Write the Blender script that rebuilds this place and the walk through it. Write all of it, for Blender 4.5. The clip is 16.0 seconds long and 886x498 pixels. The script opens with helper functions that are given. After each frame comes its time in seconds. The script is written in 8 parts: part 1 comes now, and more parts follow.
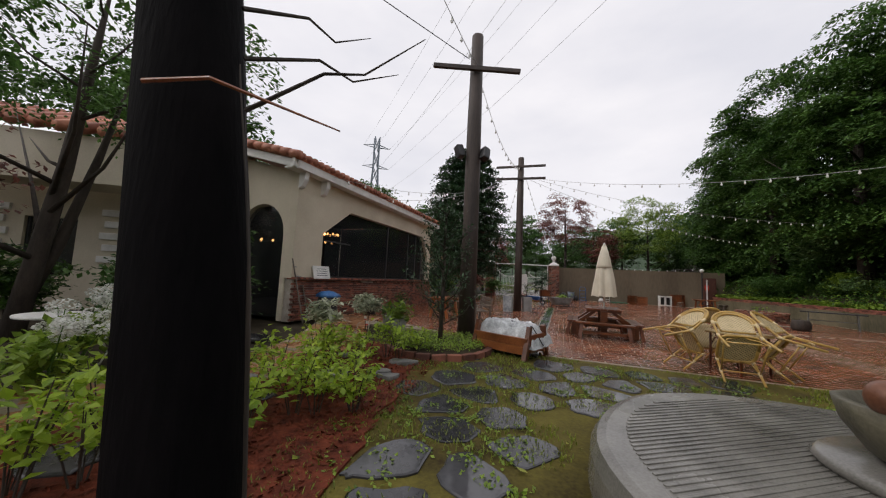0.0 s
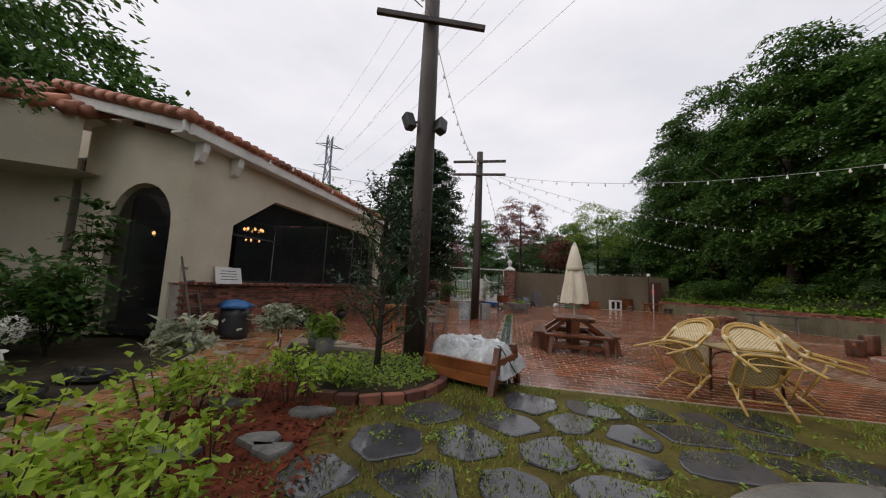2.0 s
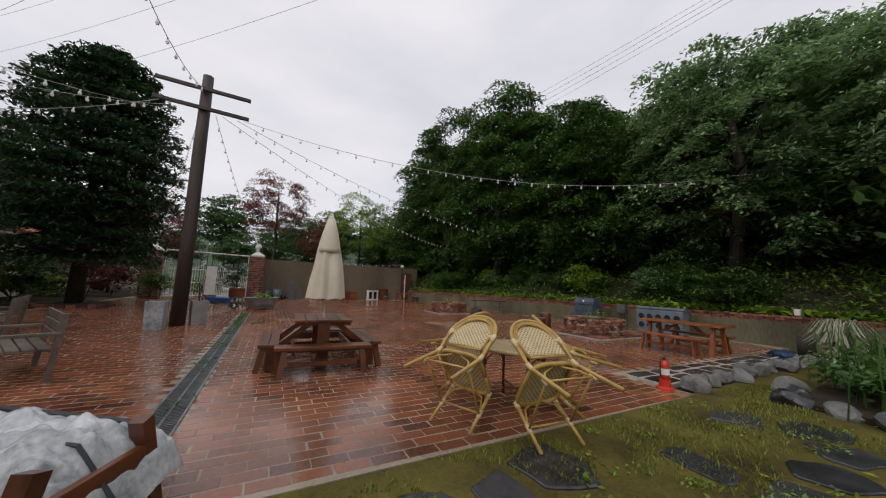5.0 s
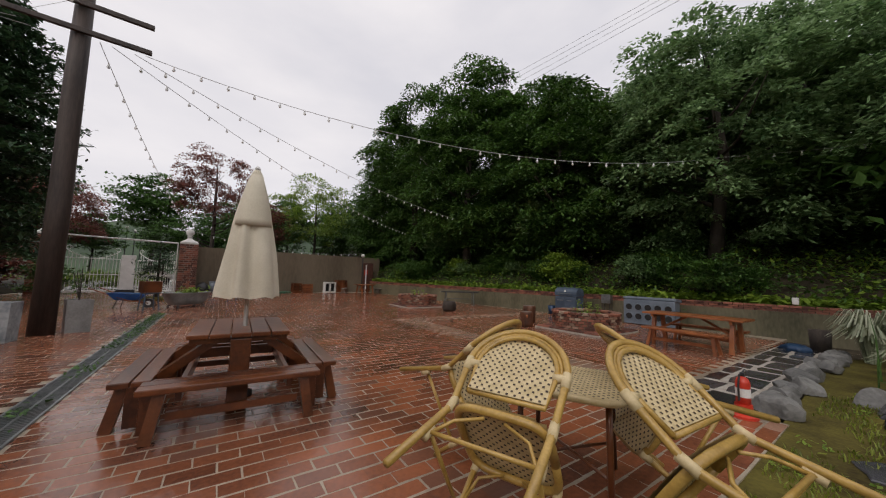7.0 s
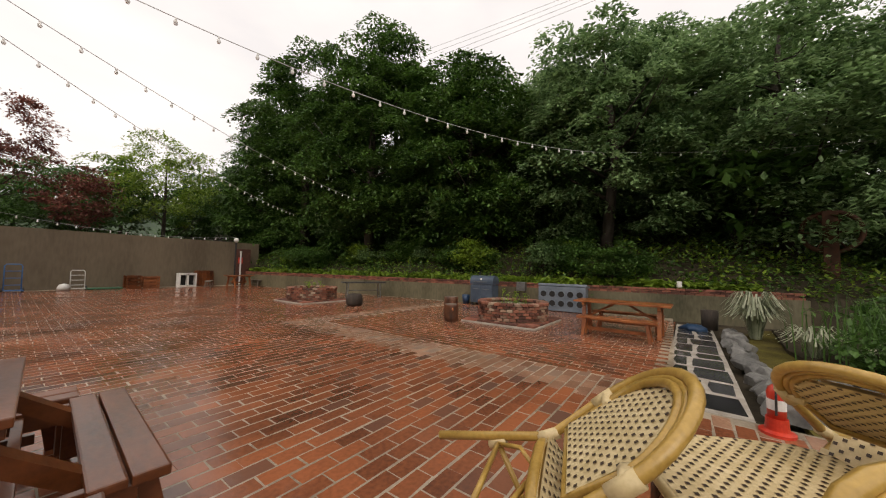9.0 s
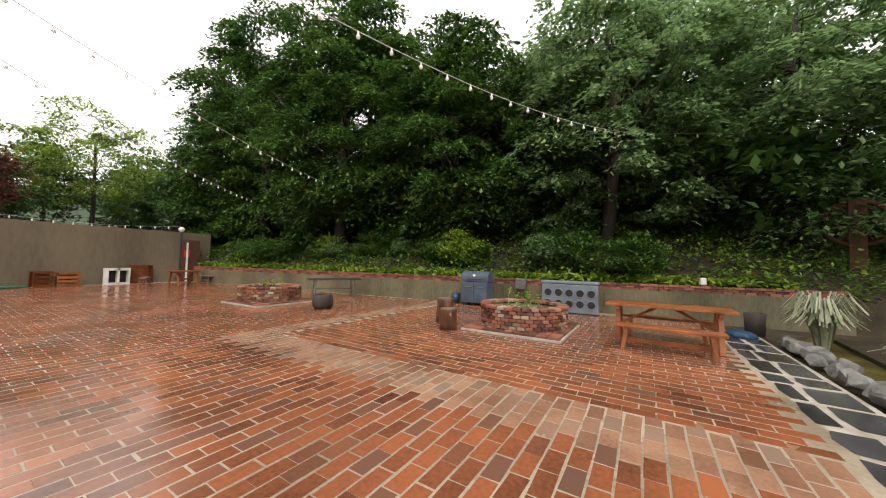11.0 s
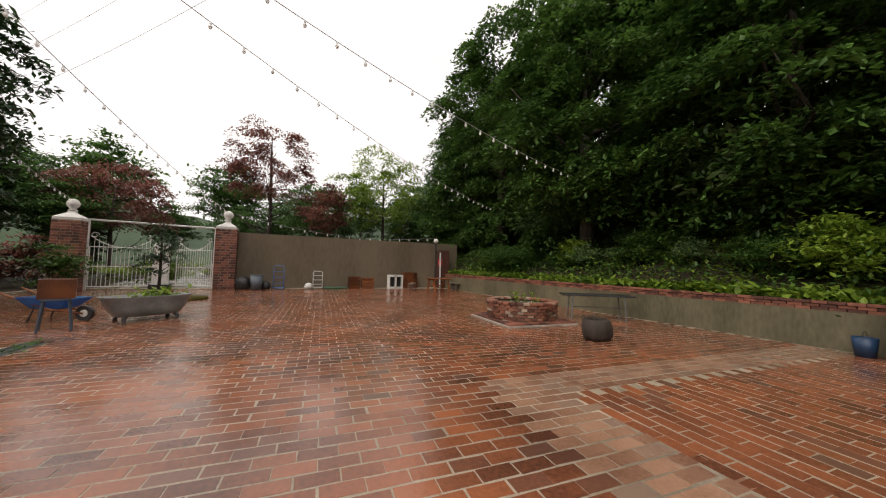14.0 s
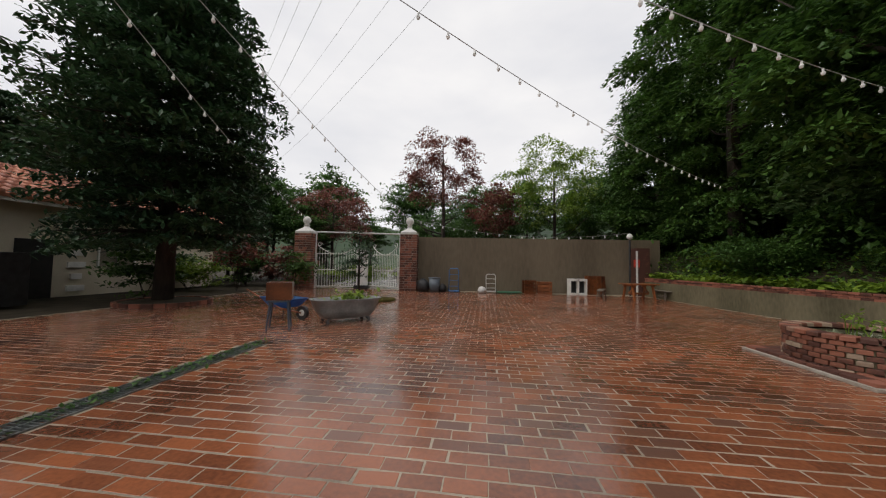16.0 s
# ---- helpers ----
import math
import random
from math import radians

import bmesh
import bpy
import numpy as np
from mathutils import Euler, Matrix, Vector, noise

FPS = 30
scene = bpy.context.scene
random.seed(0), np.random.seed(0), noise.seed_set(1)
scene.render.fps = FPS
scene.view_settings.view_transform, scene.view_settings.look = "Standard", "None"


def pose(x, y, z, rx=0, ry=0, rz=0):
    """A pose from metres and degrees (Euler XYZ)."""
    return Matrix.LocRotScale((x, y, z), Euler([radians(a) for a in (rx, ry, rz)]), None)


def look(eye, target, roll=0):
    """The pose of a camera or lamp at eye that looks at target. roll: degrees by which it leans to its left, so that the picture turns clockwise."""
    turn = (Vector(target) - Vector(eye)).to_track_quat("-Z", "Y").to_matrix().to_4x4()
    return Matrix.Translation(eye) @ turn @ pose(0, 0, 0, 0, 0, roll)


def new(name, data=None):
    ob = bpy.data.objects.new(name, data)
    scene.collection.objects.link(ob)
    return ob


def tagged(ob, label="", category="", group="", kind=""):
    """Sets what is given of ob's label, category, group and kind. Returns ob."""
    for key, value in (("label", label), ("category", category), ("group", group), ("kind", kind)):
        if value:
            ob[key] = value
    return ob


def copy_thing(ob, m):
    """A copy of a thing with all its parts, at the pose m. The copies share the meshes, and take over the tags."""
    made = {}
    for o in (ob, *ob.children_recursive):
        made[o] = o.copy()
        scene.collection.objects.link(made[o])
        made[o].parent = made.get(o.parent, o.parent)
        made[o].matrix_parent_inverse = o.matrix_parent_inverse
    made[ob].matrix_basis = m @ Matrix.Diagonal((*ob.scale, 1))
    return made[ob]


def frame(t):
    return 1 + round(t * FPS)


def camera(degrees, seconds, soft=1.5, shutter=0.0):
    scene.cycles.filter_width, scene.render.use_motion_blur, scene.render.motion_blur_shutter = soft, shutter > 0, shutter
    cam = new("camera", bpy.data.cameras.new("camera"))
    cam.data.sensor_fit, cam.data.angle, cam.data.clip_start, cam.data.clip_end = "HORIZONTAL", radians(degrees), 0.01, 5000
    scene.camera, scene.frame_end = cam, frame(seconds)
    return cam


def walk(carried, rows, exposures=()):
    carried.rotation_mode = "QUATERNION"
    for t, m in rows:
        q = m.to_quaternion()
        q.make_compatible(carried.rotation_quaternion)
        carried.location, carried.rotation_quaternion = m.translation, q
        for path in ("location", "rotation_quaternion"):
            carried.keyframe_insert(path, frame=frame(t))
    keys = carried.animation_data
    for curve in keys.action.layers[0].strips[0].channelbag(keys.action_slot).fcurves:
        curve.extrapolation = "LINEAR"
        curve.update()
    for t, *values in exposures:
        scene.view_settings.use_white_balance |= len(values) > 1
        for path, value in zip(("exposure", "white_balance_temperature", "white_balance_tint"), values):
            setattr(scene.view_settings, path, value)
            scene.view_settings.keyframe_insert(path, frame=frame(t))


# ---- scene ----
cam = camera(107.5, 16.0, soft=1.15)
# seconds, x, y, z, yaw, pitch, roll
ROWS = [
    (0.0, 4.354, 9.359, 1.490, 13.62, 5.05, -2.75),
    (0.5, 4.294, 9.813, 1.490, 19.20, 5.49, -2.74),
    (1.0, 4.207, 10.255, 1.489, 18.96, 8.09, -2.86),
    (1.5, 4.148, 10.693, 1.485, 13.08, 7.05, -2.87),
    (2.0, 4.178, 11.144, 1.482, 5.79, 6.32, -2.60),
    (2.5, 4.276, 11.611, 1.484, -6.63, 6.15, -2.62),
    (3.0, 4.403, 12.041, 1.489, -17.38, 5.25, -2.49),
    (3.5, 4.584, 12.477, 1.494, -21.93, 6.15, -2.24),
    (4.0, 4.749, 12.904, 1.491, -27.48, 6.90, -2.27),
    (6.5, 5.719, 15.092, 1.465, -39.05, 5.15, -1.71),
    (7.0, 5.938, 15.553, 1.468, -41.07, 5.01, -1.73),
    (7.5, 6.166, 16.051, 1.437, -41.31, 4.93, -1.88),
    (8.0, 6.353, 16.532, 1.450, -46.30, 3.98, -1.84),
    (8.5, 6.516, 16.964, 1.470, -53.58, 2.88, -1.39),
    (9.0, 6.807, 17.312, 1.468, -59.80, 3.36, -1.17),
    (11.5, 8.631, 19.127, 1.479, -64.72, 2.39, -1.21),
    (12.0, 8.981, 19.535, 1.495, -58.84, 3.42, -1.19),
    (12.5, 9.249, 20.001, 1.493, -55.31, 3.77, -1.33),
    (13.0, 9.427, 20.515, 1.475, -45.27, 3.42, -1.32),
    (13.5, 9.556, 21.058, 1.479, -34.17, 3.14, -1.32),
    (14.0, 9.606, 21.606, 1.483, -27.12, 2.95, -1.47),
    (14.5, 9.577, 22.153, 1.478, -16.18, 3.29, -1.18),
    (15.0, 9.517, 22.697, 1.487, -6.96, 3.54, -1.13),
    (15.5, 9.454, 23.251, 1.494, -3.65, 2.85, -1.14),
    (16.0, 9.397, 23.797, 1.479, 0.79, 2.68, -1.06),
]
walk(cam, [(t, pose(x, y, z, 90 + pitch, roll, yaw)) for t, x, y, z, yaw, pitch, roll in ROWS],
     exposures=[(0.0, -0.06, 6700, 14), (3.0, -0.14, 6650, 14), (4.0, -0.22, 6600, 14), (7.0, -0.2, 6800, 15), (8.5, -0.04, 7250, 14), (9.0, 0.2, 7500, 14), (11.5, 1.0, 7250, 10),
                (12.5, 1.0, 7300, 10), (14.0, 0.32, 7300, 13), (14.5, 0.2, 7200, 13), (15.0, 0.1, 7000, 12), (16.0, -0.06, 6850, 11)])

# ---- daylight: overcast sky after rain ----
world = bpy.data.worlds.new("sky")
scene.world = world
world.use_nodes = True
wn = world.node_tree
wn.nodes.clear()
w_out = wn.nodes.new("ShaderNodeOutputWorld")
w_bg = wn.nodes.new("ShaderNodeBackground")
w_mix = wn.nodes.new("ShaderNodeMix")
w_mix.data_type = "RGBA"
w_sky = wn.nodes.new("ShaderNodeTexSky")
w_sky.sky_type, w_sky.sun_disc = "NISHITA", False
w_sky.sun_elevation, w_sky.sun_rotation = radians(46), radians(243)
w_tc = wn.nodes.new("ShaderNodeTexCoord")
w_noise = wn.nodes.new("ShaderNodeTexNoise")
w_noise.inputs["Scale"].default_value, w_noise.inputs["Detail"].default_value = 2.2, 5.0
w_map = wn.nodes.new("ShaderNodeMapping")
w_map.inputs["Scale"].default_value = (1.0, 1.0, 2.6)
w_ramp = wn.nodes.new("ShaderNodeValToRGB")
w_ramp.color_ramp.elements[0].position, w_ramp.color_ramp.elements[0].color = 0.32, (8.2, 8.5, 9.2, 1)
w_ramp.color_ramp.elements[1].position, w_ramp.color_ramp.elements[1].color = 0.68, (10.2, 10.35, 10.7, 1)
wn.links.new(w_tc.outputs["Generated"], w_map.inputs["Vector"])
wn.links.new(w_map.outputs["Vector"], w_noise.inputs["Vector"])
wn.links.new(w_noise.outputs["Fac"], w_ramp.inputs["Fac"])
wn.links.new(w_sky.outputs["Color"], w_mix.inputs["A"])
wn.links.new(w_ramp.outputs["Color"], w_mix.inputs["B"])
w_mix.inputs["Factor"].default_value = 0.93
wn.links.new(w_mix.outputs["Result"], w_bg.inputs["Color"])
w_bg.inputs["Strength"].default_value = 0.1
wn.links.new(w_bg.outputs["Background"], w_out.inputs["Surface"])

sun = new("sun", bpy.data.lights.new("sun", "SUN"))
sun.data.energy, sun.data.angle, sun.data.color = 1.1, radians(50), (1.0, 0.97, 0.93)
sun.matrix_world = look((-26, 2, 36), (8, 20, 0))


# ---- materials ----
def material(name, dark, light, rough=0.6, scale=6.0, bump=0.15, fine=40.0, metal=0.0, spread=0.0, island=False, wet=0.0, odd=None, spec=0.5, stretch=(1, 1, 1), coat=0.0):
    """Two tones mixed by coarse and fine noise, with relief; spread varies the piece's tone, wet lowers roughness in patches."""
    m = bpy.data.materials.new(name)
    m.use_nodes = True
    nt = m.node_tree
    b = nt.nodes["Principled BSDF"]
    tc = nt.nodes.new("ShaderNodeTexCoord")
    mp = nt.nodes.new("ShaderNodeMapping")
    mp.inputs["Scale"].default_value = stretch
    geo = nt.nodes.new("ShaderNodeNewGeometry")
    nt.links.new(geo.outputs["Position"], mp.inputs["Vector"])
    big = nt.nodes.new("ShaderNodeTexNoise")
    big.inputs["Scale"].default_value, big.inputs["Detail"].default_value = scale, 4.0
    small = nt.nodes.new("ShaderNodeTexNoise")
    small.inputs["Scale"].default_value, small.inputs["Detail"].default_value = fine, 3.0
    for n in (big, small):
        nt.links.new(mp.outputs["Vector"], n.inputs["Vector"])
    add = nt.nodes.new("ShaderNodeMath")
    add.operation = "MULTIPLY_ADD"
    add.inputs[1].default_value = 0.45
    nt.links.new(small.outputs["Fac"], add.inputs[0])
    nt.links.new(big.outputs["Fac"], add.inputs[2])
    fac = add.outputs[0]
    ramp = nt.nodes.new("ShaderNodeMapRange")
    ramp.inputs["From Min"].default_value, ramp.inputs["From Max"].default_value = 0.45, 0.98
    if spread:
        if island:
            rnd = geo.outputs["Random Per Island"]
        else:
            rnd = nt.nodes.new("ShaderNodeObjectInfo").outputs["Random"]
        sp = nt.nodes.new("ShaderNodeMath")
        sp.operation = "MULTIPLY_ADD"
        sp.inputs[1].default_value, sp.inputs[2].default_value = spread, -spread / 2
        nt.links.new(rnd, sp.inputs[0])
        su = nt.nodes.new("ShaderNodeMath")
        su.operation = "ADD"
        nt.links.new(fac, su.inputs[0])
        nt.links.new(sp.outputs[0], su.inputs[1])
        fac = su.outputs[0]
    nt.links.new(fac, ramp.inputs["Value"])
    mix = nt.nodes.new("ShaderNodeMix")
    mix.data_type = "RGBA"
    mix.inputs["A"].default_value, mix.inputs["B"].default_value = (*dark, 1), (*light, 1)
    nt.links.new(ramp.outputs["Result"], mix.inputs["Factor"])
    out = mix.outputs["Result"]
    if odd:
        # a share of the pieces leans to another tone
        gt = nt.nodes.new("ShaderNodeMapRange")
        gt.inputs["From Min"].default_value, gt.inputs["From Max"].default_value = 1 - odd[3], 1.0
        gt.inputs["To Max"].default_value = 0.9
        wn = nt.nodes.new("ShaderNodeTexWhiteNoise")
        wn.noise_dimensions = "1D"
        nt.links.new(rnd, wn.inputs["W"])
        nt.links.new(wn.outputs["Value"], gt.inputs["Value"])
        mo = nt.nodes.new("ShaderNodeMix")
        mo.data_type = "RGBA"
        mo.inputs["B"].default_value = (*odd[:3], 1)
        nt.links.new(out, mo.inputs["A"])
        nt.links.new(gt.outputs["Result"], mo.inputs["Factor"])
        out = mo.outputs["Result"]
    nt.links.new(out, b.inputs["Base Color"])
    b.inputs["Roughness"].default_value, b.inputs["Metallic"].default_value = rough, metal
    b.inputs["Specular IOR Level"].default_value = spec
    if wet:
        wnz = nt.nodes.new("ShaderNodeTexNoise")
        wnz.inputs["Scale"].default_value, wnz.inputs["Detail"].default_value = 0.9, 5.0
        nt.links.new(geo.outputs["Position"], wnz.inputs["Vector"])
        wr = nt.nodes.new("ShaderNodeMapRange")
        wr.inputs["From Min"].default_value, wr.inputs["From Max"].default_value = 0.38, 0.62
        wr.inputs["To Min"].default_value, wr.inputs["To Max"].default_value = rough, max(0.04, rough - wet)
        nt.links.new(wnz.outputs["Fac"], wr.inputs["Value"])
        nt.links.new(wr.outputs["Result"], b.inputs["Roughness"])
    if coat:
        b.inputs["Coat Weight"].default_value, b.inputs["Coat Roughness"].default_value = coat, 0.12
    if bump:
        bp = nt.nodes.new("ShaderNodeBump")
        bp.inputs["Strength"].default_value, bp.inputs["Distance"].default_value = bump, 0.02
        nt.links.new(fac, bp.inputs["Height"])
        nt.links.new(bp.outputs["Normal"], b.inputs["Normal"])
    return m


def leaf_material(name, dark, light, trans=0.3):
    m = material(name, dark, light, rough=0.42, scale=0.55, fine=6.0, bump=0.0, spread=0.45, island=True, spec=0.4)
    nt = m.node_tree
    b = nt.nodes["Principled BSDF"]
    t = nt.nodes.new("ShaderNodeBsdfTranslucent")
    mixs = nt.nodes.new("ShaderNodeMixShader")
    mixs.inputs["Fac"].default_value = trans
    colour = b.inputs["Base Color"].links[0].from_socket
    nt.links.new(colour, t.inputs["Color"])
    nt.links.new(b.outputs["BSDF"], mixs.inputs[1])
    nt.links.new(t.outputs["BSDF"], mixs.inputs[2])
    nt.links.new(mixs.outputs["Shader"], nt.nodes["Material Output"].inputs["Surface"])
    return m


def glow_material(name, colour, strength):
    m = bpy.data.materials.new(name)
    m.use_nodes = True
    b = m.node_tree.nodes["Principled BSDF"]
    b.inputs["Base Color"].default_value = (*colour, 1)
    b.inputs["Emission Color"].default_value, b.inputs["Emission Strength"].default_value = (*colour, 1), strength
    return m


def clear_material(name, colour, rough=0.02, alpha=0.35):
    """Glass or film: partly clear, glossy."""
    m = bpy.data.materials.new(name)
    m.use_nodes = True
    b = m.node_tree.nodes["Principled BSDF"]
    b.inputs["Base Color"].default_value, b.inputs["Roughness"].default_value = (*colour, 1), rough
    b.inputs["Alpha"].default_value = alpha
    return m


M_BRICK_FLOOR = material("wet_red_paver", (0.088, 0.034, 0.021), (0.35, 0.116, 0.052), rough=0.26, scale=0.7, fine=26, bump=0.2, spread=0.30, wet=0.2, odd=(0.14, 0.075, 0.055, 0.14))
M_BRICK_REST = material("wet_red_pavers", (0.088, 0.034, 0.021), (0.35, 0.116, 0.052), rough=0.26, scale=0.7, fine=26, bump=0.2, spread=0.30, island=True, wet=0.2, odd=(0.14, 0.075, 0.055, 0.14))
M_JOINT = material("sandy_joint", (0.15, 0.115, 0.08), (0.46, 0.385, 0.29), rough=0.55, scale=0.8, fine=25, bump=0.2, wet=0.35)
M_PALE_PAVER = material("worn_pale_paver", (0.17, 0.080, 0.050), (0.40, 0.225, 0.145), rough=0.36, scale=1.4, fine=30, bump=0.2, spread=0.3, wet=0.28, odd=(0.24, 0.17, 0.13, 0.2))
M_BRICK = material("red_brick", (0.085, 0.032, 0.022), (0.29, 0.105, 0.066), rough=0.75, scale=4, fine=60, bump=0.3, spread=0.8)
M_BRICK_I = material("red_bricks", (0.085, 0.032, 0.022), (0.29, 0.105, 0.066), rough=0.75, scale=4, fine=60, bump=0.3, spread=0.8, island=True)
M_PLANTER_BRICK = material("mixed_red_brick", (0.075, 0.028, 0.019), (0.28, 0.105, 0.064), rough=0.6, scale=5, fine=60, bump=0.35, spread=0.8, odd=(0.42, 0.33, 0.24, 0.3))
M_MORTAR = material("mortar", (0.22, 0.19, 0.155), (0.48, 0.44, 0.38), rough=0.85, scale=5, fine=70)
M_CONCRETE = material("stained_concrete", (0.045, 0.043, 0.020), (0.195, 0.17, 0.105), rough=0.6, scale=0.9, fine=14, bump=0.2, stretch=(1, 1, 0.35))
M_FARWALL = material("brown_render_wall", (0.105, 0.080, 0.052), (0.195, 0.155, 0.105), rough=0.8, scale=0.5, fine=10, bump=0.12, stretch=(1, 1, 0.25))
M_RENDER = material("cream_render", (0.50, 0.44, 0.33), (0.68, 0.61, 0.48), rough=0.8, scale=0.8, fine=30, bump=0.08)
M_WHITE = material("white_paint", (0.60, 0.59, 0.56), (0.82, 0.81, 0.78), rough=0.45, scale=3, fine=40, bump=0.05)
M_ROOF = material("terracotta_tile", (0.24, 0.075, 0.045), (0.55, 0.22, 0.13), rough=0.6, scale=2.5, fine=30, bump=0.2, spread=0.7, island=True)
M_POLE = material("dark_wood_pole", (0.018, 0.013, 0.011), (0.075, 0.052, 0.042), rough=0.6, scale=5, fine=45, bump=0.5, stretch=(1, 1, 0.12))
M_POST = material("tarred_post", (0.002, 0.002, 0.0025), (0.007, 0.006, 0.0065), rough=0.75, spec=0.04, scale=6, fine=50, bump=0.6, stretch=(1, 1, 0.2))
M_WOOD = material("oiled_brown_wood", (0.045, 0.013, 0.005), (0.185, 0.056, 0.018), rough=0.3, scale=3, fine=30, bump=0.25, spread=0.3, stretch=(1, 0.35, 1), coat=0.2)
M_WOOD_OR = material("orange_stained_wood", (0.16, 0.045, 0.014), (0.40, 0.135, 0.045), rough=0.4, scale=3, fine=30, bump=0.2, spread=0.3, coat=0.3)
M_WOOD_GREY = material("weathered_wood", (0.07, 0.055, 0.045), (0.20, 0.165, 0.13), rough=0.6, scale=4, fine=40, bump=0.3)
M_RATTAN = material("honey_rattan", (0.30, 0.175, 0.032), (0.58, 0.37, 0.10), rough=0.35, scale=7, fine=60, bump=0.1, coat=0.3)
M_WEAVE = material("cream_weave", (0.52, 0.40, 0.20), (0.72, 0.58, 0.34), rough=0.5, scale=12, fine=90, bump=0.1)
M_WEAVE_DK = material("brown_weave", (0.035, 0.022, 0.014), (0.08, 0.05, 0.03), rough=0.55, scale=12, fine=90)
M_CANVAS = material("cream_canvas", (0.58, 0.52, 0.40), (0.74, 0.68, 0.55), rough=0.85, scale=2.5, fine=60, bump=0.08)
M_STEEL = material("galvanised_steel", (0.14, 0.15, 0.15), (0.34, 0.36, 0.36), rough=0.4, metal=0.8, scale=5, fine=30, bump=0.05)
M_IRON = material("black_iron", (0.012, 0.012, 0.013), (0.045, 0.045, 0.048), rough=0.45, scale=5, fine=40, bump=0.1)
M_BLUEGREY = material("blue_grey_enamel", (0.035, 0.055, 0.085), (0.085, 0.115, 0.155), rough=0.35, scale=4, fine=40, bump=0.05)
M_GREYBOX = material("grey_painted_metal", (0.09, 0.115, 0.145), (0.19, 0.225, 0.265), rough=0.4, scale=3, fine=30, bump=0.05)
# near-black that puts the shade inside openings into the colour
M_HOLE = material("painted_hole_shade", (0.006, 0.006, 0.006), (0.02, 0.018, 0.016), rough=0.8)
M_BLUE = material("blue_plastic", (0.02, 0.10, 0.30), (0.06, 0.22, 0.50), rough=0.4, scale=5, fine=40, bump=0.05)
M_NAVY = material("dark_blue_plastic", (0.008, 0.03, 0.075), (0.02, 0.06, 0.13), rough=0.45, scale=5, fine=40, bump=0.05)
M_LOG = material("wet_log_bark", (0.028, 0.012, 0.008), (0.17, 0.068, 0.034), rough=0.4, scale=7, fine=45, bump=0.9, stretch=(1, 1, 0.25))
M_RED = material("red_plastic", (0.40, 0.022, 0.012), (0.68, 0.06, 0.03), rough=0.35, scale=6, fine=40, bump=0.04)
M_STONE = material("dark_flagstone", (0.020, 0.020, 0.022), (0.075, 0.075, 0.08), rough=0.25, scale=2.5, fine=18, bump=0.05, spread=0.4, wet=0.21)
M_ROCK = material("grey_rock", (0.06, 0.06, 0.058), (0.24, 0.235, 0.22), rough=0.6, scale=3, fine=22, bump=0.6)
M_GRANITE = material("wet_granite", (0.10, 0.095, 0.085), (0.24, 0.23, 0.205), rough=0.3, scale=3, fine=60, bump=0.25, wet=0.22)
M_BOWL = material("mossy_stone", (0.045, 0.042, 0.025), (0.15, 0.135, 0.09), rough=0.55, scale=4, fine=35, bump=0.5)
M_BRONZE = material("brown_bronze", (0.10, 0.035, 0.018), (0.26, 0.11, 0.06), rough=0.4, metal=0.2, scale=6, fine=40, bump=0.1)
M_SOIL = material("red_bark_mulch", (0.045, 0.012, 0.007), (0.19, 0.045, 0.022), rough=0.75, scale=6, fine=60, bump=0.9, spec=0.15)
M_EARTH = material("dark_earth", (0.02, 0.016, 0.010), (0.07, 0.055, 0.035), rough=0.85, scale=2, fine=20, bump=0.6, spec=0.2)
M_LAWN = material("mossy_lawn", (0.030, 0.020, 0.010), (0.150, 0.128, 0.028), rough=0.85, scale=1.6, fine=30, bump=0.7, spec=0.15)
M_PATH = material("tan_path_stone", (0.22, 0.095, 0.038), (0.44, 0.22, 0.10), rough=0.4, scale=2, fine=25, bump=0.25, spread=0.5, wet=0.25)
M_BARK = material("bark", (0.018, 0.013, 0.010), (0.07, 0.052, 0.04), rough=0.8, scale=6, fine=40, bump=0.7, stretch=(1, 1, 0.3))
M_FILM = clear_material("clear_film", (0.75, 0.78, 0.80), rough=0.15, alpha=0.55)
M_GLASS = clear_material("dark_window_glass", (0.02, 0.022, 0.024), rough=0.03, alpha=0.45)
M_BULB = clear_material("clear_bulb_glass", (0.9, 0.9, 0.88), rough=0.08, alpha=0.75)
M_LAMP = glow_material("warm_lamp", (1.0, 0.5, 0.17), 5.0)
# room surfaces coloured near black for the dimness behind the windows
M_INSIDE = material("interior_painted_dim", (0.02, 0.018, 0.016), (0.05, 0.045, 0.04), rough=0.6)
M_WIRE = material("black_wire", (0.02, 0.02, 0.022), (0.05, 0.05, 0.052), rough=0.6, bump=0)
M_WIRE_W = material("pale_wire", (0.30, 0.30, 0.30), (0.5, 0.5, 0.5), rough=0.6, bump=0)
M_HILL = material("wooded_hill", (0.022, 0.042, 0.022), (0.052, 0.090, 0.040), rough=0.9, scale=0.05, fine=0.6, bump=0.8)
L_DARK = leaf_material("dark_green_leaf", (0.020, 0.056, 0.014), (0.115, 0.23, 0.045), 0.32)
L_CONIFER = leaf_material("conifer_needle", (0.016, 0.044, 0.022), (0.058, 0.125, 0.050), 0.25)
L_MID = leaf_material("mid_green_leaf", (0.026, 0.070, 0.015), (0.110, 0.225, 0.050), 0.38)
L_BRIGHT = leaf_material("bright_green_leaf", (0.10, 0.18, 0.02), (0.30, 0.43, 0.06), 0.38)
L_RED = leaf_material("maple_red_leaf", (0.095, 0.033, 0.028), (0.32, 0.125, 0.092), 0.4)
L_PALE = leaf_material("variegated_leaf", (0.16, 0.20, 0.11), (0.50, 0.52, 0.38))
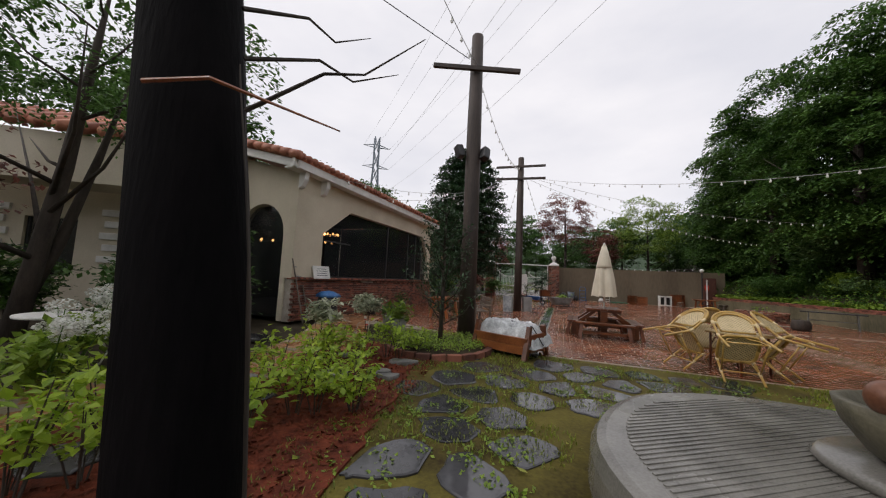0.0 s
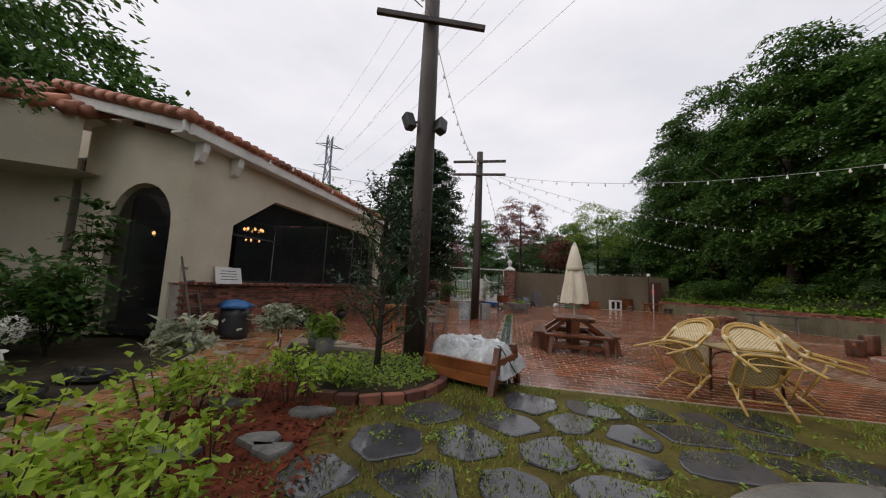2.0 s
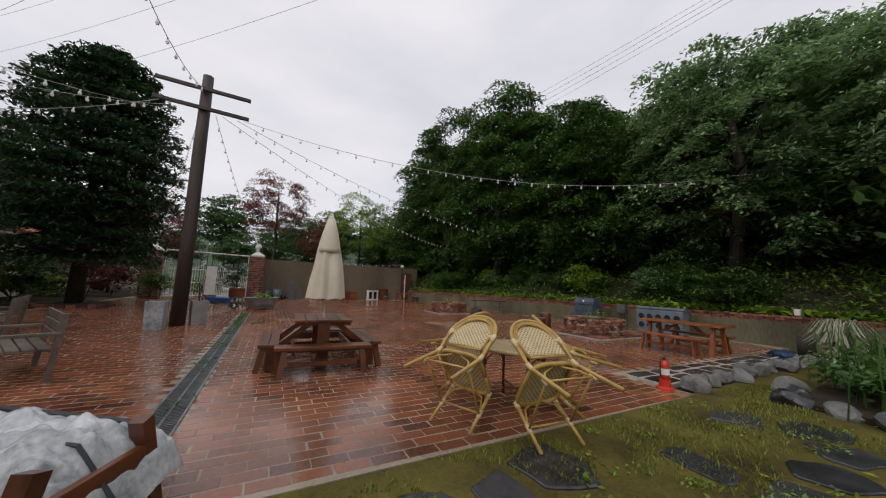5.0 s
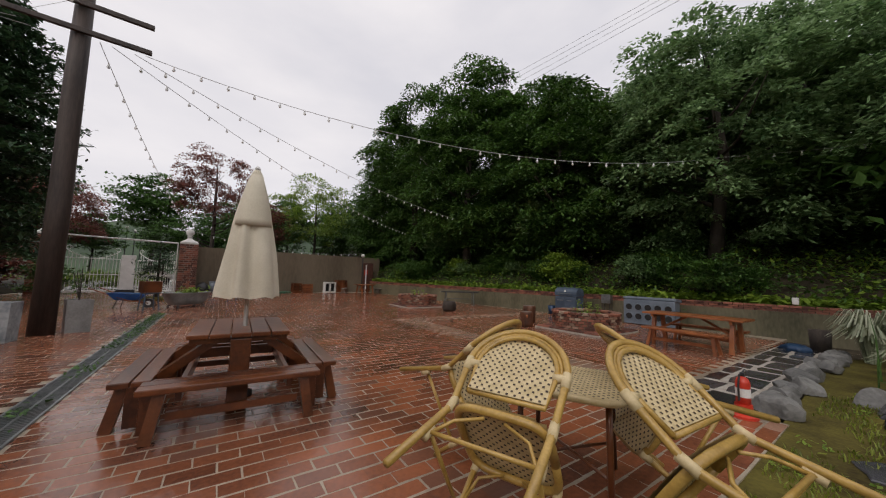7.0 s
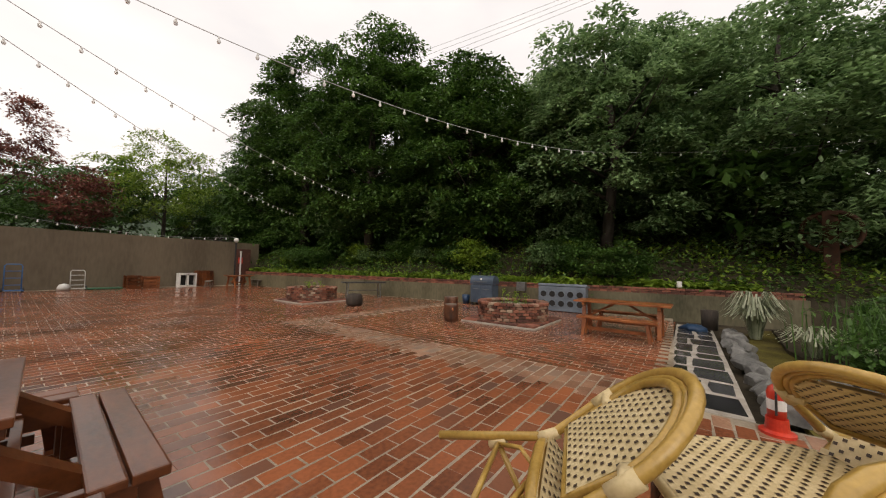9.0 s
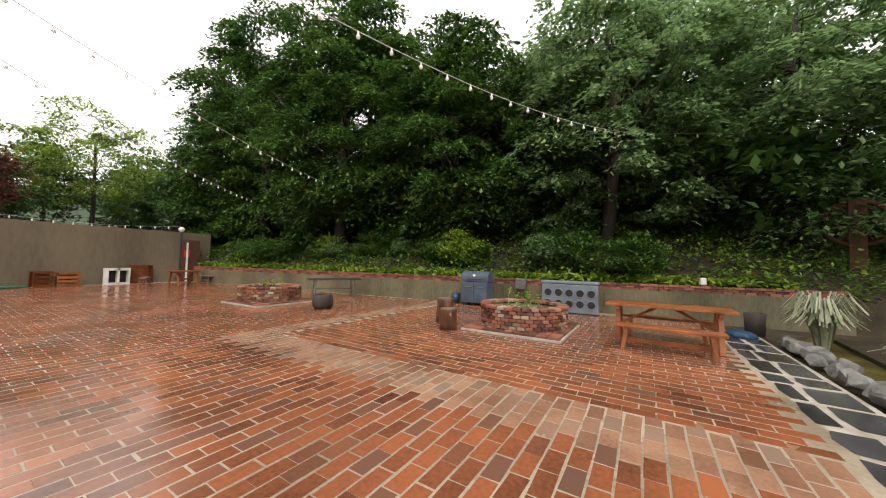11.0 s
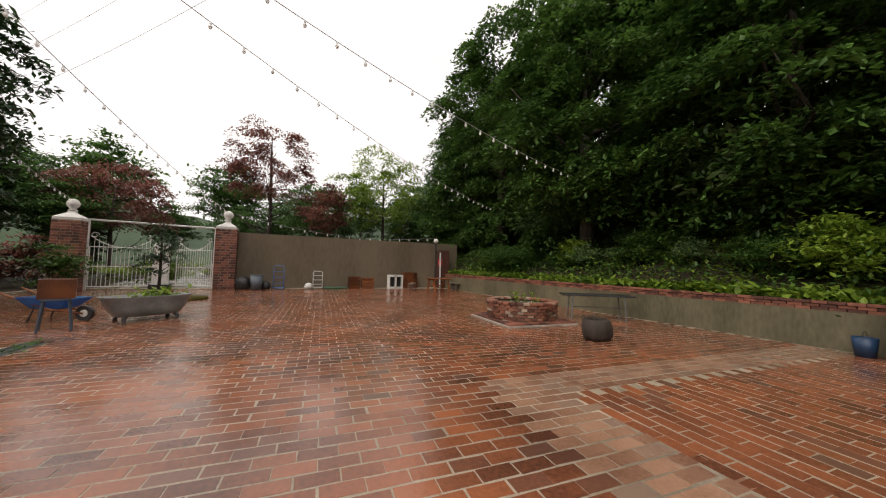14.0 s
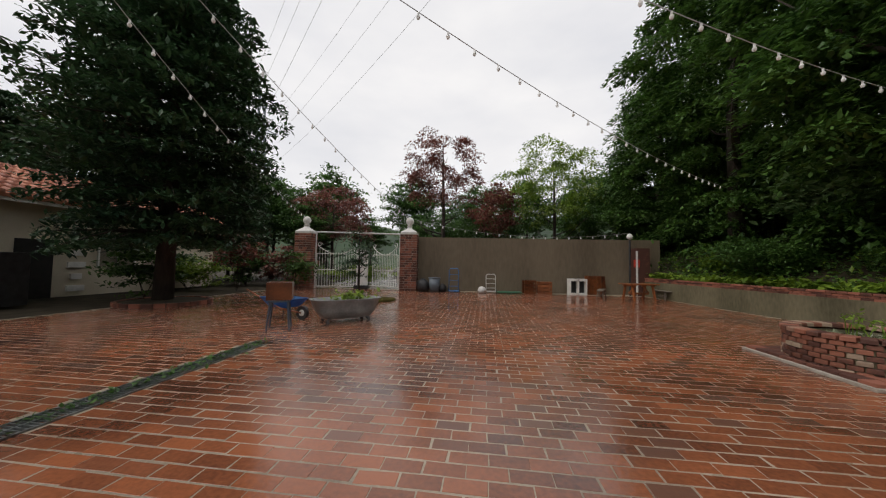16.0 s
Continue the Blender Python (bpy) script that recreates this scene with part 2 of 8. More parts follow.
L_WHITE = leaf_material("white_petal", (0.55, 0.57, 0.50), (0.80, 0.80, 0.76))
L_GRASS = leaf_material("grass_blade", (0.085, 0.120, 0.012), (0.27, 0.32, 0.045))
L_SILVER = leaf_material("grey_green_leaf", (0.060, 0.125, 0.045), (0.30, 0.45, 0.20), 0.45)
L_LIME = leaf_material("lime_green_leaf", (0.15, 0.25, 0.015), (0.40, 0.54, 0.05), 0.4)
L_YELLOW = leaf_material("yellow_green_leaf", (0.22, 0.26, 0.03), (0.42, 0.44, 0.07))


# ---- shape helpers ----
def part(name, bm, mat, parent=None, label="", smooth=False):
    """Link a bmesh as one mesh object under a thing or part."""
    me = bpy.data.meshes.new(name)
    bm.to_mesh(me)
    bm.free()
    return mesh_part(name, me, mat, parent, label, smooth)


def mesh_part(name, me, mat, parent=None, label="", smooth=False):
    if mat and not me.materials:
        me.materials.append(mat)
    if smooth and len(me.polygons):
        me.polygons.foreach_set("use_smooth", [True] * len(me.polygons))
    ob = new(name, me)
    if parent is not None:
        ob.parent = parent
    if label:
        tagged(ob, label)
    return ob


def thing(name, m, label, category, group="", kind=""):
    ob = new(name)
    ob.empty_display_size = 0.1
    ob.matrix_world = m
    return tagged(ob, label, category, group, kind)


def box(bm, cx, cy, cz, sx, sy, sz, m=None, bevel=0.0):
    """A box by centre and size, optionally bevelled and moved by m."""
    mat = Matrix.Translation((cx, cy, cz)) @ Matrix.Diagonal((sx, sy, sz, 1))
    if m is not None:
        mat = m @ mat
    vs = bmesh.ops.create_cube(bm, size=1, matrix=mat)["verts"]
    if bevel:
        es = list({e for v in vs for e in v.link_edges})
        bmesh.ops.bevel(bm, geom=es, offset=bevel, segments=2, affect="EDGES", profile=0.6)


def boxed(cx, cy, cz, sx, sy, sz, m=None, bevel=0.0):
    bm = bmesh.new()
    box(bm, cx, cy, cz, sx, sy, sz, m, bevel)
    return bm


def tube(bm, pts, radii, sides=8, cap=True):
    """A tube through points, with a radius at each."""
    pts = [Vector(p) for p in pts]
    if not hasattr(radii, "__len__"):
        radii = [radii] * len(pts)
    rings = []
    for i, p in enumerate(pts):
        d = (pts[min(i + 1, len(pts) - 1)] - pts[max(i - 1, 0)]).normalized()
        a = d.orthogonal().normalized() if i == 0 else (rings_a - d * rings_a.dot(d)).normalized()
        rings_a = a
        b = d.cross(a)
        rings.append([bm.verts.new(p + (a * math.cos(t) + b * math.sin(t)) * radii[i]) for t in [2 * math.pi * k / sides for k in range(sides)]])
    for r0, r1 in zip(rings, rings[1:]):
        for k in range(sides):
            bm.faces.new((r0[k], r0[(k + 1) % sides], r1[(k + 1) % sides], r1[k]))
    if cap:
        bm.faces.new(rings[0][::-1])
        bm.faces.new(rings[-1])


def tubed(pts, radii, sides=8):
    bm = bmesh.new()
    tube(bm, pts, radii, sides)
    return bm


def lathe(bm, profile, sides=24, cx=0.0, cy=0.0, squash=1.0, wobble=0.0, seed=0):
    """Turn a profile of (radius, z) about the upright axis."""
    rings = []
    for r, z in profile:
        ring = []
        for k in range(sides):
            t = 2 * math.pi * k / sides
            q = r
            if wobble:
                q = r * (1 + wobble * noise.noise((math.cos(t) * 2 + seed, math.sin(t) * 2, z * 3)))
            ring.append(bm.verts.new((cx + q * math.cos(t), cy + q * math.sin(t) * squash, z)))
        rings.append(ring)
    for r0, r1 in zip(rings, rings[1:]):
        for k in range(sides):
            bm.faces.new((r0[k], r0[(k + 1) % sides], r1[(k + 1) % sides], r1[k]))
    if profile[0][0] > 1e-4:
        bm.faces.new(rings[0][::-1])
    if profile[-1][0] > 1e-4:
        bm.faces.new(rings[-1])


def lathed(profile, sides=24, **kw):
    bm = bmesh.new()
    lathe(bm, profile, sides, **kw)
    return bm


def slab(bm, pts, z0, z1):
    """An upright prism over a polygon of (x, y)."""
    lo = [bm.verts.new((x, y, z0)) for x, y in pts]
    hi = [bm.verts.new((x, y, z1)) for x, y in pts]
    n = len(pts)
    bm.faces.new(hi)
    bm.faces.new(lo[::-1])
    for k in range(n):
        bm.faces.new((lo[k], lo[(k + 1) % n], hi[(k + 1) % n], hi[k]))


def raw_mesh(name, verts, faces):
    me = bpy.data.meshes.new(name)
    me.from_pydata(verts, [], faces)
    return me


def leaves_mesh(name, centres, size, rng, flat=0.27, long=1.7, fold=0.25):
    """Many small folded leaves (two quads each) at the given centres, as one mesh."""
    n = len(centres)
    c = np.asarray(centres, float)
    yaw = rng.uniform(0, 2 * np.pi, n)
    tilt = rng.normal(-0.32, 0.40, n)
    s = size * rng.uniform(0.6, 1.35, n)
    d = np.stack([np.cos(yaw) * np.cos(tilt), np.sin(yaw) * np.cos(tilt), np.sin(tilt)], 1)
    side = np.stack([-np.sin(yaw), np.cos(yaw), rng.normal(0, flat, n)], 1)
    side /= np.linalg.norm(side, axis=1, keepdims=True)
    up = np.cross(d, side)
    L, Wd = (s * long)[:, None], (s * 0.5)[:, None]
    tip, root = c + d * L * 0.5, c - d * L * 0.5
    mid = c + d * L * 0.05
    a = mid + side * Wd + up * Wd * fold
    b = mid - side * Wd + up * Wd * fold
    v = np.stack([root, a, tip, b], 1).reshape(-1, 3)
    i = np.arange(n) * 4
    f = np.concatenate([np.stack([i, i + 1, i + 2], 1), np.stack([i, i + 2, i + 3], 1)])
    return raw_mesh(name, v.tolist(), f.tolist())


# the court's own axes: u along its near edge, v along the drain
ANG = radians(-6.5)
ORG = Vector((4.87, 16.04, 0))
COURT = Matrix.Translation(ORG) @ Matrix.Rotation(ANG, 4, "Z")


def uv(u, v, z=0.0):
    return COURT @ Vector((u, v, z))


def court_pose(u, v, z=0.0, turn=0.0):
    return COURT @ pose(u, v, z, 0, 0, turn)


def seed_rng(n):
    return np.random.default_rng(n)


# ---- ground ----
def ground_sheet():
    """One sheet to the horizon, rising into the wooded slope east of the retaining wall."""
    xs = sorted({-400, -200, -100, -60, -40, -30, -20, -15, *range(-12, 19, 2), 19.9, 20.2, *range(21, 60, 2), 70, 90, 120, 200, 400})
    ys = sorted({-400, -200, -100, -50, -30, -15, *range(-8, 60, 2), 70, 90, 120, 200, 400})
    bm = bmesh.new()
    grid = {}
    for x in xs:
        for y in ys:
            d = x - 20.15
            z = -0.08
            if d > 0:
                ramp = min(1.0, max(0.0, (y - 4) / 10.0))
                z = (0.88 + 0.46 * min(d, 32) + 0.25 * noise.noise((x * 0.3, y * 0.3, 0))) * ramp - 0.08
                if y > 70:
                    z *= max(0.0, 1 - (y - 70) / 60)
            grid[x, y] = bm.verts.new((x, y, z))
    for x0, x1 in zip(xs, xs[1:]):
        for y0, y1 in zip(ys, ys[1:]):
            bm.faces.new((grid[x0, y0], grid[x1, y0], grid[x1, y1], grid[x0, y1]))
    return bm


tagged(part("ground", ground_sheet(), M_EARTH, smooth=True), "dark damp earth ground rising into a wooded bank", "ground", kind="structure")

# lawn with moss in front of the court
bm = bmesh.new()
slab(bm, [(2.2, 6.0), (13.5, 5.0), (18.5, 10.0), (18.6, 14.3), (16.8, 15.4), (11.2, 15.88), (4.9, 16.48), (3.6, 16.4), (2.0, 16.0), (1.6, 12.0)], -0.078, -0.012)
tagged(part("lawn", bm, M_LAWN), "thin mossy lawn between dark wet stepping stones", "lawn", kind="structure")

# bed of red bark mulch beside the path, with a wandering edge
bm = bmesh.new()
edge = []
for i in range(60):
    f = i / 59
    y = 7.3 + 8.9 * f
    x = 3.35 - 1.35 * max(0.0, f - 0.25) ** 1.1 + 0.2 * noise.noise((y * 1.7, 3.0, 0)) + 0.09 * noise.noise((y * 6.0, 1.0, 0))
    edge.append((x, y))
slab(bm, edge + [(0.9, 16.2), (1.15, 13.6), (0.55, 11.6), (-1.2, 10.6), (-2.2, 7.6)], -0.076, 0.010)
tagged(part("mulch_bed", bm, M_SOIL), "planting bed covered with red bark mulch", "flower bed", kind="structure")

# court base under the pavers
bm = bmesh.new()
p = [uv(0.0, 0.42), uv(6.3, 0.5), uv(6.3, 1.6), Vector((19.7, 16.2, 0)), Vector((19.7, 41.7, 0)), uv(-7.5, 26.2), uv(-7.5, 1.9), uv(-1.9, 1.9), uv(-0.6, 1.3)]
slab(bm, [(q.x, q.y) for q in p], -0.075, -0.0005)
tagged(part("court_joints", bm, M_JOINT), "sandy joints and bedding under the brick court", "pavement", kind="structure")

# curved tan path towards the house
PATH_C = [(-3.2, 8.6), (-1.2, 10.6), (0.0, 12.4), (0.45, 14.3), (0.1, 16.2), (-0.8, 18.3), (-1.2, 20.0)]


def curve_at(pts, t):
    s = t * (len(pts) - 1)
    i = min(int(s), len(pts) - 2)
    f = s - i
    q = [Vector((*pts[max(0, min(len(pts) - 1, k))], 0)) for k in (i - 1, i, i + 1, i + 2)]
    return 0.5 * ((2 * q[1]) + (q[2] - q[0]) * f + (2 * q[0] - 5 * q[1] + 4 * q[2] - q[3]) * f * f + (3 * q[1] - q[0] - 3 * q[2] + q[3]) * f ** 3)


def strip_between(half, z0, z1, n=24):
    bm = bmesh.new()
    left, right = [], []
    for i in range(n + 1):
        a, b = curve_at(PATH_C, max(0, i / n - 0.01)), curve_at(PATH_C, min(1, i / n + 0.01))
        c = (a + b) / 2
        nrm = Vector((-(b - a).y, (b - a).x, 0)).normalized()
        left.append(c + nrm * half)
        right.append(c - nrm * half)
    slab(bm, [(q.x, q.y) for q in left + right[::-1]], z0, z1)
    return bm


tagged(part("path_bed", strip_between(0.78, -0.07, 0.006), M_JOINT), "sandy bedding of the curved garden path", "path", kind="structure")


# ---- retaining wall with brick coping courses ----
def brick_mesh(name, l, d, h, mat, cham=0.006):
    """One brick with softened upper edges, centred on its base."""
    v, f = [], []
    for z, i in ((0, 0), (h - cham, 0), (h, cham)):
        v += [(-l / 2 + i, -d / 2 + i, z), (l / 2 - i, -d / 2 + i, z), (l / 2 - i, d / 2 - i, z), (-l / 2 + i, d / 2 - i, z)]
    for a in (0, 4):
        f += [(a + k, a + (k + 1) % 4, a + 4 + (k + 1) % 4, a + 4 + k) for k in range(4)]
    f.append((8, 9, 10, 11))
    me = raw_mesh(name, v, f)
    me.materials.append(mat)
    return me


def joined_bricks(name, places, l, d, h, mat, cham=0.006, worn=0.0):
    """Many bricks as one mesh. places: matrices."""
    base = brick_mesh("tmp", l, d, h, mat, cham)
    bv = np.array([x.co for x in base.vertices])
    bf = [list(p.vertices) for p in base.polygons]
    verts, faces = [], []
    jit = np.random.default_rng(17)
    for k, m in enumerate(places):
        a = np.array(m)
        w = np.zeros((12, 3))
        if worn:
            w[:, :2] = np.tile(jit.normal(0, worn, (4, 2)), (3, 1))
        verts += ((bv + w) @ a[:3, :3].T + a[:3, 3]).tolist()
        faces += [[i + 12 * k for i in q] for q in bf]
    me = raw_mesh(name, verts, faces)
    me.materials.append(mat)
    return me


bm = bmesh.new()
box(bm, 19.9, 27.6, 0.32, 0.5, 29.0, 0.9)
wall_east = tagged(part("wall_east", bm, M_CONCRETE), "low stained concrete retaining wall along the court", "wall", kind="structure")

# far wall
bm = bmesh.new()
a, b = Vector((7.75, 42.05, 0)), Vector((20.9, 41.55, 0))
d = (b - a)
mw = Matrix.Translation(a) @ Matrix.Rotation(math.atan2(d.y, d.x), 4, "Z")
box(bm, d.length / 2, 0.16, 1.48, d.length, 0.3, 3.0, mw)
FARW = mw
tagged(part("wall_north", bm, M_FARWALL), "tall plain brown rendered boundary wall", "wall", kind="structure")


# ---- house ----
HO = Vector((-2.18, 17.55, 0))
HOUSE = Matrix.Translation(HO) @ Matrix.Rotation(radians(-6.5), 4, "Z")
HL = 10.6


def house_build():
    h = thing("house", HOUSE, "cream rendered restaurant with terracotta roof and large dark windows", "house")
    # court-side wall: upper part with a window opening cut as octagon-topped gap, built of pieces round it
    bm = bmesh.new()
    x0, x1 = -0.28, 0.0
    y0, y1, zs, zt = 1.35, 10.2, 1.27, 3.72
    def poly(pts):
        lo = [bm.verts.new((x0, y, z)) for y, z in pts]
        hi = [bm.verts.new((x1, y, z)) for y, z in pts]
        n = len(pts)
        bm.faces.new(hi)
        bm.faces.new(lo[::-1])
        for k in range(n):
            bm.faces.new((lo[k], lo[(k + 1) % n], hi[(k + 1) % n], hi[k]))
    poly([(0, 1.27), (y0 - 0.15, 1.27), (y0 - 0.15, 2.75), (y0 + 1.25, zt), (y0 + 1.25, 4.5), (0, 4.5)])
    poly([(y0 + 1.25, zt), (y1 - 1.0, zt), (y1 - 1.0, 4.5), (y0 + 1.25, 4.5)])
    poly([(y1 - 1.0, zt), (y1 - 0.15, 2.6), (y1 - 0.15, 1.27), (HL - 0.2, 1.27), (HL - 0.2, 4.5), (y1 - 1.0, 4.5)])
    bmesh.ops.recalc_face_normals(bm, faces=bm.faces)
    part("court_wall", bm, M_RENDER, h)
    # gable wall with an arched opening
    bm = bmesh.new()
    ax, aw, spring = -1.36, 0.92, 2.55
    arc = [(ax + aw * math.cos(t), spring + aw * 1.05 * math.sin(t)) for t in np.linspace(math.pi, 0, 13)]
    def gpoly(pts):
        lo = [bm.verts.new((x, 0.0, z)) for x, z in pts]
        hi = [bm.verts.new((x, 0.28, z)) for x, z in pts]
        n = len(pts)
        bm.faces.new(lo)
        bm.faces.new(hi[::-1])
        for k in range(n):
            bm.faces.new((lo[k], hi[k], hi[(k + 1) % n], lo[(k + 1) % n]))
    gpoly([(-0.281, 0.0), (-0.281, 4.5), (-3.3, 5.32), (-3.3, 0.0), (ax - aw, 0.0)] + arc + [(ax + aw, 0.0)])
    bmesh.ops.recalc_face_normals(bm, faces=bm.faces)
    part("gable_wall", bm, M_RENDER, h)
    gl = part("arched_pane", boxed(ax, 0.16, 1.75, 2 * aw, 0.02, 3.4), M_GLASS, h, "dark arched window glass")
    gl.visible_shadow = False
    part("wall_return", boxed(-5.0, 0.9, 2.85, 3.6, 0.28, 5.7), M_RENDER, h)
    # plinth core behind the brick courses
    part("plinth", boxed(-0.14, HL / 2, 0.62, 0.27, HL - 0.1, 1.26), M_MORTAR, h)
    # window
    win = part("window", boxed(-0.15, (y0 + y1) / 2 + 0.0, 1.31, 0.10, y1 - y0, 0.07), M_IRON, h)
    for k, yy in enumerate((5.6, 7.7, 8.6, 9.4)):
        part("mullion", boxed(-0.15, yy, 2.5, 0.06, 0.06, 2.42), M_IRON, win)
    pane = part("pane", boxed(-0.16, (y0 + y1) / 2, 2.5, 0.015, y1 - y0 - 0.3, 2.4), M_GLASS, win)
    pane.visible_shadow = False
    part("rail", boxed(-0.15, 2.1, 2.55, 0.05, 1.5, 0.05), M_IRON, win)
    # inside: plain room surfaces, the unlit room's shade put into their dark colour
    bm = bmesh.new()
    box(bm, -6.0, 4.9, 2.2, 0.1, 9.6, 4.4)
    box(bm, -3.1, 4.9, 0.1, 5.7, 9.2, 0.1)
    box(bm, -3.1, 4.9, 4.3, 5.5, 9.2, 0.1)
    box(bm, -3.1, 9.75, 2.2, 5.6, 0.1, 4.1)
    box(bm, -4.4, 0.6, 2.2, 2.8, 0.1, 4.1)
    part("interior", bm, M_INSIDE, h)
    # fascia and gutter
    part("fascia", boxed(0.27, HL / 2 - 0.1, 4.55, 0.10, HL + 0.9, 0.26, None, 0.02), M_WHITE, h, "white painted eave board")
    part("soffit", boxed(0.08, HL / 2 - 0.1, 4.44, 0.36, HL + 0.8, 0.05), M_WHITE, h)
    # verge board up the gable
    vb = Matrix.Translation((0.3, -0.42, 4.52)) @ Matrix.Rotation(radians(15), 4, "Y")
    part("verge_board", boxed(-1.9, 0, 0, 3.9, 0.1, 0.24, vb, 0.02), M_WHITE, h)
    # brackets
    for yy in (0.05, 1.0, HL - 0.35):
        bm = bmesh.new()
        lo = [(0.0, 3.95), (0.12, 4.0), (0.22, 4.2), (0.24, 4.42), (0.0, 4.42)]
        va = [bm.verts.new((x + 0.003, yy - 0.08, z)) for x, z in lo]
        vb2 = [bm.verts.new((x + 0.003, yy + 0.08, z)) for x, z in lo]
        bm.faces.new(va[::-1])
        bm.faces.new(vb2)
        for k in range(5):
            bm.faces.new((va[k], va[(k + 1) % 5], vb2[(k + 1) % 5], vb2[k]))
        bmesh.ops.recalc_face_normals(bm, faces=bm.faces)
        part("bracket", bm, M_WHITE, h)
    # roof slab
    rs = Matrix.Translation((0.34, HL / 2 - 0.1, 4.70)) @ Matrix.Rotation(radians(15), 4, "Y")
    roof = part("roof", boxed(-2.2, 0, 0, 4.4, HL + 0.75, 0.10, rs), M_ROOF, h, "terracotta pantile roof")
    # rolls of tile
    bm = bmesh.new()
    ny = 44
    for i in range(ny):
        yy = -(HL + 0.7) / 2 + (i + 0.5) * (HL + 0.7) / ny
        for j in range(9):
            xx = -0.02 - j * 0.48
            q0, q1 = rs @ Vector((xx + 0.06, yy, 0.075)), rs @ Vector((xx - 0.46, yy, 0.055))
            tube(bm, [q0, q1], [0.105, 0.085], 7)
    tagged(part("roof_tile", bm, M_ROOF, roof, smooth=True), kind="stuff")
    # verge tiles
    for j in range(12):
        q0, q1 = rs @ Vector((0.08 - j * 0.36, -(HL + 0.75) / 2 - 0.02, 0.06)), rs @ Vector((-0.32 - j * 0.36, -(HL + 0.75) / 2 - 0.02, 0.06))
        part("verge_tile", tubed([q0, q1], [0.135, 0.115], 9), M_ROOF, roof, smooth=True)
    # chandeliers
    return h


house = house_build()


def chandelier(at, n=8):
    c = thing("chandelier", Matrix.Translation(at), "small lit brass chandelier hanging inside the window", "lamp", "chandeliers")
    bm = bmesh.new()
    tube(bm, [(0, 0, 0), (0, 0, 0.9)], 0.012, 6)
    tube(bm, [(0.28 * math.cos(t), 0.28 * math.sin(t), 0) for t in np.linspace(0, 2 * math.pi, 17)], 0.012, 6, cap=False)
    for k in range(4):
        t = k * math.pi / 4
        tube(bm, [(-0.28 * math.cos(t), -0.28 * math.sin(t), 0), (0.28 * math.cos(t), 0.28 * math.sin(t), 0)], 0.008, 5)
    part("frame", bm, M_IRON, c)
    for k in range(n):
        t = 2 * math.pi * k / n
        part("bulb", lathed([(0.0, -0.02), (0.03, 0.0), (0.04, 0.04), (0.03, 0.08), (0.0, 0.1)], 10, cx=0.28 * math.cos(t), cy=0.28 * math.sin(t)), M_LAMP, c)
    return c


hm = HOUSE
chandelier(hm @ Vector((-1.9, 3.9, 3.05)))
chandelier(hm @ Vector((-4.2, 6.4, 3.0)), 5)
chandelier(hm @ Vector((-3.6, 2.2, 2.6)), 4)


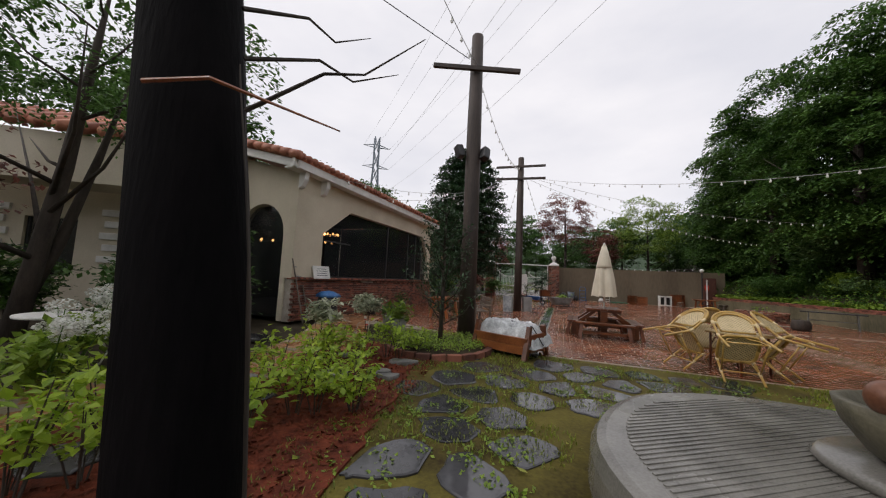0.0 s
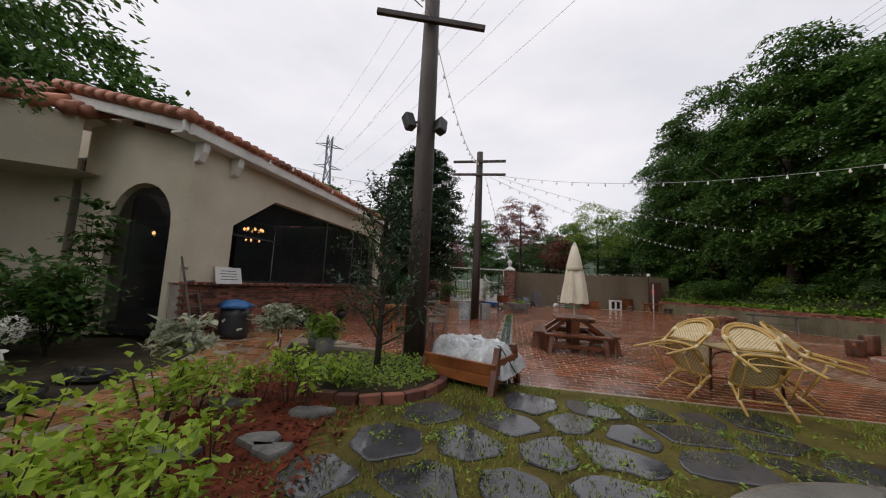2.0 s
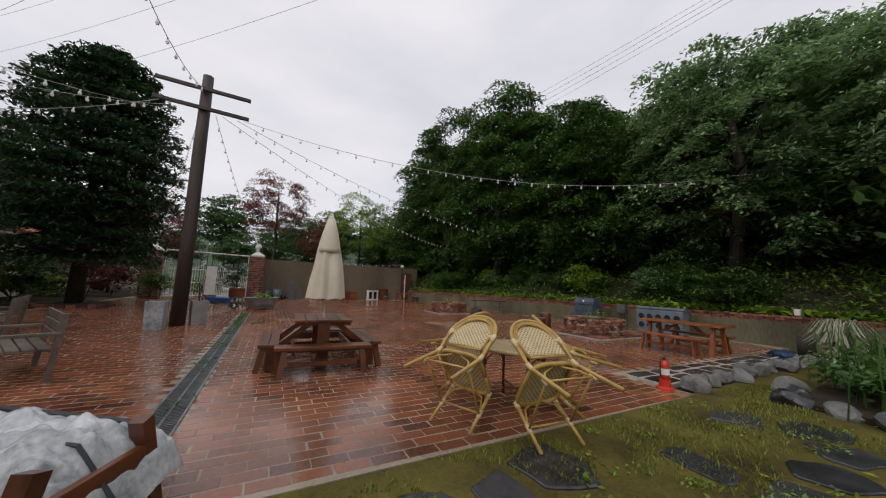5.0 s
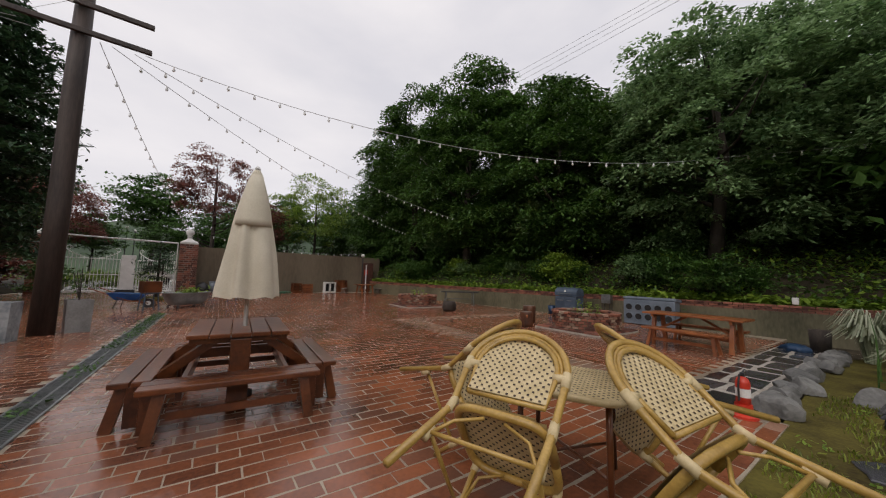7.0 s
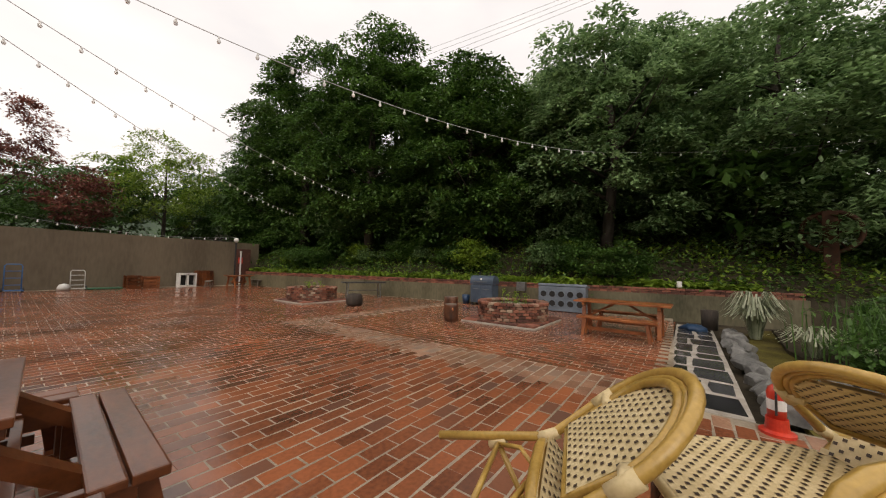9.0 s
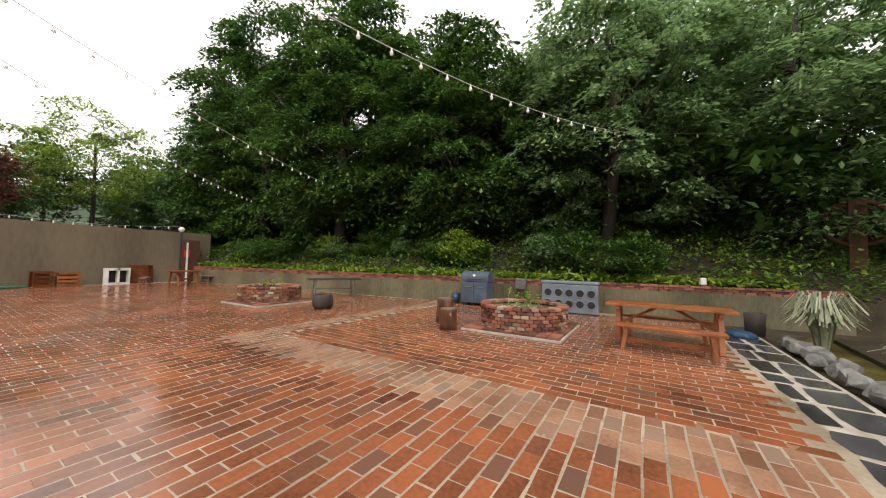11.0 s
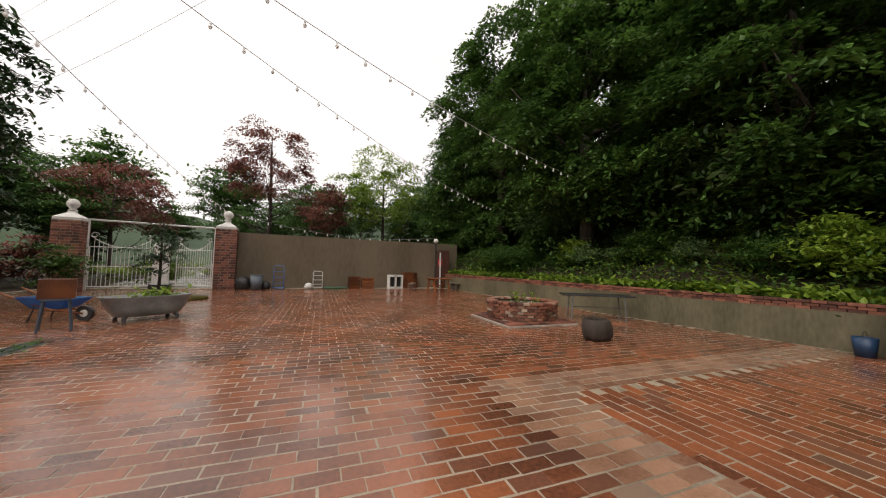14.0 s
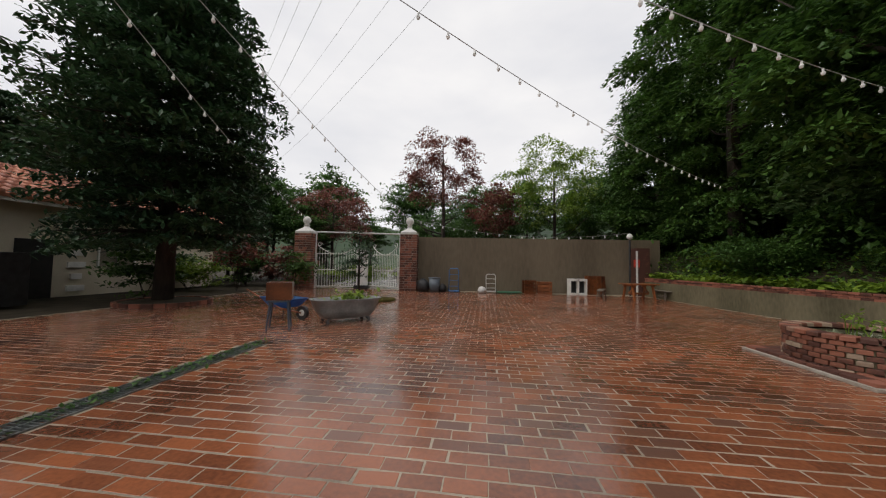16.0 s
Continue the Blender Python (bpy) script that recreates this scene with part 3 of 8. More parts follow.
# wing of the house, set back, with a curved eave band
def wing_build():
    w = thing("house_wing", Matrix.Identity(4), "cream rendered house wing with a curved eave band and shaded openings", "house")
    bm = bmesh.new()
    a, b = Vector((-5.7, 17.9, 0)), Vector((-17.0, 12.2, 0))
    mw = Matrix.Translation(a) @ Matrix.Rotation(math.atan2((b - a).y, (b - a).x), 4, "Z")
    L = (b - a).length
    for s0, s1, z0, z1 in ((0, 3.6, 0, 4.2), (3.6, 4.9, 0, 1.0), (3.6, 4.9, 2.75, 4.2), (4.9, 7.2, 0, 4.2), (7.2, 8.6, 0, 1.0), (7.2, 8.6, 2.75, 4.2), (8.6, L, 0, 4.2)):
        part("wall_section", boxed((s0 + s1) / 2, -0.14, (z0 + z1) / 2, s1 - s0, 0.28, z1 - z0, mw), M_RENDER, w)
    bm.free()
    for s in (4.25, 7.9):
        wn_ = part("window", boxed(s, -0.2, 1.9, 1.3, 0.02, 1.75, mw), M_GLASS, w, "dark window glass")
        bm = bmesh.new()
        for dx in (-0.62, 0, 0.62):
            box(bm, s + dx, -0.14, 1.87, 0.06, 0.08, 1.74, mw)
        part("frame", bm, M_IRON, wn_)
    # back wall of the wing, painted dark for the shade indoors
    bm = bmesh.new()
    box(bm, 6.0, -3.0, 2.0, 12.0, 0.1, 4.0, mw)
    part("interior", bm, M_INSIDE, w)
    # quoin slats on the wall
    for k in range(5):
        for s in (2.6, 5.6):
            part("quoin", boxed(s, 0.04, 1.55 + 0.36 * k, 0.75 - 0.2 * (k % 2), 0.08, 0.2, mw, 0.01), M_WHITE, w, "white stone quoin")
    # curved band
    pts = [(-4.95, 17.4), (-6.4, 16.1), (-8.0, 15.0), (-9.6, 13.9), (-11.4, 12.6), (-13.4, 11.0), (-15.5, 9.2)]
    bm = bmesh.new()
    n = 30
    lo, hi, lo2, hi2 = [], [], [], []
    for i in range(n + 1):
        q = curve_at(pts, i / n)
        sag = 0.15 * math.sin(math.pi * i / n)
        r = Vector((0.35, 0.55, 0))
        lo.append(bm.verts.new((q.x, q.y, 3.72 - sag)))
        hi.append(bm.verts.new((q.x, q.y, 5.02 - sag)))
        lo2.append(bm.verts.new((q.x - r.x * 0 + 0.2, q.y + 1.6, 3.72 - sag)))
        hi2.append(bm.verts.new((q.x + 0.2, q.y + 1.6, 5.02 - sag)))
    for i in range(n):
        bm.faces.new((lo[i], lo[i + 1], hi[i + 1], hi[i]))
        bm.faces.new((hi[i], hi[i + 1], hi2[i + 1], hi2[i]))
        bm.faces.new((lo[i], lo2[i], lo2[i + 1], lo[i + 1]))
    bmesh.ops.recalc_face_normals(bm, faces=bm.faces)
    part("eave_band", bm, M_RENDER, w)
    bm = bmesh.new()
    for i in range(26):
        q = curve_at(pts, i / 25)
        tube(bm, [(q.x + 0.15, q.y - 0.12, 5.02), (q.x - 0.3, q.y + 1.5, 5.9)], [0.16, 0.14], 7)
    tagged(part("roof_tile", bm, M_ROOF, w, smooth=True), kind="stuff")
    return w


wing_build()
chandelier(Vector((-11.8, 17.2, 2.3)), 4)


# ---- poles ----
def cross_pole(name, at, height, r0, r1, bars, yaw, label):
    p = thing(name, Matrix.Translation(at) @ Matrix.Rotation(yaw, 4, "Z"), label, "pole")
    part("shaft", tubed([(0, 0, -0.1), (0.01, 0.02, height * 0.35), (0.0, -0.01, height * 0.7), (0, 0, height)], [r0, r0 * 0.93, (r0 + r1) / 2, r1], 14), M_POLE, p, smooth=True)
    for z, half, tilt in bars:
        part("crossbar", boxed(0, -r1 - 0.05, 0, 2 * half, 0.09, 0.11, Matrix.Translation((0, 0, z)) @ Matrix.Rotation(tilt, 4, "Y"), 0.01), M_POLE, p)
    return p


pole1 = cross_pole("timber_pole", (3.05, 17.38, 0), 7.9, 0.215, 0.15, [(6.88, 1.12, 0.10)], radians(8), "tall dark timber pole with a cross bar and two loudspeakers")
for sx, rot in ((-0.34, 35), (0.30, -50)):
    m = Matrix.Translation((sx, -0.08, 4.72 - 0.06 * (sx > 0))) @ Matrix.Rotation(radians(rot), 4, "Z") @ Matrix.Rotation(radians(-16), 4, "X") @ Matrix.Rotation(radians(-12), 4, "Y")
    sp = part("loudspeaker", boxed(0, 0, 0, 0.19, 0.2, 0.32, m, 0.03), M_IRON, pole1)
    part("bracket", tubed([(sx * 0.9, -0.05, 4.72), (0, 0, 4.78)], 0.025, 6), M_IRON, sp)
pole2 = cross_pole("timber_pole", (4.15, 26.4, 0), 7.95, 0.2, 0.15, [(7.42, 1.25, 0.02), (6.78, 1.25, 0.03)], radians(-6), "tall dark timber pole with two cross bars")

# the leaning tarred post close to the start
post = thing("tarred_post", Matrix.Translation((3.2, 10.27, 0)), "thick black weathered tarred timber post wound with ivy stems", "post")
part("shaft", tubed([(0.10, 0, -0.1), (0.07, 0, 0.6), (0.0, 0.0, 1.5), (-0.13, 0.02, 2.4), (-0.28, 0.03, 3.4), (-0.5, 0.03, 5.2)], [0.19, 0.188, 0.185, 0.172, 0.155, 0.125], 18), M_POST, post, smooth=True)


# ---- trees and plants ----
def cluster_points(rng, centre, radii, clusters, per, spread, shell=0.55, droop=0.0):
    """Leaf places: clumps scattered through the outer part of an uneven ellipsoid."""
    out = []
    c = np.array(centre)
    r = np.array(radii)
    for _ in range(clusters):
        d = rng.normal(size=3)
        d /= np.linalg.norm(d)
        bump = 1 + 0.28 * noise.noise(Vector(d * 2.2) + Vector((centre[0], centre[1], clusters * 0.01)))
        rad = rng.uniform(shell, 1.0) * bump
        q = c + d * r * rad
        s = spread * rng.uniform(0.6, 1.4)
        pts = q + rng.normal(size=(per, 3)) * np.array([s, s, s * 0.27])
        pts[:, 2] -= droop * np.hypot(pts[:, 0] - q[0], pts[:, 1] - q[1])
        out.append(pts)
    return np.concatenate(out)


def limbs(bm, rng, base, top, r, count, reach, start=0.35):
    """A tapered trunk with side limbs, into bm."""
    base, top = Vector(base), Vector(top)
    mid = (base + top) / 2 + Vector((rng.normal(0, 0.12), rng.normal(0, 0.12), 0)) * (top - base).length * 0.12
    tube(bm, [base, base.lerp(mid, 0.5), mid, mid.lerp(top, 0.6), top], [r * 1.25, r, r * 0.8, r * 0.5, r * 0.15], 9)
    for k in range(count):
        f = start + (0.95 - start) * (k + rng.uniform(0, 0.8)) / count
        p = base.lerp(top, f)
        a = rng.uniform(0, 2 * math.pi)
        ln = reach * (1.15 - f) * rng.uniform(0.7, 1.25)
        d = Vector((math.cos(a), math.sin(a), rng.uniform(0.25, 0.8)))
        q = p + d * ln * 0.5 + Vector((0, 0, -0.04 * ln))
        e = p + d * ln + Vector((rng.normal(0, 0.1), rng.normal(0, 0.1), 0.12)) * ln
        rr = r * (1 - f * 0.75) * 0.5
        tube(bm, [p, q, e], [rr, rr * 0.6, rr * 0.15], 6)


def tree(name, at, trunk_h, crown_c, crown_r, mat, label, n=(150, 90), leaf=0.2, spread=0.5, r=0.18, seed=1, group="", limb_n=9, shell=0.5, long=1.7, turn=0.0, bark=None):
    rng = seed_rng(seed)
    t = thing(name, Matrix.Translation(at) @ Matrix.Rotation(turn, 4, "Z"), label, "tree", group)
    bm = bmesh.new()
    limbs(bm, rng, (0, 0, -0.15), (crown_c[0], crown_c[1], trunk_h), r, limb_n, max(crown_r[0], crown_r[1]) * 1.0)
    part("trunk", bm, bark or M_BARK, t, smooth=True)
    pts = cluster_points(rng, crown_c, crown_r, n[0], n[1], spread, shell)
    mesh_part("crown", leaves_mesh("crown", pts, leaf, rng, long=long), mat, t)
    return t


def layered_tree(name, at, height, radius, low, mat, label, seed=2, per=150):
    """A dense conifer-like tree of layered, slightly drooping sprays."""
    rng = seed_rng(seed)
    t = thing(name, Matrix.Translation(at), label, "tree")
    part("trunk", tubed([(0, 0, -0.1), (0.05, 0.02, height * 0.4), (0, 0, height * 0.95)], [0.3, 0.2, 0.03], 10), M_BARK, t, smooth=True)
    bm = bmesh.new()
    out = []
    layers = 15
    for i in range(layers):
        f = i / (layers - 1)
        z = low + (height - low) * f
        rr = radius * (0.78 + 0.62 * f if f < 0.35 else math.sqrt(max(0.02, 1 - ((f - 0.35) / 0.67) ** 1.9)))
        cnt = int(6 + 11 * rr / radius)
        for k in range(cnt):
            a = 2 * math.pi * (k + rng.uniform(-0.35, 0.35)) / cnt + i
            l = rr * rng.uniform(0.75, 1.12)
            tip = Vector((math.cos(a) * l, math.sin(a) * l, z - 0.12 * l + rng.normal(0, 0.15)))
            tube(bm, [(0, 0, z), (tip.x * 0.5, tip.y * 0.5, z + 0.05), tip], [0.05, 0.03, 0.008], 5)
            s = np.clip(rng.beta(2.2, 1.1, per), 0, 1)
            base = np.outer(s, [tip.x, tip.y, tip.z - z]) + np.array([0, 0, z])
            w = 0.12 + 0.30 * s
            side = np.array([-math.sin(a), math.cos(a), 0])
            lat = rng.normal(0, 1, per) * w
            out.append(base + np.outer(lat, side) + np.stack([np.zeros(per), np.zeros(per), -0.18 * np.abs(lat) + rng.normal(0, 0.09, per)], 1))
    tagged(part("branch", bm, M_BARK, t), kind="stuff")
    mesh_part("crown", leaves_mesh("crown", np.concatenate(out), 0.105, rng, long=2.3), mat, t)
    return t


def bush(name, at, radii, mat, label, n=(30, 40), leaf=0.08, spread=0.14, stems=5, seed=3, group="", category="shrub", shell=0.3, lift=0.0, long=1.7):
    rng = seed_rng(seed)
    t = thing(name, Matrix.Translation(at), label, category, group)
    bm = bmesh.new()
    top = radii[2] + lift
    for k in range(stems):
        a = rng.uniform(0, 2 * math.pi)
        e = Vector((math.cos(a) * radii[0] * 0.5, math.sin(a) * radii[1] * 0.5, top + radii[2] * 0.3))
        tube(bm, [(rng.normal(0, 0.03), rng.normal(0, 0.03), -0.03), e * 0.5 + Vector((0, 0, 0.05)), e], [0.012, 0.009, 0.004], 5)
    tagged(part("stem", bm, M_BARK, t), kind="stuff")
    pts = cluster_points(rng, (0, 0, top), radii, n[0], n[1], spread, shell)
    pts = pts[pts[:, 2] > 0.03]
    mesh_part("foliage", leaves_mesh("foliage", pts, leaf, rng, long=long), mat, t)
    return t


def grass_blades(name, centres, height, rng, mat, label, width=0.006, lean=0.35, category="grass", kind="stuff"):
    """Narrow bent blades from the given foot points, one object."""
    c = np.asarray(centres, float)
    n = len(c)
    a = rng.uniform(0, 2 * np.pi, n)
    h = height * rng.uniform(0.5, 1.3, n)
    d = np.stack([np.cos(a), np.sin(a), np.zeros(n)], 1)
    s = np.stack([-np.sin(a), np.cos(a), np.zeros(n)], 1) * width
    ln = (h * rng.uniform(0.1, 1, n) * lean)[:, None]
    m = c + d * ln * 0.35 + np.stack([np.zeros(n), np.zeros(n), h * 0.6], 1)
    t = c + d * ln * 1.2 + np.stack([np.zeros(n), np.zeros(n), h], 1)
    v = np.stack([c - s, c + s, m - s * 0.8, m + s * 0.8, t], 1).reshape(-1, 3)
    i = np.arange(n) * 5
    f = [(k, k + 1, k + 3, k + 2) for k in i] + [(k + 2, k + 3, k + 4) for k in i]
    ob = mesh_part(name, raw_mesh(name, v.tolist(), [list(map(int, q)) for q in f]), mat)
    return tagged(ob, label, category, kind=kind)


def slope_z(x, y):
    d = x - 20.15
    if d < 0:
        return -0.08
    z = (0.88 + 0.46 * min(d, 32)) * min(1.0, max(0.0, (y - 4) / 10.0)) - 0.08
    return z * (max(0.0, 1 - (y - 70) / 60) if y > 70 else 1)


def spray_crown(rng, centre, radii, clumps, size, per):
    """Leaf places and headings of overlapping drooping boughs: each bough is a shallow dome of leaves, set on an uneven ellipsoid."""
    c, r = np.array(centre), np.array(radii)
    places, heads = [], []
    for k in range(clumps):
        d = rng.normal(size=3)
        d /= np.linalg.norm(d)
        lump = 1 + 0.30 * noise.noise(Vector(d * 1.7) + Vector((centre[2], clumps * 0.013, radii[0])))
        q = c + d * r * lump * rng.uniform(0.62, 1.0)
        w = size * rng.uniform(0.6, 1.35)
        a = rng.uniform(0, 2 * np.pi, per)
        f = np.sqrt(rng.uniform(0.0, 1.0, per))
        x, y = np.cos(a) * f, np.sin(a) * f
        ruffle = 1 + 0.22 * np.sin(5 * a + k) * f
        lean = 0.35 * (x * d[0] + y * d[1])
        p = q + np.stack([x * w * ruffle, y * w * ruffle, (0.80 * np.sqrt(1.02 - f ** 2) - 0.35 - lean) * w + rng.normal(0, 0.10, per)], 1) + rng.normal(0, 0.05, (per, 3))
        h = np.stack([x + d[0] * 0.5 + rng.normal(0, 0.6, per), y + d[1] * 0.5 + rng.normal(0, 0.6, per), -0.15 - 0.4 * f + rng.normal(0, 0.32, per)], 1)
        places.append(p)
        heads.append(h)
    return np.concatenate(places), np.concatenate(heads)


def headed_leaves(name, c, d, size, rng, long=1.9):
    """Folded leaves at places c, pointing along d."""
    n = len(c)
    d = d / np.linalg.norm(d, axis=1, keepdims=True)
    side = np.stack([-d[:, 1], d[:, 0], rng.normal(0, 0.25, n)], 1)
    side /= np.linalg.norm(side, axis=1, keepdims=True)
    up = np.cross(d, side)
    s = size * rng.uniform(0.6, 1.3, n)
    L, w = (s * long)[:, None], (s * 0.5)[:, None]
    mid = c + d * L * 0.02
    v = np.stack([c - d * L * 0.5, mid + side * w - up * w * 0.2, c + d * L * 0.5, mid - side * w - up * w * 0.2], 1).reshape(-1, 3)
    i = np.arange(n) * 4
    return raw_mesh(name, v.tolist(), np.concatenate([np.stack([i, i + 1, i + 2], 1), np.stack([i, i + 2, i + 3], 1)]).tolist())


def bough_tree(name, at, height, centre, radii, mat, label, seed, clumps=150, size=1.0, per=230, leaf=0.13, r=0.26, group="trees on the bank"):
    """A broad-leaved tree: forked trunk, limbs to the boughs and drooping layered foliage."""
    rng = seed_rng(seed)
    t = thing(name, Matrix.Translation(at), label, "tree", group)
    bm = bmesh.new()
    limbs(bm, rng, (0, 0, -0.3), (centre[0], centre[1], height), r, 14, max(radii[0], radii[1]) * 1.05, 0.25)
    part("trunk", bm, M_BARK, t, smooth=True)
    p, h = spray_crown(rng, centre, radii, clumps, size, per)
    mesh_part("crown", headed_leaves("crown", p, h, leaf, rng), mat, t)
    return t


# trees on the bank: four models, repeated
def forest():
    la = "broad-leaved tree with dense dark green drooping foliage on the bank"
    lb = "broad-leaved tree with grey-green glossy foliage on the bank"
    models = [
        bough_tree("forest_tree", (23.0, 39.2, slope_z(23.0, 39.2)), 13.5, (0.2, 0, 8.0), (4.5, 5.2, 7.9), L_DARK, la, 11, 230, 1.05, 210, 0.135, 0.30),
        bough_tree("forest_tree", (22.7, 32.2, slope_z(22.7, 32.2)), 13.0, (0.2, 0, 7.4), (4.2, 4.9, 7.5), L_DARK, la, 12, 220, 1.0, 210, 0.135, 0.28),
        bough_tree("forest_tree", (23.6, 18.4, slope_z(23.6, 18.4)), 9.6, (0, 0, 5.4), (4.2, 4.3, 5.3), L_SILVER, lb, 13, 180, 0.9, 210, 0.12, 0.24),
        bough_tree("forest_tree", (23.3, 25.4, slope_z(23.3, 25.4)), 9.6, (0, 0, 5.2), (4.0, 4.2, 5.4), L_DARK, la, 14, 180, 0.95, 200, 0.13, 0.24),
    ]
    spots = [(1, 26.4, 48.0, 0.98, 40), (3, 23.4, 45.2, 0.95, 150), (2, 23.9, 12.2, 1.0, 100), (2, 25.0, 6.4, 0.92, 300), (3, 25.4, 29.4, 1.12, 70), (2, 27.2, 15.4, 1.05, 200),
             (1, 30.0, 36.0, 0.95, 20), (0, 31.0, 29.0, 0.72, 250), (3, 30.5, 22.5, 1.0, 120), (2, 31.0, 17.5, 0.95, 310), (3, 31.5, 10.0, 1.0, 80), (1, 31.0, 44.0, 0.85, 60),
             (0, 37.5, 33.0, 0.7, 90), (3, 38.0, 21.0, 0.95, 10), (3, 38.0, 10.0, 0.95, 210), (1, 31.0, 53.0, 0.8, 77), (3, 33.0, 3.0, 0.95, 140), (3, 25.0, 22.2, 0.9, 200)]
    for k, x, y, s, turn in spots:
        c = copy_thing(models[k], Matrix.Translation((x, y, slope_z(x, y))) @ Matrix.Rotation(radians(turn), 4, "Z"))
        c.scale = (s, s, s * (0.94 + 0.012 * (turn % 9)))


forest()

# undergrowth on the bank
rng = seed_rng(21)
pts = []
for n_ in range(3000):
    x, y = rng.uniform(19.4, 30), rng.uniform(8, 46)
    if x < 20.3:
        continue
    s = rng.uniform(0.18, 0.5)
    q = np.array([x, y, slope_z(x, y) + s * 0.5])
    pts.append(q + rng.normal(size=(24, 3)) * np.array([s, s, s * 0.6]))
mesh_part("undergrowth", leaves_mesh("undergrowth", np.concatenate(pts[::2] + pts[1::4]), 0.085, rng), L_DARK)
tagged(mesh_part("undergrowth_herbs", leaves_mesh("undergrowth_herbs", np.concatenate(pts[3::4]), 0.10, rng), L_BRIGHT), "patches of light green herbs on the bank", "undergrowth", kind="stuff")
tagged(bpy.data.objects["undergrowth"], "dense green undergrowth covering the bank", "undergrowth", kind="stuff")
pts = []
for _ in range(520):
    s = rng.uniform(0.1, 0.2)
    pts.append(np.array([20.12 + rng.uniform(0, 0.75), rng.uniform(14, 41.5), 0.92 + s * 0.6]) + rng.normal(size=(20, 3)) * np.array([s, s, s * 0.5]))
mesh_part("bank_edging_plants", leaves_mesh("edging", np.concatenate(pts), 0.15, rng), L_BRIGHT)
tagged(bpy.data.objects["bank_edging_plants"], "bright green leafy ground cover behind the wall coping", "ground cover", kind="stuff")

# shrubs under the trees
sh = [bush("bank_shrub", (20.6, 36.0, slope_z(20.6, 36.0)), (0.9, 0.9, 0.8), L_MID, "rounded green shrub on the bank", (44, 60), 0.085, 0.22, 6, 311, "shrubs on the bank", "shrub", 0.35, 0.1),
      bush("bank_shrub", (21.0, 24.0, slope_z(21.0, 24.0)), (1.0, 1.0, 0.9), L_BRIGHT, "light green leafy shrub on the bank", (44, 60), 0.09, 0.24, 6, 312, "shrubs on the bank", "shrub", 0.35, 0.1),
      bush("bank_shrub", (20.4, 18.0, slope_z(20.4, 18.0)), (0.9, 0.9, 0.8), L_DARK, "dark green shrub on the bank", (44, 60), 0.08, 0.22, 6, 313, "shrubs on the bank", "shrub", 0.35, 0.1),
      bush("bank_shrub", (20.9, 20.6, slope_z(20.9, 20.6)), (0.7, 0.7, 0.6), L_SILVER, "greyish purple-green shrub on the bank", (36, 40), 0.09, 0.2, 6, 314, "shrubs on the bank", "shrub", 0.35, 0.3)]
rng = seed_rng(315)
for k in range(44):
    v_ = rng.uniform(-2, 25.5)
    q = Vector((20.9 + abs(rng.normal(0, 2.0)), 15.5 + v_, 0))
    z = slope_z(q.x, q.y)
    c_ = copy_thing(sh[(0, 2, 1, 2, 2, 3)[k % 6]], Matrix.Translation((q.x, q.y, z)) @ Matrix.Rotation(rng.uniform(0, 6.28), 4, "Z"))
    s_ = rng.uniform(0.4, 0.85)
    c_.scale = (s_, s_, s_ * rng.uniform(0.8, 1.2))

for k in range(46):
    x_, y_ = 23.5 + 10 * rng.uniform() ** 1.3, rng.uniform(5, 52)
    c_ = copy_thing(sh[(2, 0, 2, 3, 0)[k % 5]], Matrix.Translation((x_, y_, slope_z(x_, y_) - 0.1)) @ Matrix.Rotation(rng.uniform(0, 6.28), 4, "Z"))
    s_ = rng.uniform(1.6, 2.8)
    c_.scale = (s_, s_, s_ * rng.uniform(0.8, 1.2))

cf = layered_tree("conifer", (-0.1, 34.6, 0), 11.7, 3.45, 2.3, L_CONIFER, "large dense dark green conifer in a round brick bed", seed=31, per=230)
bough_tree("maple_tree", (8.9, 48.0, 0), 10.6, (0, 0, 8.4), (3.0, 2.9, 2.9), L_RED, "spreading maple with dull red foliage behind the wall", 32, 72, 0.72, 150, 0.10, 0.16, "")
bough_tree("green_tree", (17.9, 50.0, 0), 9.8, (0, 0, 7.6), (4.2, 3.9, 3.3), L_BRIGHT, "spreading light green tree behind the wall", 33, 95, 0.8, 150, 0.11, 0.16, "")
bush("dark_red_bush", (12.6, 47.0, 0), (1.9, 1.9, 2.0), L_RED, "rounded dark red-leaved tree behind the wall", (64, 70), 0.115, 0.34, 6, 34, "", "tree", 0.5, 3.4)
bough_tree("young_tree", (12.9, 52.5, 0), 7.8, (0, 0, 5.8), (3.0, 3.0, 2.6), L_MID, "green tree behind the wall", 35, 70, 0.75, 150, 0.12, 0.14, "")
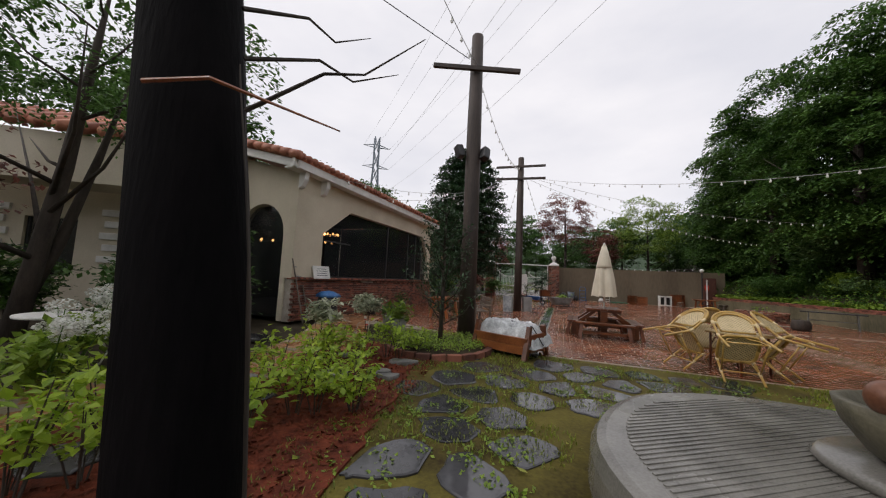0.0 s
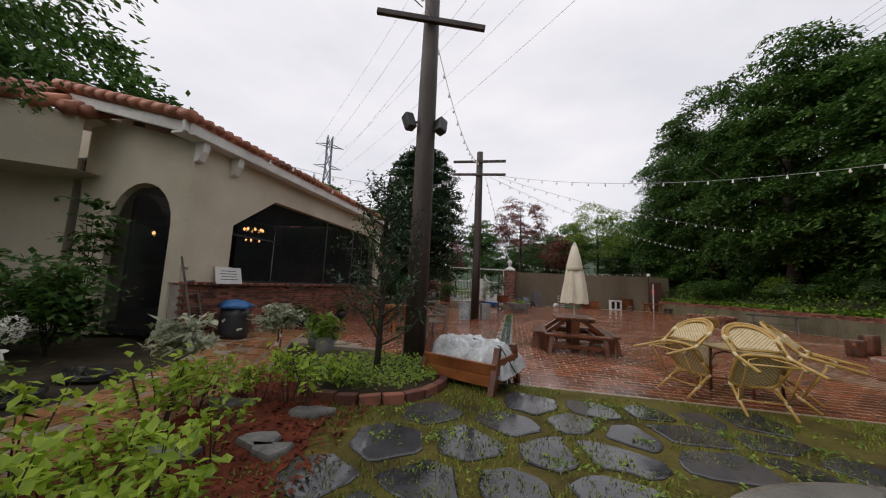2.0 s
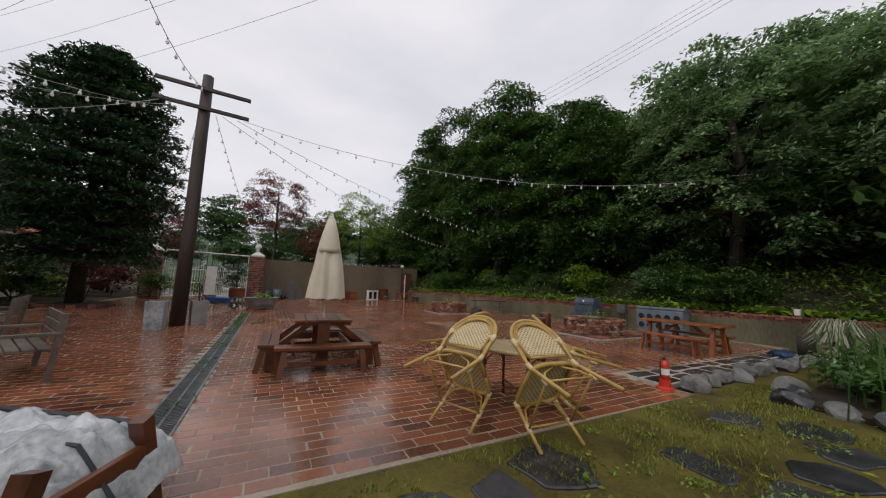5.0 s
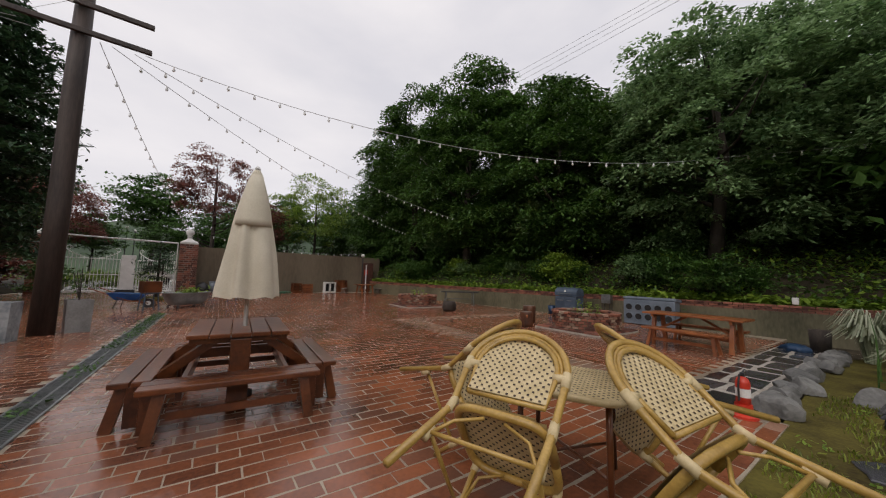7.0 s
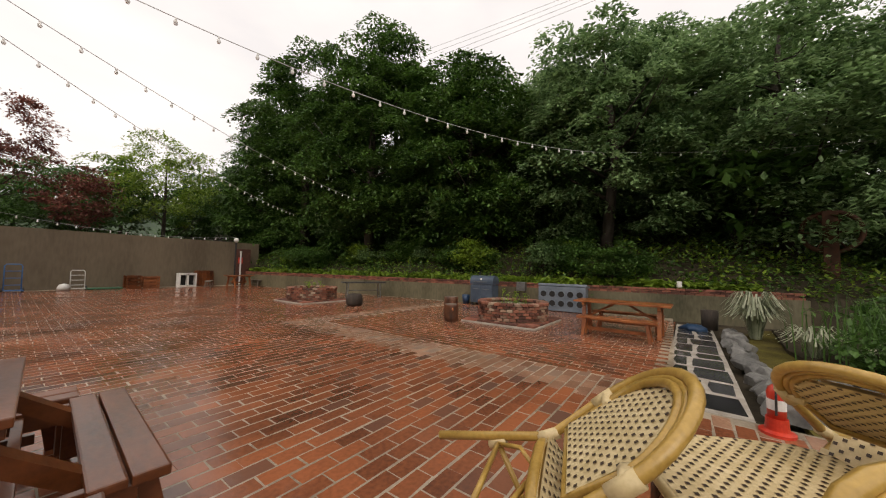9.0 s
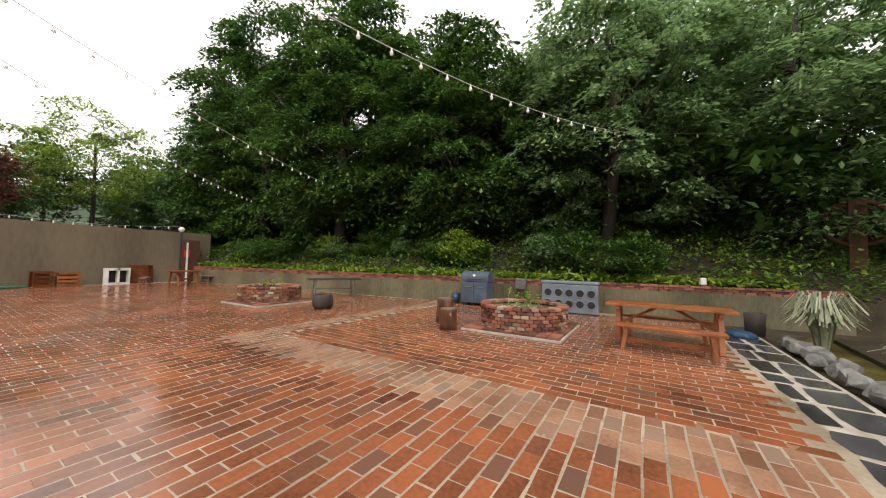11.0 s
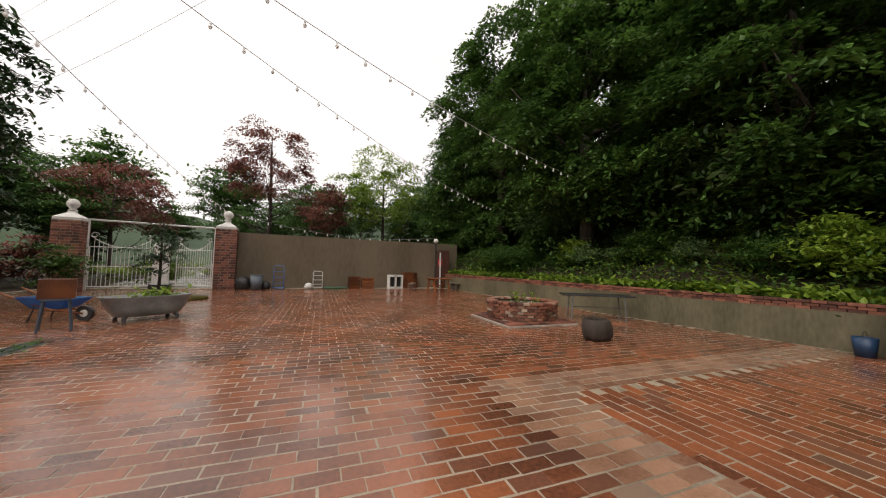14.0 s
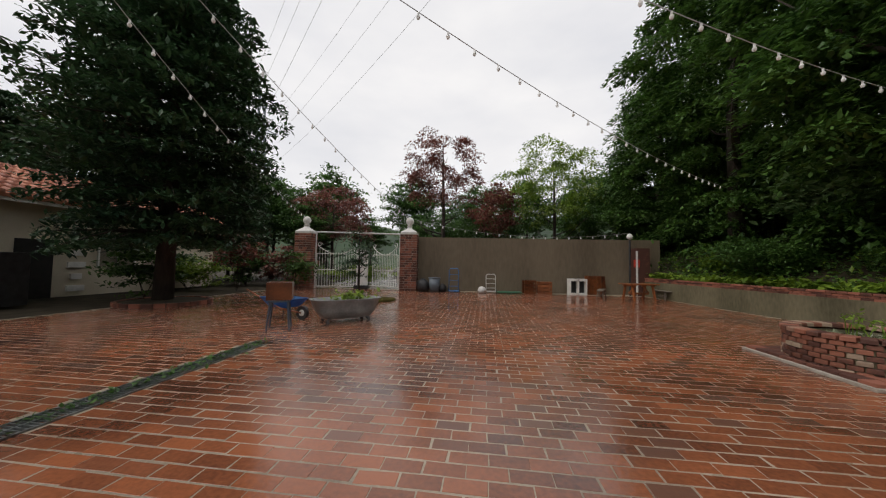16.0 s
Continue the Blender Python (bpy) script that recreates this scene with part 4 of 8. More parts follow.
# beyond the gate
bough_tree("red_maple", (-0.6, 52.0, 0), 6.6, (0, 0, 5.4), (3.4, 3.2, 2.3), L_RED, "low spreading red maple beyond the gate", 36, 75, 0.75, 150, 0.11, 0.15, "")
dt = tree("distant_tree", (5.0, 66.0, 0), 11.0, (0, 0, 8.6), (4.2, 4.2, 3.8), L_MID, "rounded green tree beyond the court", (140, 70), 0.22, 0.55, 0.2, 37, "trees beyond the court", 10, 0.4)
for x_, y_, s_, a_ in ((-9, 52, 0.9, 1), (-14, 45, 1.0, 2), (-20, 36, 1.1, 3), (-5, 62, 1.0, 4), (12, 62, 0.8, 5), (19, 64, 0.95, 0.5), (26, 62, 1.0, 1.5), (-17, 24, 1.1, 2.5), (-22, 14, 1.2, 3.5), (32, 68, 1.2, 2.2), (-4.2, 56, 0.56, 3.1), (1.2, 58, 0.52, 0.9), (6.2, 56.5, 0.5, 4.4), (9.8, 58, 0.55, 2.0), (-7.4, 48.5, 0.55, 5.2), (14.8, 57, 0.55, 1.2), (22, 55, 0.6, 3.9), (-6.2, 52.5, 0.7, 0.3), (-9.2, 57, 0.8, 2.9), (-2.2, 50.0, 0.5, 5.9)):
    c_ = copy_thing(dt, Matrix.Translation((x_, y_, 0)) @ Matrix.Rotation(a_, 4, "Z"))
    c_.scale = (s_, s_, s_)
for x_, y_, s_ in ((-9.5, 45.0, 0.75), (-14.0, 40.0, 0.85), (-11.5, 50.0, 0.8), (-5.8, 47.6, 0.62), (-3.4, 54.0, 0.6)):
    c_ = copy_thing(cf, Matrix.Translation((x_, y_, 0)) @ Matrix.Rotation(x_, 4, "Z"))
    c_.scale = (s_, s_, s_)
    tagged(c_, "dark green conifer beyond the annexe")
bush("hedge", (-3.6, 40.0, 0), (2.6, 1.0, 0.75), L_BRIGHT, "clipped light green hedge", (60, 70), 0.09, 0.24, 8, 38, "", "hedge", 0.2, 0.1)
bush("hedge", (2.8, 47.0, 0), (3.6, 0.9, 0.6), L_BRIGHT, "clipped light green hedge beyond the gate", (60, 60), 0.1, 0.24, 8, 39, "", "hedge", 0.2, 0.1)
for k, (x_, y_) in enumerate(((-5.6, 43.0), (-3.2, 44.0), (-0.9, 44.6), (-7.6, 42.0))):
    bush("boundary_shrub", (x_, y_, 0), (1.5, 1.1, 1.1), (L_DARK, L_MID, L_RED, L_DARK)[k], ("dark green shrub on the boundary", "green shrub on the boundary", "dull red shrub on the boundary", "dark green shrub on the boundary")[k], (50, 50), 0.13, 0.3, 6, 320 + k, "boundary shrubs", "shrub", 0.3, 0.2)
bush("shrub", (-2.4, 36.4, 0), (1.5, 1.2, 1.0), L_DARK, "dark green shrub below the conifer", (50, 60), 0.1, 0.24, 6, 40, "", "shrub", 0.2, 0.2)
bush("red_shrub", (-1.0, 39.8, 0), (1.2, 1.0, 1.2), L_RED, "red-leaved shrub near the gate", (40, 50), 0.1, 0.26, 6, 41, "", "shrub", 0.2, 0.9)
bush("shrub", (1.6, 40.6, 0), (0.9, 0.8, 0.9), L_DARK, "dark shrub beside the gate pillar", (40, 50), 0.09, 0.22, 6, 42, "", "shrub", 0.2, 0.3)

# tree in front of the wing, two stems
lt = bough_tree("garden_tree", (-5.0, 13.5, 0), 6.8, (1.4, 0.0, 5.8), (3.6, 2.8, 1.9), L_MID, "garden tree with forked dark trunk and airy green foliage", 43, 95, 0.5, 120, 0.062, 0.15, "")
part("second_stem", tubed([(0.05, 0.05, 0.4), (0.4, 0.3, 1.8), (0.8, 0.5, 3.6), (1.2, 0.6, 5.2)], [0.11, 0.1, 0.07, 0.02], 8), M_BARK, lt, smooth=True)
bough_tree("garden_tree", (-2.6, 9.2, 0), 6.2, (0.8, 0.9, 5.3), (2.9, 2.6, 1.7), L_MID, "garden tree with airy green foliage beside the path", 44, 85, 0.45, 110, 0.06, 0.12, "")
tree("garden_maple", (-6.8, 12.0, 0), 4.6, (0, 0, 3.5), (1.9, 1.7, 1.4), L_RED, "small dark red maple before the house", (90, 60), 0.09, 0.28, 0.08, 45, "", 9, 0.3)
# overhanging boughs above the fountain side
bough_tree("overhanging_tree", (14.6, 9.0, 0), 7.2, (-1.0, 0.8, 6.8), (3.4, 3.2, 2.2), L_BRIGHT, "light green tree overhanging the lawn", 46, 90, 0.6, 120, 0.07, 0.16, "")

# shrubs before the house
for k, (x, y, rx, ry, rz) in enumerate(((-4.0, 15.0, 1.2, 0.7, 0.7), (-6.0, 13.9, 1.3, 0.8, 0.8), (-8.0, 12.4, 1.4, 0.9, 0.8), (-3.2, 16.2, 0.6, 0.5, 0.8), (-5.2, 16.0, 0.9, 0.6, 0.9))):
    bush("shrub", (x, y, -0.03), (rx, ry, rz), L_DARK if k % 2 else L_MID, "leafy green shrub in front of the house", (50, 60), 0.085, 0.2, 7, 50 + k, "shrubs before the house", "shrub", 0.2, 0.15)
bush("climber", (-3.95, 17.2, 0), (0.35, 0.25, 1.3), L_DARK, "thin climber growing before the arched window", (24, 26), 0.09, 0.16, 4, 57, "", "climber", 0.2, 0.9)


def hydrangea(at, seed, h=0.75, heads=9, spread=0.5):
    rng = seed_rng(seed)
    t = thing("hydrangea", Matrix.Translation(at), "white flowering hydrangea with round flower heads and green leaves", "flower bush", "hydrangeas")
    bm = bmesh.new()
    tips = []
    for k in range(heads):
        a, rr = rng.uniform(0, 2 * math.pi), spread * math.sqrt(rng.uniform(0.05, 1))
        e = Vector((math.cos(a) * rr, math.sin(a) * rr, h * rng.uniform(0.7, 1.25)))
        tips.append(e)
        tube(bm, [(e.x * 0.2, e.y * 0.2, -0.03), (e.x * 0.7, e.y * 0.7, e.z * 0.6), e], [0.008, 0.007, 0.005], 5)
    tagged(part("stem", bm, L_MID, t), kind="stuff")
    pts = cluster_points(rng, (0, 0, h * 0.5), (spread, spread, h * 0.45), 24, 14, 0.11, 0.2)
    mesh_part("foliage", leaves_mesh("foliage", pts[pts[:, 2] > 0.02], 0.085, rng), L_BRIGHT, t)
    for e in tips:
        rr = rng.uniform(0.075, 0.12)
        d = rng.normal(size=(110, 3))
        d /= np.linalg.norm(d, axis=1, keepdims=True)
        mesh_part("flower_head", leaves_mesh("flower_head", np.array(e) + d * rr * [1, 1, 0.85], 0.035, rng, long=1.2), L_WHITE, t)
    return t


for k, (x, y) in enumerate(((-0.75, 11.9), (-1.5, 12.5), (-1.2, 14.0), (-1.9, 11.3), (-2.5, 13.8), (-0.4, 11.0), (-0.9, 13.1))):
    hydrangea((x, y, -0.02), 70 + k, 0.85, 9)
hydrangea((0.55, 9.95, 0.0), 76, 1.25, 5, 0.28)


def willow_shrub(at, seed, s=1.0):
    """A small standard: a stem, a pale variegated head, and a plant label."""
    rng = seed_rng(seed)
    t = thing("variegated_shrub", Matrix.Translation(at), "small variegated willow standard with pale cream-green leaves", "shrub", "variegated shrubs")
    part("stem", tubed([(0, 0, -0.03), (0.01, 0.0, 0.5 * s), (0, 0, 0.8 * s)], [0.014, 0.012, 0.008], 6), M_BARK, t)
    pts = cluster_points(rng, (0, 0, 0.82 * s), (0.34 * s, 0.34 * s, 0.24 * s), 34, 18, 0.08, 0.3)
    mesh_part("foliage", leaves_mesh("foliage", pts, 0.05, rng, long=2.6), L_PALE, t)
    tg = part("label_tag", boxed(0.0, -0.02, 0.36 * s, 0.07, 0.004, 0.1), M_WHITE, t, "white plant label")
    part("label_band", boxed(0.0, -0.0235, 0.33 * s, 0.07, 0.002, 0.03), M_RED, tg)
    return t


for k, (x, y, s) in enumerate(((0.35, 12.2, 1.1), (0.95, 14.5, 0.95), (0.85, 16.5, 0.95), (0.35, 17.4, 0.9))):
    willow_shrub((x, y, 0.0), 80 + k, s)


def saplings(at, seed, h=0.55):
    rng = seed_rng(seed)
    t = thing("young_shrub", Matrix.Translation(at), "young shrub with bright yellow-green leaves in the mulch", "shrub", "young shrubs in the mulch")
    bm = bmesh.new()
    pts = []
    for k in range(5):
        a = rng.uniform(0, 2 * math.pi)
        e = Vector((math.cos(a) * 0.2, math.sin(a) * 0.2, h * rng.uniform(0.7, 1.1)))
        tube(bm, [(e.x * 0.2, e.y * 0.2, -0.02), e * 0.5, e], [0.007, 0.006, 0.003], 5)
        for f in (0.6, 0.8, 1.0):
            pts.append(np.array(e * f) + rng.normal(size=(9, 3)) * np.array([0.085, 0.085, 0.03]))
    tagged(part("stem", bm, M_BARK, t), kind="stuff")
    mesh_part("foliage", leaves_mesh("foliage", np.concatenate(pts), 0.054, rng), L_LIME, t)
    return t


rng = seed_rng(90)
sap_models = [saplings((1.7, 13.0, 0), 91), saplings((2.1, 12.4, 0), 92, 0.62), saplings((1.3, 12.0, 0), 93, 0.48)]
for k in range(28):
    y = rng.uniform(10.6, 15.7)
    x = rng.uniform(1.0, 3.05 - 0.16 * max(0.0, y - 11.5))
    if math.hypot(x - 3.2, y - 10.3) < 0.5 or math.hypot(x - 2.55, y - 16.2) < 0.7:
        continue
    c = copy_thing(sap_models[k % 3], Matrix.Translation((x, y, 0.0)) @ Matrix.Rotation(rng.uniform(0, 6.28), 4, "Z"))
    s = rng.uniform(0.75, 1.15)
    c.scale = (s, s, s)


# conifer sapling in the brick-edged bed
def bed():
    t = thing("round_bed", Matrix.Translation((2.65, 16.25, 0)), "small raised bed edged with red bricks and low weeds", "flower bed")
    part("soil", lathed([(1.02, -0.05), (1.0, 0.09), (0.6, 0.13), (0.0, 0.15)], 28), M_EARTH, t, smooth=True)
    for k in range(24):
        a = 2 * math.pi * k / 24
        m = Matrix.Rotation(a, 4, "Z") @ Matrix.Translation((1.08, 0, 0.045)) @ Matrix.Rotation(radians(random.uniform(-5, 5)), 4, "X")
        part("edge_brick", boxed(0, 0, 0, 0.12, 0.26, 0.12, m, 0.012), M_BRICK, t)
    rng = seed_rng(95)
    a, r = rng.uniform(0, 6.28, 3200), 1.0 * np.sqrt(rng.uniform(0, 1, 3200))
    pts = np.stack([r * np.cos(a), r * np.sin(a), 0.13 + rng.uniform(0, 0.11, 3200)], 1)
    tagged(mesh_part("weed", leaves_mesh("weed", pts, 0.032, rng), L_BRIGHT, t), kind="stuff")
    return t


bed()
yt = thing("yew_sapling", Matrix.Translation((2.68, 16.25, 0.12)), "sparse upright dark green yew sapling in the round bed", "tree")
rng = seed_rng(96)
bm = bmesh.new()
tube(bm, [(0, 0, -0.1), (0.02, 0.01, 1.0), (0.0, 0.05, 2.2), (0.03, 0.0, 3.1)], [0.055, 0.045, 0.03, 0.008], 8)
bm_b = bmesh.new()
pts = []
for k in range(34):
    z = 0.35 + 2.5 * (k / 34) ** 0.9
    a = k * 2.4
    l = (0.95 - 0.22 * z) * rng.uniform(0.8, 1.2)
    e = Vector((math.cos(a) * l * 0.85, math.sin(a) * l * 0.85, z + l * 0.8))
    tube(bm_b, [(0, 0, z), Vector((e.x * 0.6, e.y * 0.6, z + l * 0.3)), e], [0.018, 0.012, 0.005], 5)
    for f in np.linspace(0.35, 1.05, 7):
        pts.append(np.array([e.x * f, e.y * f, z + (e.z - z) * f ** 1.3]) + rng.normal(size=(12, 3)) * 0.055)
part("trunk", bm, M_BARK, yt, smooth=True)
tagged(part("branch", bm_b, M_BARK, yt, smooth=True), kind="stuff")
mesh_part("foliage", leaves_mesh("foliage", np.concatenate(pts), 0.035, rng, long=2.6), L_CONIFER, yt)


# ---- furniture on the court ----
def picnic_square(at, turn):
    """Four-sided picnic table with a bench on each side."""
    t = thing("picnic_table", Matrix.Translation(at) @ Matrix.Rotation(turn, 4, "Z"), "wet brown wooden picnic table with attached benches on four sides", "picnic table")
    for k in range(5):
        part("top_plank", boxed((k - 2) * 0.19, 0, 0.79, 0.18, 1.34, 0.045, None, 0.008), M_WOOD, t)
    for y in (-0.58, 0.58):
        part("batten", boxed(0, y, 0.738, 0.9, 0.09, 0.055, None, 0.006), M_WOOD, t)
    for sx in (-1, 1):
        for y in (-0.5, 0.5):
            part("brace", tubed([(sx * 0.24, y, 0.73), (sx * 0.80, y, 0.30)], 0.06, 4), M_WOOD, t)
        part("side_rail", boxed(sx * 0.46, 0, 0.34, 0.05, 1.9, 0.13, None, 0.006), M_WOOD, t)
    for sy in (-1, 1):
        part("centre_post", boxed(0, sy * 0.62, 0.38, 0.19, 0.1, 0.74, None, 0.008), M_WOOD, t)
        part("cross_rail", boxed(0, sy * 0.70, 0.36, 1.66, 0.05, 0.13, None, 0.006), M_WOOD, t)
    for k, (a, half, off) in enumerate(((0, 0.74, 1.0), (180, 0.74, 1.0), (90, 0.78, 0.88), (270, 0.78, 0.88))):
        m = Matrix.Rotation(radians(a), 4, "Z")
        bench = part("bench", boxed(0, -off - 0.03, 0.42, 2 * half, 0.14 if k < 2 else 0.15, 0.055, m, 0.012), M_WOOD, t)
        part("bench_plank", boxed(0, -off + 0.125, 0.42, 2 * half, 0.14, 0.05, m, 0.012), M_WOOD, bench)
        for s in (-1, 1):
            part("leg", tubed([m @ Vector((s * (half - 0.16), -off - 0.02, 0.395)), m @ Vector((s * (half - 0.1), -off - 0.1, 0.0))], 0.062, 4), M_WOOD, bench)
            part("panel", boxed(s * (half - 0.06), -off + 0.12, 0.22, 0.09, 0.2, 0.36, m, 0.006), M_WOOD, bench)
        part("stretcher", boxed(0, -off + 0.06, 0.16, 2 * half - 0.4, 0.05, 0.07, m), M_WOOD, bench)
    return t


picnic_square((6.76, 20.28, 0), radians(-9))


def closed_umbrella(at):
    t = thing("umbrella", Matrix.Translation(at), "closed cream canvas parasol standing through the picnic table", "parasol")
    part("pole", tubed([(0, 0, 0.02), (0, 0, 2.74)], 0.024, 12), M_WHITE, t, smooth=True)
    part("base", lathed([(0.13, 0.0), (0.13, 0.05), (0.05, 0.09), (0.035, 0.2)], 20), M_IRON, t, smooth=True)
    bm = bmesh.new()
    sides, rows = 64, 34
    rings = []
    for j in range(rows + 1):
        f = j / rows
        z = 1.16 + 1.58 * f
        r = 0.29 * (1 - f ** 1.15) ** 0.75 + 0.03
        ring = []
        for k in range(sides):
            a = 2 * math.pi * k / sides
            deep = 0.42 * (1 - f * 0.6) * (0.55 + 0.45 * math.sin(3 * a + 1.3))
            fold = 1 - deep * (0.5 + 0.5 * math.cos(8 * a + 1.6 * f + 0.7 * math.sin(2 * a)))
            q = r * fold * (1 + 0.05 * noise.noise((math.cos(a) * 2, math.sin(a) * 2, z * 2)))
            hem = 0.014 * math.cos(8 * a + 0.4) * (1 - f) ** 3
            ring.append(bm.verts.new((q * math.cos(a) * 1.12, q * math.sin(a), z - hem)))
        rings.append(ring)
    for r0, r1 in zip(rings, rings[1:]):
        for k in range(sides):
            bm.faces.new((r0[k], r0[(k + 1) % sides], r1[(k + 1) % sides], r1[k]))
    bm.faces.new(rings[-1])
    canopy = part("canopy", bm, M_CANVAS, t, "folded cream canvas", smooth=True)
    part("vent_flap", lathed([(0.218, 2.02), (0.205, 2.10), (0.186, 2.21), (0.150, 2.38), (0.112, 2.52), (0.070, 2.67)], 40, wobble=0.05, seed=4), M_CANVAS, canopy, smooth=True)
    part("finial", lathed([(0.03, 2.72), (0.035, 2.76), (0.0, 2.80)], 12), M_WHITE, t)
    return t


closed_umbrella((6.77, 20.12, 0))


def weave_panel(w, d, nx, ny, mask, bulge=0.0):
    """Cream woven sheet in its x-y plane with small dark lozenges proud of both sides."""
    base, dots = bmesh.new(), bmesh.new()
    for i in range(nx):
        for j in range(ny):
            x0, x1 = -w / 2 + w * i / nx, -w / 2 + w * (i + 1) / nx
            y0, y1 = d * j / ny, d * (j + 1) / ny
            xm, ym = (x0 + x1) / 2, (y0 + y1) / 2
            if not mask(xm, ym):
                continue
            for z, flip in ((0.006, False), (-0.006, True)):
                q = [base.verts.new(p) for p in ((x0, y0, z), (x1, y0, z), (x1, y1, z), (x0, y1, z))]
                base.faces.new(q[::-1] if flip else q)
                if (i + j) % 2 == 0:
                    a, b = (x1 - x0) * 0.30, (y1 - y0) * 0.27
                    zz = z + (-0.003 if flip else 0.003)
                    q = [dots.verts.new(p) for p in ((xm - a, ym - b, zz), (xm + a, ym - b, zz), (xm + a, ym + b, zz), (xm - a, ym + b, zz))]
                    dots.faces.new(q[::-1] if flip else q)
    return base, dots


def rattan_chair():
    """Built upright, front feet on the x axis, facing +y."""
    t = thing("rattan_chair", Matrix.Identity(4), "honey rattan bistro chair with woven seat, tipped against the table", "chair", "rattan chairs")
    S = 1.14
    q = lambda x, y, z: (x * S, y * S, z * S)
    arch = [q(-0.25, -0.47, 0.44)]
    for a in np.linspace(math.pi, 0, 15):
        arch.append(q(0.265 * math.cos(a), -0.51 - 0.04 * math.sin(a), 0.70 + 0.25 * math.sin(a)))
    arch.append(q(0.25, -0.47, 0.44))
    part("back_frame", tubed([q(-0.27, -0.64, 0.0)] + arch + [q(0.27, -0.64, 0.0)], 0.021, 8), M_RATTAN, t, smooth=True)
    inner = [q(-0.195, -0.485, 0.53)] + [q(0.215 * math.cos(a), -0.505 - 0.04 * math.sin(a), 0.71 + 0.195 * math.sin(a)) for a in np.linspace(math.pi, 0, 13)] + [q(0.195, -0.485, 0.53), q(-0.195, -0.485, 0.53)]
    part("inner_frame", tubed(inner, 0.016, 7), M_RATTAN, t, smooth=True)
    part("inner_band", tubed([(p[0] * 1.1, p[1] - 0.002, 0.71 * S + (p[2] - 0.71 * S) * 1.1) for p in inner[1:-2]], 0.012, 6), M_RATTAN, t, smooth=True)
    ok = lambda x, y: y < 0.20 or (x / 0.20) ** 2 + ((y - 0.19) / 0.175) ** 2 < 1.0
    base, dots = weave_panel(0.40, 0.36, 20, 18, ok)
    m = Matrix.Diagonal((S, S, S, 1)) @ Matrix.Translation((0, -0.495, 0.54)) @ Matrix.Rotation(radians(94), 4, "X")
    base.transform(m)
    dots.transform(m)
    bk = part("backrest", base, M_WEAVE, t, "cream woven backrest")
    tagged(part("weave_pattern", dots, M_WEAVE_DK, bk), kind="stuff")
    seat = lambda x, y: (abs(x) / 0.235) ** 5 + (abs(y - 0.24) / 0.245) ** 5 < 1
    base, dots = weave_panel(0.48, 0.50, 22, 22, seat)
    m = Matrix.Diagonal((S, S, S, 1)) @ Matrix.Translation((0, -0.50, 0.455))
    base.transform(m)
    dots.transform(m)
    st = part("seat", base, M_WEAVE, t, "cream woven seat")
    tagged(part("weave_pattern", dots, M_WEAVE_DK, st), kind="stuff")
    rim = [q(0.235 * math.copysign(abs(math.cos(a)) ** 0.45, math.cos(a)), -0.26 + 0.24 * math.copysign(abs(math.sin(a)) ** 0.45, math.sin(a)), 0.43) for a in np.linspace(0, 2 * math.pi, 29)]
    part("seat_rim", tubed(rim, 0.024, 7), M_RATTAN, t, smooth=True)
    for sx in (-1, 1):
        part("front_leg", tubed([q(sx * 0.225, 0.0, 0.0), q(sx * 0.215, -0.04, 0.44)], 0.019, 8), M_RATTAN, t, smooth=True)
        part("side_stretcher", tubed([q(sx * 0.222, -0.02, 0.2), q(sx * 0.245, -0.53, 0.24)], 0.013, 7), M_RATTAN, t, smooth=True)
        part("corner_hoop", tubed([q(sx * 0.22, -0.02, 0.22), q(sx * 0.17, -0.05, 0.36), q(sx * 0.05, -0.05, 0.42)], 0.010, 6), M_RATTAN, t, smooth=True)
        part("rear_hoop", tubed([q(sx * 0.25, -0.53, 0.22), q(sx * 0.18, -0.50, 0.34), q(sx * 0.05, -0.49, 0.40)], 0.010, 6), M_RATTAN, t, smooth=True)
        for p0, p1, r in (((sx * 0.257, -0.53, 0.2), (sx * 0.253, -0.515, 0.27), 0.027), ((sx * 0.252, -0.48, 0.40), (sx * 0.25, -0.47, 0.48), 0.029), ((sx * 0.262, -0.50, 0.65), (sx * 0.262, -0.512, 0.73), 0.031), ((sx * 0.223, -0.015, 0.17), (sx * 0.221, -0.02, 0.24), 0.026), ((sx * 0.217, -0.036, 0.39), (sx * 0.215, -0.04, 0.45), 0.028)):
            part("binding", tubed([q(*p0), q(*p1)], r * 0.88, 8), M_WEAVE, t, "cream cane binding", smooth=True)
        part("arch_wrap", tubed([q(sx * 0.20, -0.50, 0.70), q(sx * 0.27, -0.51, 0.70)], 0.025, 8), M_WEAVE, t, "cream cane binding", smooth=True)
    part("front_stretcher", tubed([q(-0.22, -0.01, 0.22), q(0.22, -0.01, 0.22)], 0.012, 7), M_RATTAN, t, smooth=True)
    part("rear_stretcher", tubed([q(-0.25, -0.525, 0.24), q(0.25, -0.525, 0.24)], 0.012, 7), M_RATTAN, t, smooth=True)
    return t


RT = Vector((8.40, 16.86, 0))


def tip(foot, target, alpha):
    d = Vector(target) - Vector(foot)
    yaw = math.atan2(d.y, d.x) - math.pi / 2
    return Matrix.Translation((foot[0], foot[1], 0.018)) @ Matrix.Rotation(yaw, 4, "Z") @ Matrix.Rotation(radians(-alpha), 4, "X")


